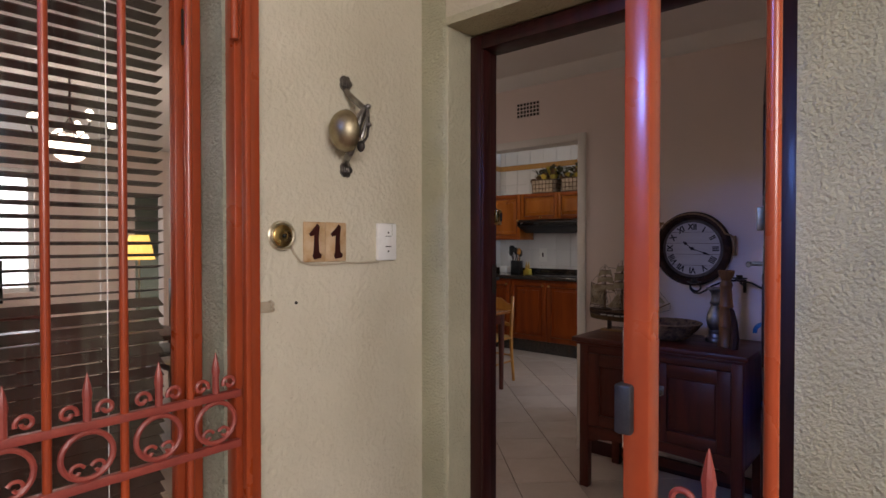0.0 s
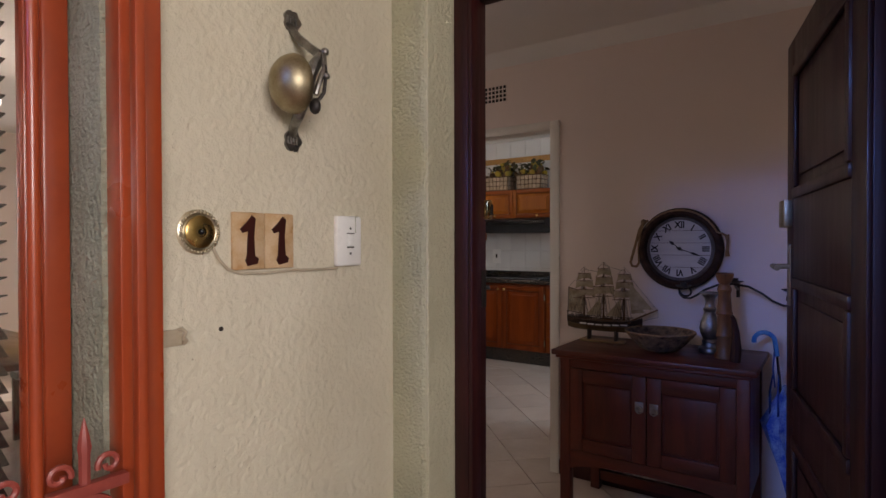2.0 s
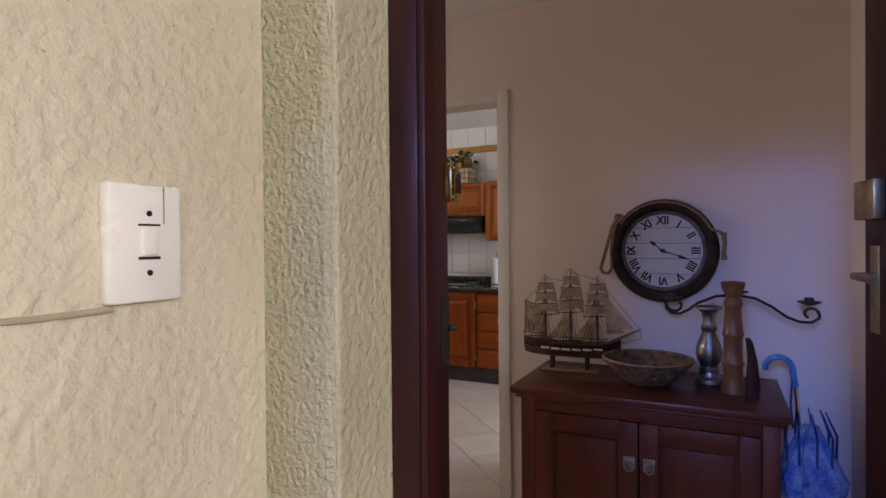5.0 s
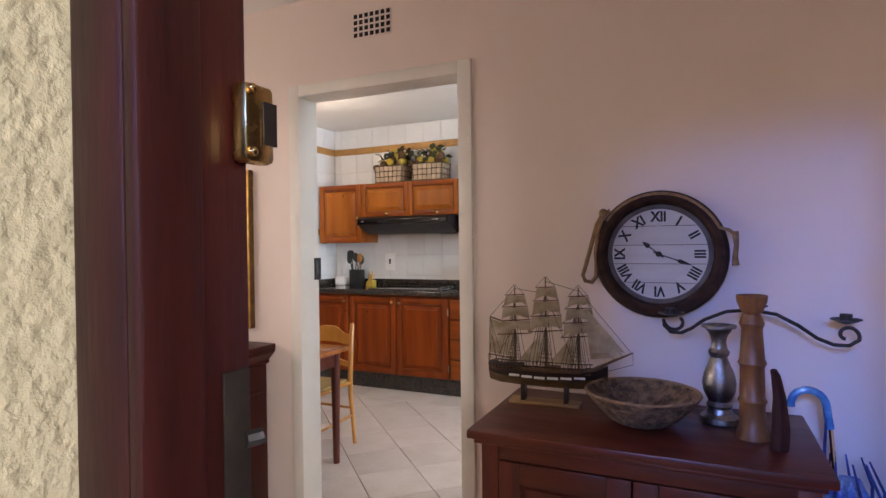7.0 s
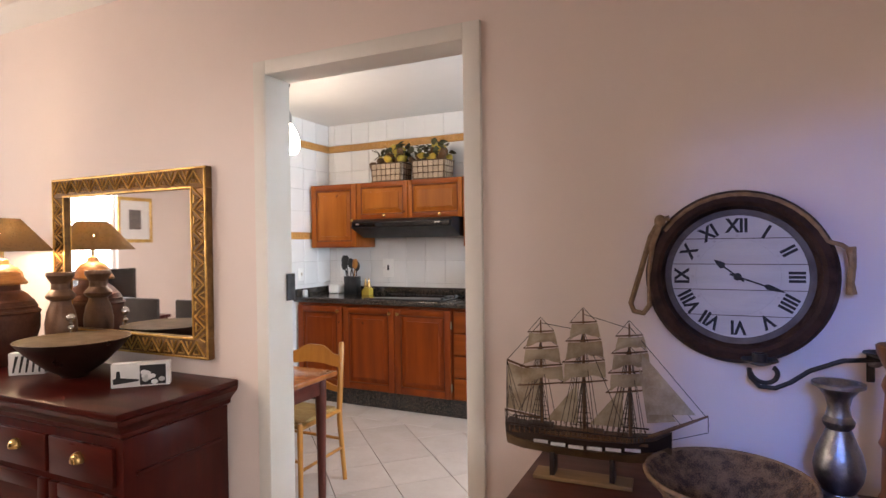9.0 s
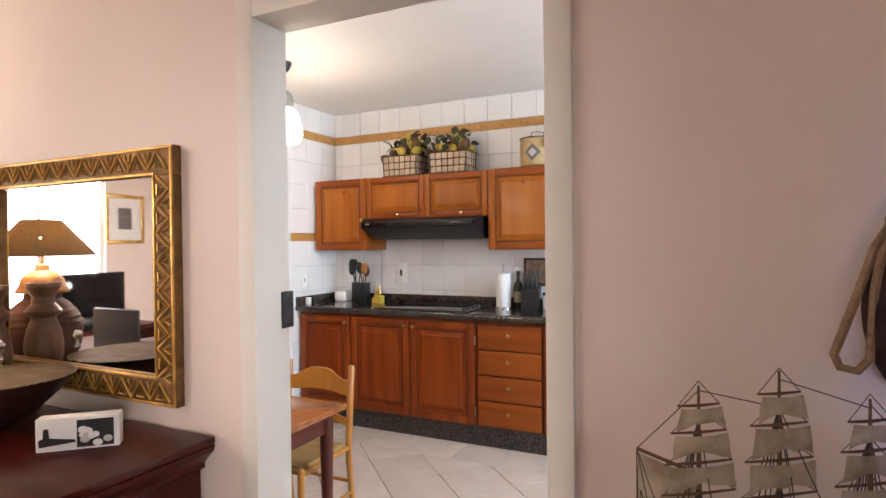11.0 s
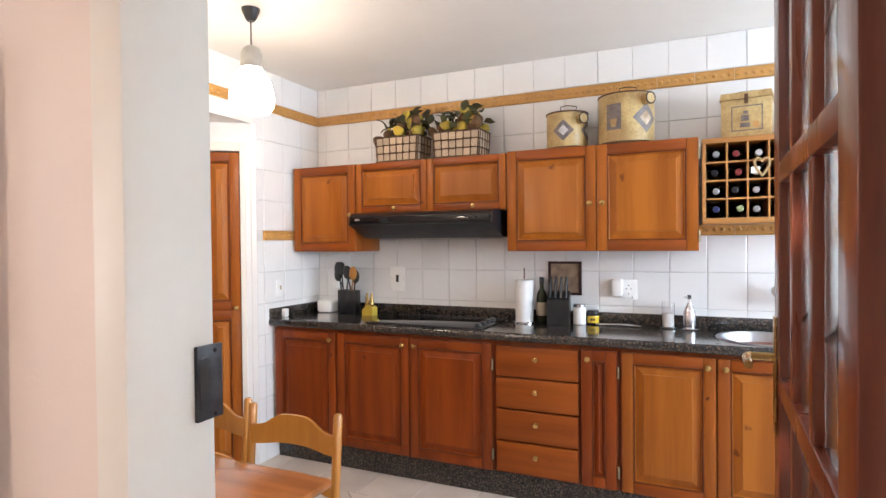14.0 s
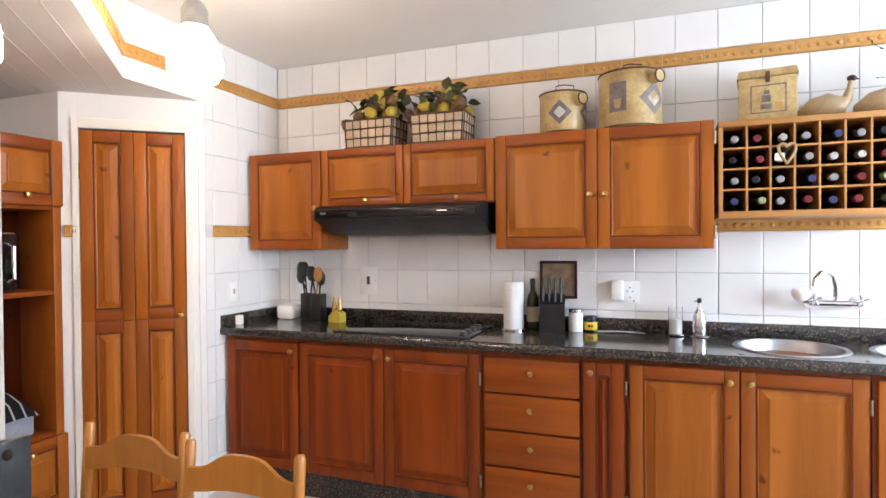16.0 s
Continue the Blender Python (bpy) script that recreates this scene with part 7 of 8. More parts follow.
# sockets and switches
so = thing("wall_socket", "white double wall socket with a plugged-in adaptor", "socket")
part("plate", bm_box(-2.345, -2.215, BACK_Y - 0.010, BACK_Y - 0.0005, 1.082, 1.200, 0.003), PLASTIC, so)
part("adaptor", bm_box(-2.358, -2.295, BACK_Y - 0.055, BACK_Y - 0.0105, 1.10, 1.205, 0.012), PLASTIC, so, "white plug adaptor")
for x, z in ((-2.265, 1.165), (-2.278, 1.145), (-2.252, 1.145), (-2.265, 1.115), (-2.245, 1.095)):
    part("pin_hole", bm_box(x - 0.003, x + 0.003, BACK_Y - 0.0108, BACK_Y - 0.0098, z - 0.003, z + 0.003), IRON, so)
iso_ = thing("isolator_switch", "white cooker isolator switch on the tiles", "switch")
part("plate", bm_box(-3.882, -3.762, BACK_Y - 0.010, BACK_Y - 0.0005, 1.090, 1.265, 0.003), PLASTIC, iso_)
part("rocker", bm_box(-3.832, -3.812, BACK_Y - 0.016, BACK_Y - 0.0102, 1.155, 1.205, 0.002), BLACK, iso_)
for x in (-3.87, -3.774):
    part("screw", bm_ball((x, BACK_Y - 0.0105, 1.178), 0.003, 8), IRON, iso_)
s2 = thing("wall_socket", "white wall socket with a plug behind the utensils", "socket")
part("plate", bm_box(-4.37, -4.25, BACK_Y - 0.010, BACK_Y - 0.0005, 1.08, 1.20, 0.003), PLASTIC, s2)
part("plug", bm_box(-4.345, -4.30, BACK_Y - 0.045, BACK_Y - 0.0105, 1.10, 1.165, 0.010), PLASTIC, s2)
part("switch_button", bm_box(-4.285, -4.265, BACK_Y - 0.014, BACK_Y - 0.0102, 1.15, 1.175, 0.002), PLASTIC, s2)
s3 = thing("wall_switch", "white switch plate on the tiled side wall", "switch")
part("plate", bm_box(LEFT_X, LEFT_X + 0.009, 5.915, 5.985, 1.075, 1.19, 0.003), PLASTIC, s3)
part("rocker", bm_box(LEFT_X + 0.0095, LEFT_X + 0.013, 5.942, 5.958, 1.12, 1.15, 0.001), OLD_PLASTIC, s3)
# utensils, cruet, small items
for k, (x, y) in enumerate(((-4.185, 6.285), (-4.105, 6.265))):
    u = thing("utensil_holder", "black square utensil holder full of kitchen tools", "utensil holder", pose(x, y, WT), "utensil holders")
    bm = bm_box(-0.038, 0.038, -0.038, 0.038, 0, 0.165, 0.004)
    part("pot", bm, BLACK, u)
    for i in range(4):
        a, b = random.uniform(-0.02, 0.02), random.uniform(-0.02, 0.02)
        lean, h_ = random.uniform(-0.05, 0.05), random.uniform(0.23, 0.29)
        wood = k == 1 and i < 2
        t_ = part("tool_handle", bm_tube([(a, b, 0.12), (a + lean * 0.5, b, 0.20), (a + lean, b, h_)], 0.005, 8), CHAIR_WOOD if wood else BLACK, u)
        part("tool_head", bm_ball((a + lean * 1.1, b - 0.004, h_ + 0.030), 0.042, 12, (0.80, 0.22, 1.15)), CHAIR_WOOD if wood else BLACK, t_)
cr_ = thing("cruet_set", "yellow cruet stand with oil and vinegar bottles", "cruet", pose(-3.952, 6.235, WT, 0, 0, -10))
part("stand", bm_prism([(-0.045, 0), (0.045, 0), (0.045, 0.055), (0.0, 0.075), (-0.045, 0.035)], "y", -0.028, 0.028), material("yellow_enamel", (0.62, 0.45, 0.06), 0.35, scale=12), cr_)
for x in (-0.02, 0.02):
    part("bottle", bm_lathe([(0.014, 0.06), (0.016, 0.085), (0.012, 0.115), (0.006, 0.130), (0.007, 0.150), (0, 0.152)], 16, at=(x, 0, 0)), BRASS, cr_)
tagged(part("white_timer", bm_box(-4.475, -4.44, 5.945, 5.985, WT, WT + 0.055, 0.006), PLASTIC), "small white plastic timer on the worktop", "timer")
tagged(part("toaster", bm_box(-4.40, -4.285, 6.24, 6.36, WT, WT + 0.088, 0.016), PLASTIC), "small white plastic appliance in the corner", "appliance")

# ---- things on top of the wall cabinets ----
LEAF = material("dark_leaf", (0.050, 0.060, 0.022), 0.5, other=(0.085, 0.060, 0.026), scale=14, random_value=0.25)
FRUIT = material("yellow_pear", (0.52, 0.36, 0.035), 0.4, other=(0.34, 0.27, 0.04), scale=9, random_value=0.25)
DARK_FRUIT = material("brown_fruit", (0.14, 0.06, 0.02), 0.4, other=(0.09, 0.05, 0.015), scale=9, random_value=0.2)
CHIP = material("pale_woven_chip", (0.62, 0.50, 0.37), 0.7, other=(0.34, 0.23, 0.14), scale=22, bump=0.3, random_value=0.15)
WICKER = material("dark_wicker", (0.11, 0.060, 0.026), 0.75, other=(0.06, 0.032, 0.015), scale=40, bump=0.5)
leaf_bm = bm_prism([(0, -0.002), (0.016, -0.018), (0.036, -0.018), (0.060, 0), (0.036, 0.018), (0.016, 0.018), (0, 0.002)], "z", -0.0006, 0.0006)
for v in leaf_bm.verts:
    v.co.z += 0.35 * abs(v.co.y) - 1.8 * v.co.x ** 2
LEAF_MESH = mesh_of("leaf", leaf_bm, LEAF)
FRUIT_MESHES = [mesh_of("fruit", bm_lathe([(0, -0.030), (0.014, -0.028), (0.027, -0.015), (0.029, 0.0), (0.022, 0.018), (0.013, 0.032), (0.009, 0.040), (0, 0.042)], 14), m) for m in (FRUIT, DARK_FRUIT)]

CHIP_MESH = mesh_of("chip", bm_box(-0.5, 0.5, -0.5, 0.5, -0.5, 0.5, 0.16), CHIP)


def fruit_basket(x, y, z, seed, shift):
    rng = random.Random(seed)
    b = thing("fruit_basket", "woven basket of artificial yellow pears and leaves", "basket", pose(x, y, z, 0, 0, rng.uniform(-4, 4)), "fruit baskets on the cabinet")
    W, D, H, S = 0.142, 0.085, 0.165, 0.010
    part("lining", bm_prism([(-W, 0.004), (W, 0.004), (W + S, H - 0.012), (-W - S, H - 0.012)], "y", -D, D), WICKER, b, "dark inside of the basket")
    # pale bark chips bulging between the twine
    for row in range(3):
        zz, f = 0.004 + (H - 0.004) * (row + 0.5) / 3, (row + 0.5) / 3
        wide = 2 * (W + S * f)
        for k in range(6):
            for sd_ in (-1, 1):
                share("chip", CHIP_MESH, b, pose((k - 2.5) * wide / 6, sd_ * (D + 0.001), zz, 0, 0, rng.uniform(-4, 4)) @ Matrix.Diagonal((wide / 6 * 0.94, 0.016, (H - 0.01) / 3 * rng.uniform(0.84, 0.93), 1)))
        for k in range(4):
            for sd_ in (-1, 1):
                share("chip", CHIP_MESH, b, pose(sd_ * wide / 2, (k - 1.5) * D / 2, zz, 0, 0, 90 + rng.uniform(-4, 4)) @ Matrix.Diagonal((D / 2 * 0.94, 0.016, (H - 0.01) / 3 * rng.uniform(0.84, 0.93), 1)))
    for k in range(4):
        f = k / 3
        w_, d_, zz = W + S * f + 0.009, D + 0.009, 0.005 + (H - 0.008) * f
        part("hoop", bm_tube([(-w_, -d_, zz), (-w_ / 3, -d_ - 0.002, zz + 0.002), (w_ / 3, -d_ - 0.002, zz - 0.001), (w_, -d_, zz), (w_, d_, zz), (-w_, d_, zz)], 0.0058 if k in (0, 3) else 0.0030, 6, closed=True), WICKER, b)
    for k in range(7):
        u = -1 + 2 * k / 6
        for sd_ in (-1, 1):
            part("stake", bm_tube([(u * W, sd_ * (D + 0.009), 0.0), (u * (W + S), sd_ * (D + 0.009), H)], 0.0030, 6), WICKER, b)
    for k in range(5):
        u = -1 + 2 * k / 4
        for sd_ in (-1, 1):
            part("stake", bm_tube([(sd_ * (W + 0.009), u * D, 0.0), (sd_ * (W + S + 0.009), u * D, H)], 0.0030, 6), WICKER, b)
    # one stem that stands above the rest
    part("stem", bm_tube([(shift, 0, H - 0.02), (shift + 0.01, -0.01, H + 0.07), (shift + 0.025, -0.015, H + 0.15)], 0.004, 6), WICKER, b)
    for dx, dz in ((-0.012, 0.135), (0.012, 0.095)):
        share("fruit", FRUIT_MESHES[0], b, pose(shift + dx, -0.03, H + dz, 170 + rng.uniform(-25, 25), rng.uniform(-20, 20), 0) @ Matrix.Scale(1.15, 4))
    for k in range(4):
        share("leaf", LEAF_MESH, b, pose(shift + 0.02, -0.02, H + 0.11 + 0.012 * k, rng.uniform(-30, 30), rng.uniform(-50, 20), rng.uniform(-80, 60)) @ Matrix.Scale(1.4, 4))
    for k in range(15):
        fx, fy = rng.uniform(-W, W), rng.uniform(-D, D) * 0.8
        share("fruit", FRUIT_MESHES[0 if rng.random() < 0.6 else 1], b, pose(fx, fy, H + 0.012 + rng.uniform(0, 0.035), rng.uniform(-80, 80), rng.uniform(-80, 80), rng.uniform(0, 360)) @ Matrix.Scale(1.15, 4))
    for k in range(12):
        share("fruit", FRUIT_MESHES[0 if rng.random() < 0.4 else 1], b, pose(shift + rng.uniform(-0.06, 0.06), rng.uniform(-0.04, 0.03), H + 0.055 + rng.uniform(0, 0.065), rng.uniform(-90, 90), rng.uniform(-90, 90), 0) @ Matrix.Scale(1.12, 4))
    for k in range(3):
        share("fruit", FRUIT_MESHES[1], b, pose((-1 if shift > 0 else 1) * (W + 0.035 + rng.uniform(0, 0.035)), rng.uniform(-0.04, 0.02), H - 0.005 + rng.uniform(-0.01, 0.045), rng.uniform(-90, 90), rng.uniform(-90, 90), 0))
    for k in range(40):
        a = rng.uniform(0, 360)
        share("leaf", LEAF_MESH, b, pose(rng.uniform(-W - 0.02, W + 0.02), rng.uniform(-D, D) * 0.9, H + rng.uniform(0.0, 0.13), rng.uniform(-40, 40), rng.uniform(-65, 20), a) @ Matrix.Scale(rng.uniform(1.0, 1.7), 4))


fruit_basket(-3.665, 6.215, 1.956, 4, 0.06)
fruit_basket(-3.250, 6.215, 1.956, 9, 0.05)

CREAM_TIN = material("antique_cream_tin", (0.55, 0.41, 0.18), 0.4, other=(0.36, 0.23, 0.09), scale=7, bump=0.05, fine=0.5)
TIN_RIM = material("rusty_rim", (0.16, 0.085, 0.045), 0.5, 0.4, other=(0.09, 0.045, 0.025), scale=30)
TIN_PRINT = material("grey_print", (0.12, 0.095, 0.095), 0.5, other=(0.20, 0.17, 0.15), scale=25)


def round_tin(x, y, z, r, h, turn, pot):
    t_ = thing("round_tin", "round antique cream tin with printed motifs and wire handle", "tin", pose(x, y, z, 0, 0, turn), "antique tins on the cabinets")
    part("drum", bm_lathe([(r * 0.97, 0), (r, 0.006), (r, h - 0.006), (r * 0.985, h)], 48), CREAM_TIN, t_)
    part("rim", bm_tube([(r * math.cos(2 * math.pi * i / 48), r * math.sin(2 * math.pi * i / 48), h) for i in range(48)], 0.005, 6, closed=True), TIN_RIM, t_)
    part("rim", bm_tube([(r * math.cos(2 * math.pi * i / 48), r * math.sin(2 * math.pi * i / 48), 0.005) for i in range(48)], 0.004, 6, closed=True), TIN_RIM, t_)
    part("lid", bm_lathe([(r * 0.97, h - 0.004), (r * 0.8, h + 0.008), (0, h + 0.012)], 40), CREAM_TIN, t_)

    def wrapped(pts, mat, name):
        bm = bmesh.new()
        n = 6
        grid = []
        for i in range(n + 1):
            row = []
            for j in range(n + 1):
                u, v = i / n, j / n
                p = (1 - u) * (1 - v) * Vector(pts[0]) + u * (1 - v) * Vector(pts[1]) + u * v * Vector(pts[2]) + (1 - u) * v * Vector(pts[3])
                a = -math.pi / 2 + p.x / r
                row.append(bm.verts.new(((r + 0.0012) * math.cos(a), (r + 0.0012) * math.sin(a), p.y)))
            grid.append(row)
        for i in range(n):
            for j in range(n):
                bm.faces.new((grid[i][j], grid[i + 1][j], grid[i + 1][j + 1], grid[i][j + 1]))
        return part(name, bm, mat, t_)

    d = h * 0.30
    for c in ((-0.02, 0.0), (0.62 * r * 2, 0.0)) if not pot else ((0.45 * r * 1.6, 0.0),):
        cx_, cz_ = c[0], h * 0.48
        wrapped([(cx_ - d, cz_), (cx_, cz_ - d), (cx_ + d, cz_), (cx_, cz_ + d)], TIN_PRINT, "printed_diamond")
        wrapped([(cx_ - d * 0.5, cz_), (cx_, cz_ - d * 0.5), (cx_ + d * 0.5, cz_), (cx_, cz_ + d * 0.5)], CHIP if pot else FADED, "printed_flower")
    if pot:
        wrapped([(-0.115, h * 0.26), (-0.030, h * 0.26), (-0.030, h * 0.78), (-0.115, h * 0.78)], TIN_PRINT, "printed_square")
        g = wrapped([(-0.086, h * 0.32), (-0.060, h * 0.32), (-0.052, h * 0.48), (-0.094, h * 0.48)], CREAM_TIN, "printed_pot")
        g.scale = (1.003, 1.003, 1)
    part("handle", bm_tube([(0.05, -r * 0.3, h + 0.008), (0.055, -r * 0.3, h + 0.04), (0.0, -r * 0.3, h + 0.048), (-0.035, -r * 0.3, h + 0.042), (-0.035, -r * 0.3, h + 0.008)], 0.003, 6), IRON, t_)
    part("cup", bm_cyl((r * 0.62, -r * 0.80, h - 0.045), (r * 0.80, -r * 1.02, h - 0.045), 0.030, seg=20), CREAM_TIN, t_)
    part("cup_rim", bm_tube([(r * 0.80 + 0.030 * math.cos(2 * math.pi * i / 20) * 0.77, -r * 1.02 + 0.030 * math.cos(2 * math.pi * i / 20) * 0.63, h - 0.045 + 0.030 * math.sin(2 * math.pi * i / 20)) for i in range(20)], 0.004, 6, closed=True), IRON, t_)


round_tin(-2.585, 6.225, 1.963, 0.118, 0.205, 10, False)
round_tin(-2.255, 6.225, 1.963, 0.150, 0.270, 8, True)
RTOP = RZ0 + PITCH * ROWS_N + 0.0305
tb = thing("square_tin", "square antique cream tin box with a printed picture and hinged lid", "tin", pose(-1.655, 6.225, RTOP, 0, 0, -8) @ Matrix.Scale(0.88, 4), "antique tins on the cabinets")
part("box", bm_box(-0.130, 0.130, -0.10, 0.10, 0, 0.225, 0.006), CREAM_TIN, tb)
part("lid", bm_prism([(-0.137, 0.2255), (0.137, 0.2255), (0.128, 0.262), (-0.128, 0.262)], "y", -0.107, 0.107), CREAM_TIN, tb)
part("handle", bm_tube([(-0.05, 0, 0.262), (-0.045, 0, 0.285), (0.045, 0, 0.285), (0.05, 0, 0.262)], 0.0035, 6), IRON, tb)
part("hasp", bm_box(-0.008, 0.012, -0.109, -0.101, 0.195, 0.25, 0.001), TIN_RIM, tb)
for a in ((-0.075, 0.085, 0.178, 0.184), (-0.075, 0.085, 0.040, 0.046), (-0.075, -0.069, 0.046, 0.178), (0.079, 0.085, 0.046, 0.178)):
    part("printed_border", bm_box(a[0], a[1], -0.1012, -0.0998, a[2], a[3]), TIN_PRINT, tb)
for a in ((-0.03, 0.02, 0.06, 0.085), (-0.025, 0.015, 0.095, 0.13), (-0.015, 0.01, 0.135, 0.155)):
    part("printed_shape", bm_box(a[0], a[1], -0.1012, -0.0998, a[2], a[3]), TIN_PRINT, tb)
part("printed_shape", bm_box(0.035, 0.065, -0.1012, -0.0998, 0.055, 0.09), DADO, tb)
GOOSE = material("speckled_gourd", (0.40, 0.28, 0.15), 0.4, other=(0.28, 0.18, 0.09), scale=8, spots=((0.6, 0.55, 0.45), 60, 0.18))
for x, sgn in ((-1.425, 0.95), (-1.195, 1.10)):
    g = thing("gourd_bird", "speckled gourd guinea fowl ornament on the wine rack", "ornament", pose(x, 6.215, RTOP, 0, 0, -6), "gourd birds")
    body = bm_tube([(-0.115 * sgn, 0, 0.012), (-0.10 * sgn, 0, 0.030), (-0.05 * sgn, 0, 0.052), (0.01, 0, 0.060), (0.06 * sgn, 0, 0.062), (0.083 * sgn, 0, 0.085), (0.092 * sgn, 0, 0.13), (0.098 * sgn, 0, 0.165)], 0.062 * sgn, 20, taper=[0.06, 0.42, 0.80, 0.94, 0.70, 0.36, 0.20, 0.17])
    part("body", body, GOOSE, g)
    part("head", bm_ball((0.100 * sgn, 0, 0.180 * sgn), 0.016, 12, (1.2, 0.9, 0.9)), DARK_DOOR, g, "dark painted head")
    part("beak", bm_cyl((0.112 * sgn, 0, 0.178 * sgn), (0.132 * sgn, 0, 0.172 * sgn), 0.006, 0.001, 8), DARK_DOOR, g)
    part("foot_ring", bm_lathe([(0.03, 0), (0.032, 0.004), (0.024, 0.010), (0, 0.010)], 16), DARK_DOOR, g)
pl = thing("pot_plant", "small fine-leaved pot plant on the wine rack", "plant", pose(-1.02, 6.23, RTOP))
part("pot", bm_lathe([(0.045, 0), (0.055, 0.004), (0.068, 0.11), (0.072, 0.115), (0.066, 0.115), (0.06, 0.10), (0, 0.10)], 24), CLAY, pl)
prng = random.Random(5)
fol = bmesh.new()
for k in range(60):
    a, ln = prng.uniform(0, 2 * math.pi), prng.uniform(0.12, 0.26)
    tipx = Vector((math.cos(a) * ln * prng.uniform(0.3, 0.9), math.sin(a) * ln * 0.5, prng.uniform(0.15, 0.32)))
    p0 = Vector((0, 0, 0.10))
    mid = p0 * 0.5 + tipx * 0.5 + Vector((0, 0, 0.04))
    bm_tube([p0, mid, tipx], 0.0012, 4, fol)
    for q in range(7):
        c = mid.lerp(tipx, q / 6)
        o = Vector((prng.uniform(-1, 1), prng.uniform(-1, 1), prng.uniform(-0.3, 1))).normalized() * 0.02
        s_ = Vector((prng.uniform(-1, 1), prng.uniform(-1, 1), prng.uniform(-1, 1))).normalized() * 0.006
        fol.faces.new([fol.verts.new(v) for v in (c, c + o * 0.5 + s_, c + o, c + o * 0.5 - s_)])
tagged(part("foliage", fol, LEAF, pl, "fine green foliage"), kind="stuff")

# ---- living room behind the window and in the mirror ----
CHANDELIER_GLOW = glowing("candle_bulb_glow", (1.0, 0.88, 0.72), 13)
tv = thing("television", "flat black television on a low stand by the window", "television")
part("screen", bm_box(-6.98, -6.93, 0.60, 1.36, 0.74, 1.17, 0.006), BLACK_GLOSS, tv)
part("foot", bm_box(-7.05, -6.85, 0.85, 1.11, 0.62, 0.74, 0.01), BLACK, tv)
tvs = thing("tv_stand", "low dark wooden television stand", "tv stand")
part("top", bm_box(-7.25, -6.75, 0.3, 1.65, 0.585, 0.62, 0.004), MAHOGANY, tvs)
for y0 in (0.32, 1.60):
    part("side", bm_box(-7.22, -6.78, y0, y0 + 0.03, 0, 0.585), MAHOGANY_V, tvs)
part("shelf", bm_box(-7.22, -6.78, 0.35, 1.60, 0.28, 0.30), MAHOGANY, tvs)
wp = thing("framed_picture", "framed pale print on the living room wall", "picture")
for a in ((0.00, 0.46, 1.97, 2.01), (0.00, 0.46, 1.46, 1.50), (0.00, 0.035, 1.50, 1.97), (0.425, 0.46, 1.50, 1.97)):
    part("frame_side", bm_box(-7.449, -7.425, a[0], a[1], a[2], a[3], 0.003), GILT, wp)
part("mount", bm_box(-7.449, -7.437, 0.035, 0.425, 1.50, 1.97), PAPER, wp)
part("print", bm_box(-7.4372, -7.435, 0.15, 0.31, 1.62, 1.86), TIN_PRINT, wp)
dt = thing("dining_table", "dark wooden dining table in the living room", "table")
part("tabletop", bm_box(-5.2, -3.7, 0.75, 1.75, 0.72, 0.755, 0.006), MAHOGANY, dt)
for lx in (-5.12, -3.78):
    for ly in (0.83, 1.67):
        part("leg", bm_box(lx - 0.035, lx + 0.035, ly - 0.035, ly + 0.035, 0, 0.72, 0.004), MAHOGANY_V, dt)


def high_chair(x, y, turn):
    c = thing("dining_chair", "dark high-backed dining chair at the table", "chair", pose(x, y, 0, 0, 0, turn), "dark dining chairs")
    part("seat", bm_box(-0.22, 0.22, -0.21, 0.21, 0.43, 0.48, 0.012), BLACK, c)
    part("backrest", bm_box(-0.21, 0.21, 0.185, 0.215, 0.60, 1.04, 0.012), BLACK, c)
    for sx in (-0.195, 0.195):
        part("back_leg", bm_box(sx - 0.018, sx + 0.018, 0.18, 0.216, 0, 0.62, 0.004), MAHOGANY_V, c)
        part("front_leg", bm_box(sx - 0.018, sx + 0.018, -0.20, -0.165, 0, 0.43, 0.004), MAHOGANY_V, c)


for x in (-4.95, -4.45, -3.95):
    high_chair(x, 0.55, 180)
for x in (-4.8, -4.2):
    high_chair(x, 1.95, 0)
fl = thing("floor_lamp", "lit floor lamp with a yellow shade", "lamp", pose(-6.2, 2.35, 0))
part("base", bm_lathe([(0.14, 0), (0.14, 0.02), (0.03, 0.035), (0.012, 0.05)], 24), BRASS_OLD, fl)
part("pole", bm_cyl((0, 0, 0.04), (0, 0, 1.25), 0.011, seg=12), BRASS_OLD, fl)
part("shade", bm_lathe([(0.15, 1.17), (0.09, 1.42), (0.085, 1.42), (0.145, 1.17)], 28), glowing("yellow_shade", (1.0, 0.62, 0.12), 2.2, (0.7, 0.5, 0.15)), fl)
ch = thing("chandelier", "lit dark metal chandelier over the dining table", "chandelier", pose(-4.45, 1.25, 0))
part("rod", bm_cyl((0, 0, 2.10), (0, 0, HALL_TOP), 0.008, seg=10), IRON, ch)
part("hub", bm_lathe([(0.01, 2.06), (0.04, 2.09), (0.045, 2.13), (0.02, 2.18), (0.01, 2.20)], 20), IRON, ch)
for k in range(5):
    a = radians(72 * k + 10)
    ca, sa = math.cos(a), math.sin(a)
    arm = part("arm", bm_tube([(0.03 * ca, 0.03 * sa, 2.10), (0.13 * ca, 0.13 * sa, 2.06), (0.23 * ca, 0.23 * sa, 2.09), (0.25 * ca, 0.25 * sa, 2.14)], 0.007, 8), IRON, ch)
    part("bulb", bm_ball((0.25 * ca, 0.25 * sa, 2.19), 0.026, 12, (1, 1, 1.5)), CHANDELIER_GLOW, arm, "lit candle bulb")
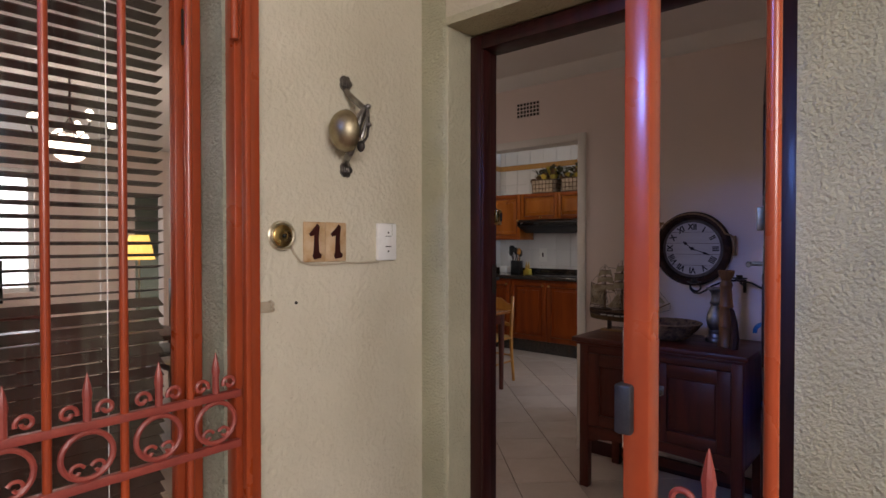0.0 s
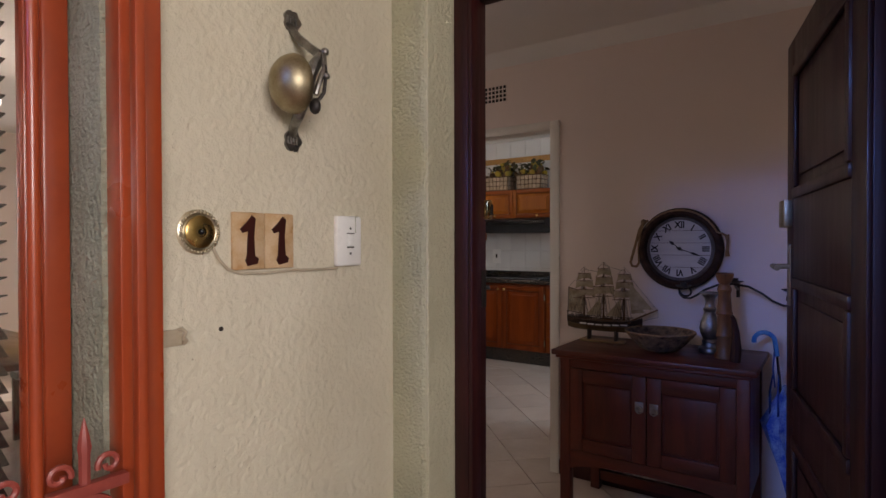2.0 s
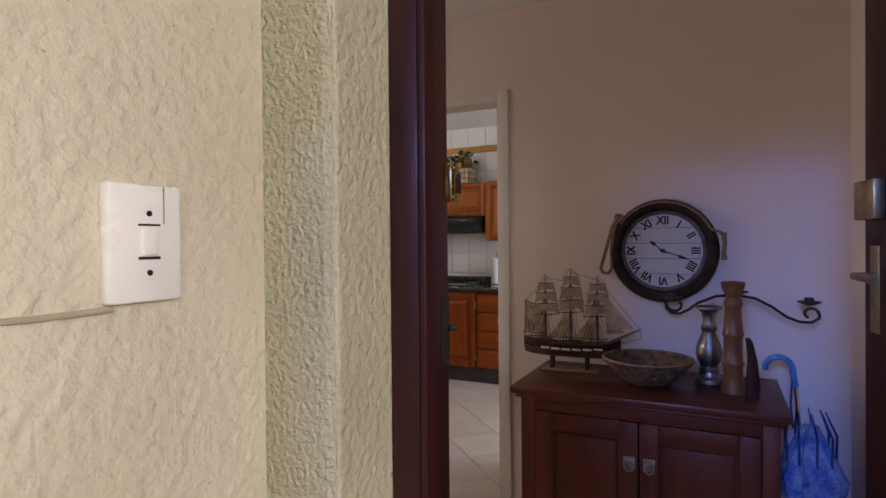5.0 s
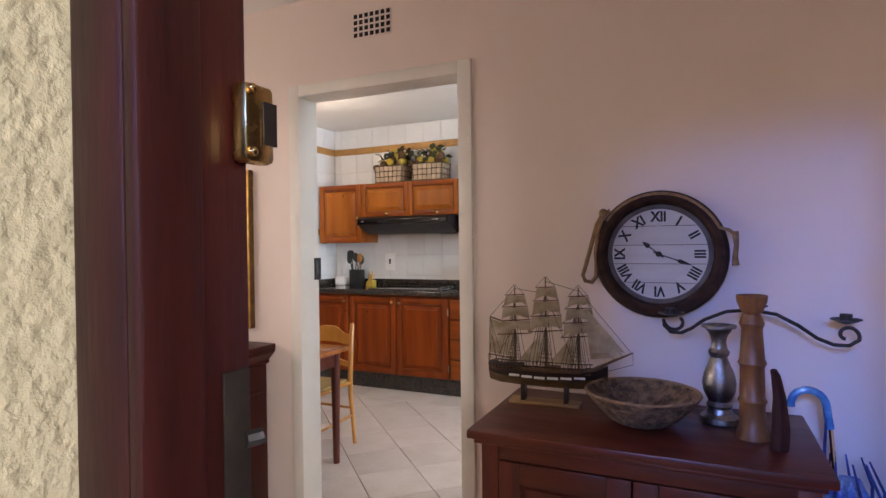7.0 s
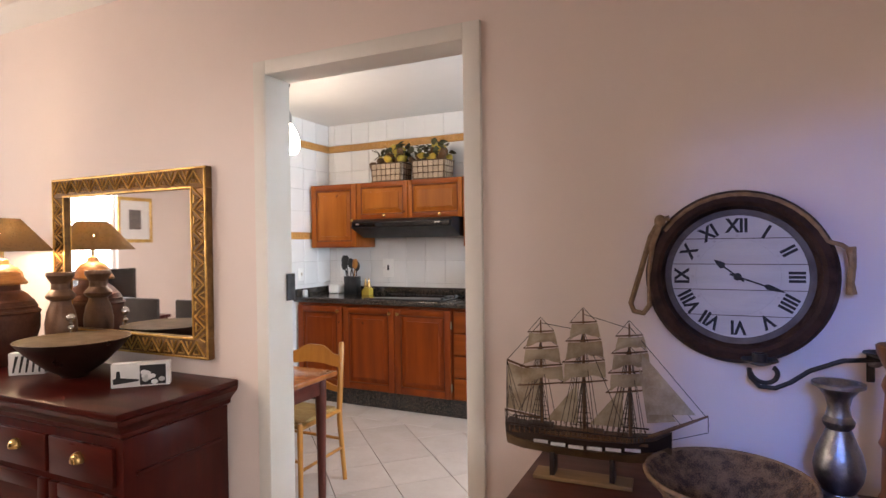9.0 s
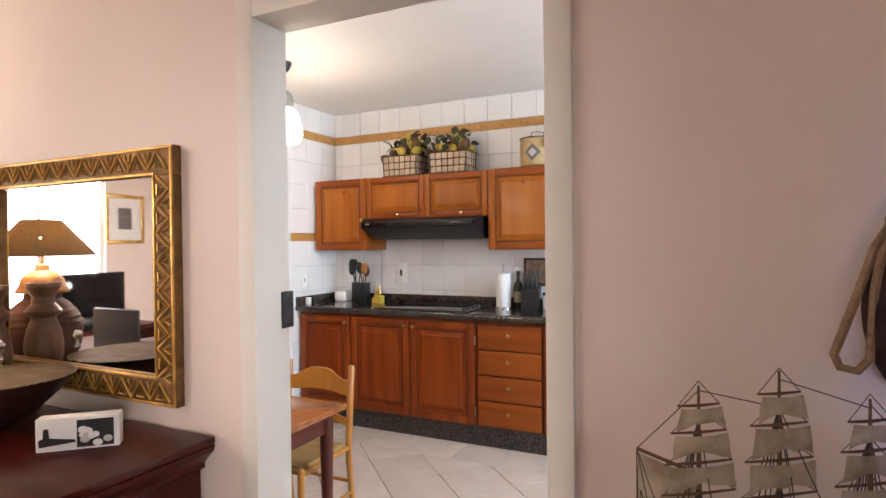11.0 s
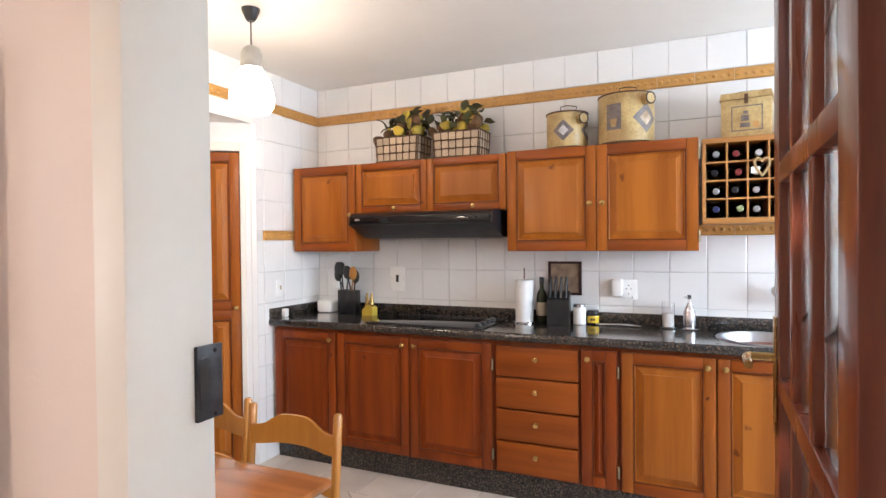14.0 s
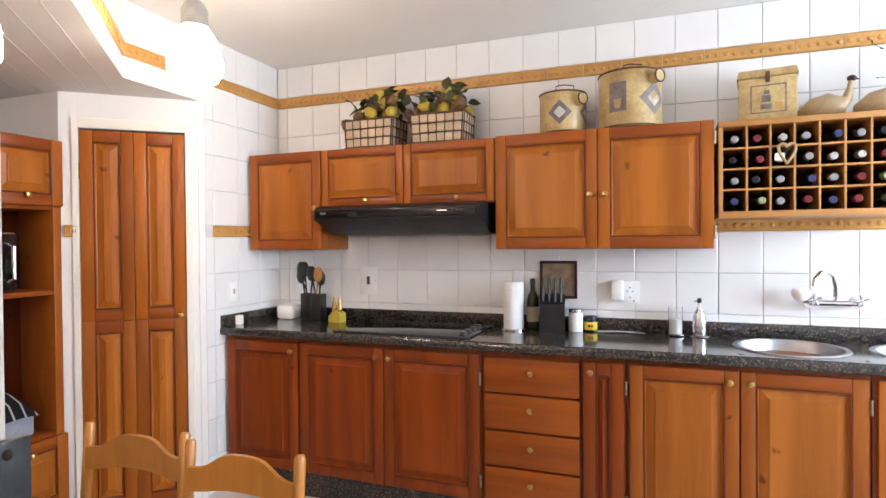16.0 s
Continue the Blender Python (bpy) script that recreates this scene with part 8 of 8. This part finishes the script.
wa = tagged(thing("window_2", "white framed living room window, bright with daylight", "window"), kind="structure")
for y0, y1, z0, z1 in ((WA[0], WA[0] + 0.05, WA[2], WA[3]), (WA[1] - 0.05, WA[1], WA[2], WA[3]), (WA[0], WA[1], WA[2], WA[2] + 0.05), (WA[0], WA[1], WA[3] - 0.05, WA[3]), (1.08, 1.12, WA[2], WA[3])):
    part("window_frame", bm_box(-7.55, -7.50, y0, y1, z0 + 0.001, z1 - 0.001, 0.004), WHITE, wa)
hedge = tagged(part("backdrop", bm_box(-60.2, -60, -40, 60, -0.2, 6), LEAF), "green garden trees far outside the window", "backdrop", kind="structure")

# ---- small pieces of the setting: wall tiles, dado tiles, floor tiles ----
TILE_MESHES = {}


def tile_mesh(w, h):
    key = (round(w, 3), round(h, 3))
    if key not in TILE_MESHES:
        bm = bmesh.new()
        x, z = w / 2, h / 2
        lo = [bm.verts.new(p) for p in ((-x, 0, -z), (x, 0, -z), (x, 0, z), (-x, 0, z))]
        md = [bm.verts.new(p) for p in ((-x, -0.006, -z), (x, -0.006, -z), (x, -0.006, z), (-x, -0.006, z))]
        e = 0.003
        hi = [bm.verts.new(p) for p in ((-x + e, -0.008, -z + e), (x - e, -0.008, -z + e), (x - e, -0.008, z - e), (-x + e, -0.008, z - e))]
        for a, b in ((lo, md), (md, hi)):
            for i in range(4):
                bm.faces.new((a[i], a[(i + 1) % 4], b[(i + 1) % 4], b[i]))
        bm.faces.new(hi)
        TILE_MESHES[key] = mesh_of("tile", bm, TILE, False)
    return TILE_MESHES[key]


trng = random.Random(3)
GAP = 0.0028
ROW_EDGES = [0.0, 0.21, 0.42, 0.63, 0.835, 1.040, 1.247, 1.455, None, 1.522, 1.72, 1.92, 2.115, 2.307, None, 2.376, KITCHEN_TOP]


def tile_wall(parent, u0, u1, origin, pitch, place, z_from, hidden):
    edges = [u0]
    k = math.ceil((u0 - origin) / pitch + 1e-6)
    while origin + pitch * k < u1 - 0.01:
        if origin + pitch * k > u0 + 0.01:
            edges.append(origin + pitch * k)
        k += 1
    edges.append(u1)
    for z0, z1 in zip(ROW_EDGES, ROW_EDGES[1:]):
        if z0 is None or z1 is None or z1 <= z_from:
            continue
        for a, b in zip(edges, edges[1:]):
            if hidden(a, b, z0, z1):
                continue
            m = place((a + b) / 2, (z0 + z1) / 2) @ pose(0, trng.uniform(-0.0005, 0.0004), 0, trng.uniform(-0.22, 0.22), 0, trng.uniform(-0.22, 0.22))
            share("tile", tile_mesh(b - a - GAP, z1 - z0 - GAP), parent, m)


def behind_units(a, b, z0, z1):
    if z1 < 0.95:
        return True
    if a > -4.47 and b < -1.88 and z0 > 1.47 and z1 < 1.95 and not (-3.96 < a and b < -2.91 and z1 < 1.63):
        return True
    return a > -1.86 and b < RX1 and z0 > 1.53 and z1 < 1.93


tile_wall(wall_back, LEFT_X, KITCHEN_RIGHT, -2.436, 0.198, lambda u, z: Matrix.Translation((u, BACK_Y - 0.0005, z)), 0.9, behind_units)
tile_wall(wall_left, 5.715, BACK_Y - 0.008, 6.402, 0.198, lambda u, z: Matrix.Translation((LEFT_X - 0.0075, u, z)) @ Matrix.Rotation(radians(90), 4, "Z"), 0.0, lambda a, b, z0, z1: False)

dado_bm = bmesh.new()
dado_prof = [(0.0, 0.0), (-0.010, 0.0), (-0.014, 0.006), (-0.011, 0.013), (-0.011, 0.050), (-0.015, 0.056), (-0.012, 0.064), (0.0, 0.064)]
bm_prism(dado_prof, "x", -0.0985, 0.0985, dado_bm)
for k in range(5):
    bm_ball((-0.079 + 0.0395 * k, -0.011, 0.0315), 0.013, 8, (1, 0.55, 0.85), dado_bm)
DADO_MESH = mesh_of("dado_tile", dado_bm, DADO)
for z in (1.4565, 2.3085):
    k = 0
    while LEFT_X + 0.1 + 0.199 * k < KITCHEN_RIGHT - 0.09:
        x = LEFT_X + 0.1 + 0.199 * k
        k += 1
        if z < 2 and -4.36 < x < -1.98:
            continue
        share("dado_tile", DADO_MESH, wall_back, Matrix.Translation((x, BACK_Y - 0.0005, z)))
    for k in range(3 if z < 2 else 6):
        y = BACK_Y - 0.11 - 0.199 * k
        share("dado_tile", DADO_MESH, wall_left, Matrix.Translation((LEFT_X + (0.0005 if y < 5.72 else -0.0075), y, z)) @ Matrix.Rotation(radians(90), 4, "Z"))
diag = Vector((-3.70 - LEFT_X, 4.32 - 5.23)).normalized()
for k in range(5):
    c = Vector((LEFT_X, 5.23)) + diag * (0.10 + 0.199 * k)
    share("dado_tile", DADO_MESH, wall_left, pose(c.x, c.y, 2.3085, 0, 0, math.degrees(math.atan2(-diag.y, -diag.x))))
share("dado_tile", DADO_MESH, wall_left, AT_PANTRY @ Matrix.Translation((PANTRY_LEN - 0.05, 0, 1.4565)) @ pose(0, 0, 0, 0, 0, 180) @ Matrix.Diagonal((0.3, 1, 1, 1)))
# board joints under the soffit
for k in range(9):
    o = 0.10 + 0.11 * k
    n_ = Vector((diag.y, -diag.x))
    if n_.x > 0:
        n_ = -n_
    c = Vector((LEFT_X, 5.23)) + diag * 0.3 + n_ * o
    j_ = bm_box(-0.75, 0.62, -0.002, 0.002, SOFFIT - 0.0012, SOFFIT + 0.004)
    j_.transform(pose(c.x, c.y, 0, 0, 0, math.degrees(math.atan2(diag.y, diag.x))))
    structure("soffit_joint", j_, GROUT, "narrow joint between soffit boards", "joint")

# floor tiles: a diagonal field with a straight border along the cabinets
HALF, FX, FY = 0.24875, -3.74, 5.63


def clip(poly, n, d):
    out = []
    for i, p in enumerate(poly):
        q = poly[(i + 1) % len(poly)]
        a, b = p.dot(n) - d, q.dot(n) - d
        if a <= 0:
            out.append(p)
        if a * b < 0:
            out.append(p.lerp(q, a / (a - b)))
    return out


def floor_piece(poly, z=0.0):
    bm = bmesh.new()
    c = sum(poly, Vector((0, 0))) / len(poly)
    rings = []
    for shrink, zz in ((0.0, -0.010), (0.0, -0.0015), (0.0025, 0.0)):
        rings.append([bm.verts.new((*(p + (c - p).normalized() * shrink), zz + z)) for p in poly])
    for a, b in zip(rings, rings[1:]):
        for i in range(len(poly)):
            bm.faces.new((a[i], a[(i + 1) % len(poly)], b[(i + 1) % len(poly)], b[i]))
    bm.faces.new(rings[-1])
    return bm


e_ = HALF - 0.0032
full = mesh_of("floor_tile", floor_piece([Vector((e_, 0)), Vector((0, e_)), Vector((-e_, 0)), Vector((0, -e_))]), FLOOR_TILE, False)
rest = bmesh.new()
for i in range(-16, 20):
    for j in range(-36, 2):
        for ox, oy in ((HALF, 0.0), (0.0, -HALF)):
            x, y = FX + ox + 2 * HALF * i, FY + oy + 2 * HALF * j
            if not (-7.4 < x < 0.7 and -3.0 < y < FY + 0.1):
                continue
            if x > -1.45 and y < 1.5:
                continue
            near = (y > 3.3 and -5.0 < x < -0.6) or (1.55 < y <= 3.3 and -2.9 < x < -0.2)
            if y + HALF > FY + 0.01:
                poly = clip([Vector((x + a * e_, y + b * e_)) for a, b in ((1, 0), (0, 1), (-1, 0), (0, -1))], Vector((0, 1)), FY - 0.003)
                part("floor_tile", floor_piece(poly), FLOOR_TILE, floor, smooth=False)
            elif near:
                share("floor_tile", full, floor, Matrix.Translation((x, y, trng.uniform(-0.0004, 0.0004))))
            else:
                q = floor_piece([Vector((x + a * e_, y + b * e_)) for a, b in ((1, 0), (0, 1), (-1, 0), (0, -1))])
                tm = bpy.data.meshes.new("tmp")
                q.to_mesh(tm)
                q.free()
                rest.from_mesh(tm)
                bpy.data.meshes.remove(tm)
tagged(part("floor_tile_rest", rest, FLOOR_TILE, floor, smooth=False), kind="stuff")
border = mesh_of("floor_tile", floor_piece([Vector((-0.1645, 0.003)), Vector((0.1645, 0.003)), Vector((0.1645, 0.33)), Vector((-0.1645, 0.33))]), FLOOR_TILE, False)
for k in range(17):
    share("floor_tile", border, floor, Matrix.Translation((-4.52 + 0.333 * k, FY, 0)))
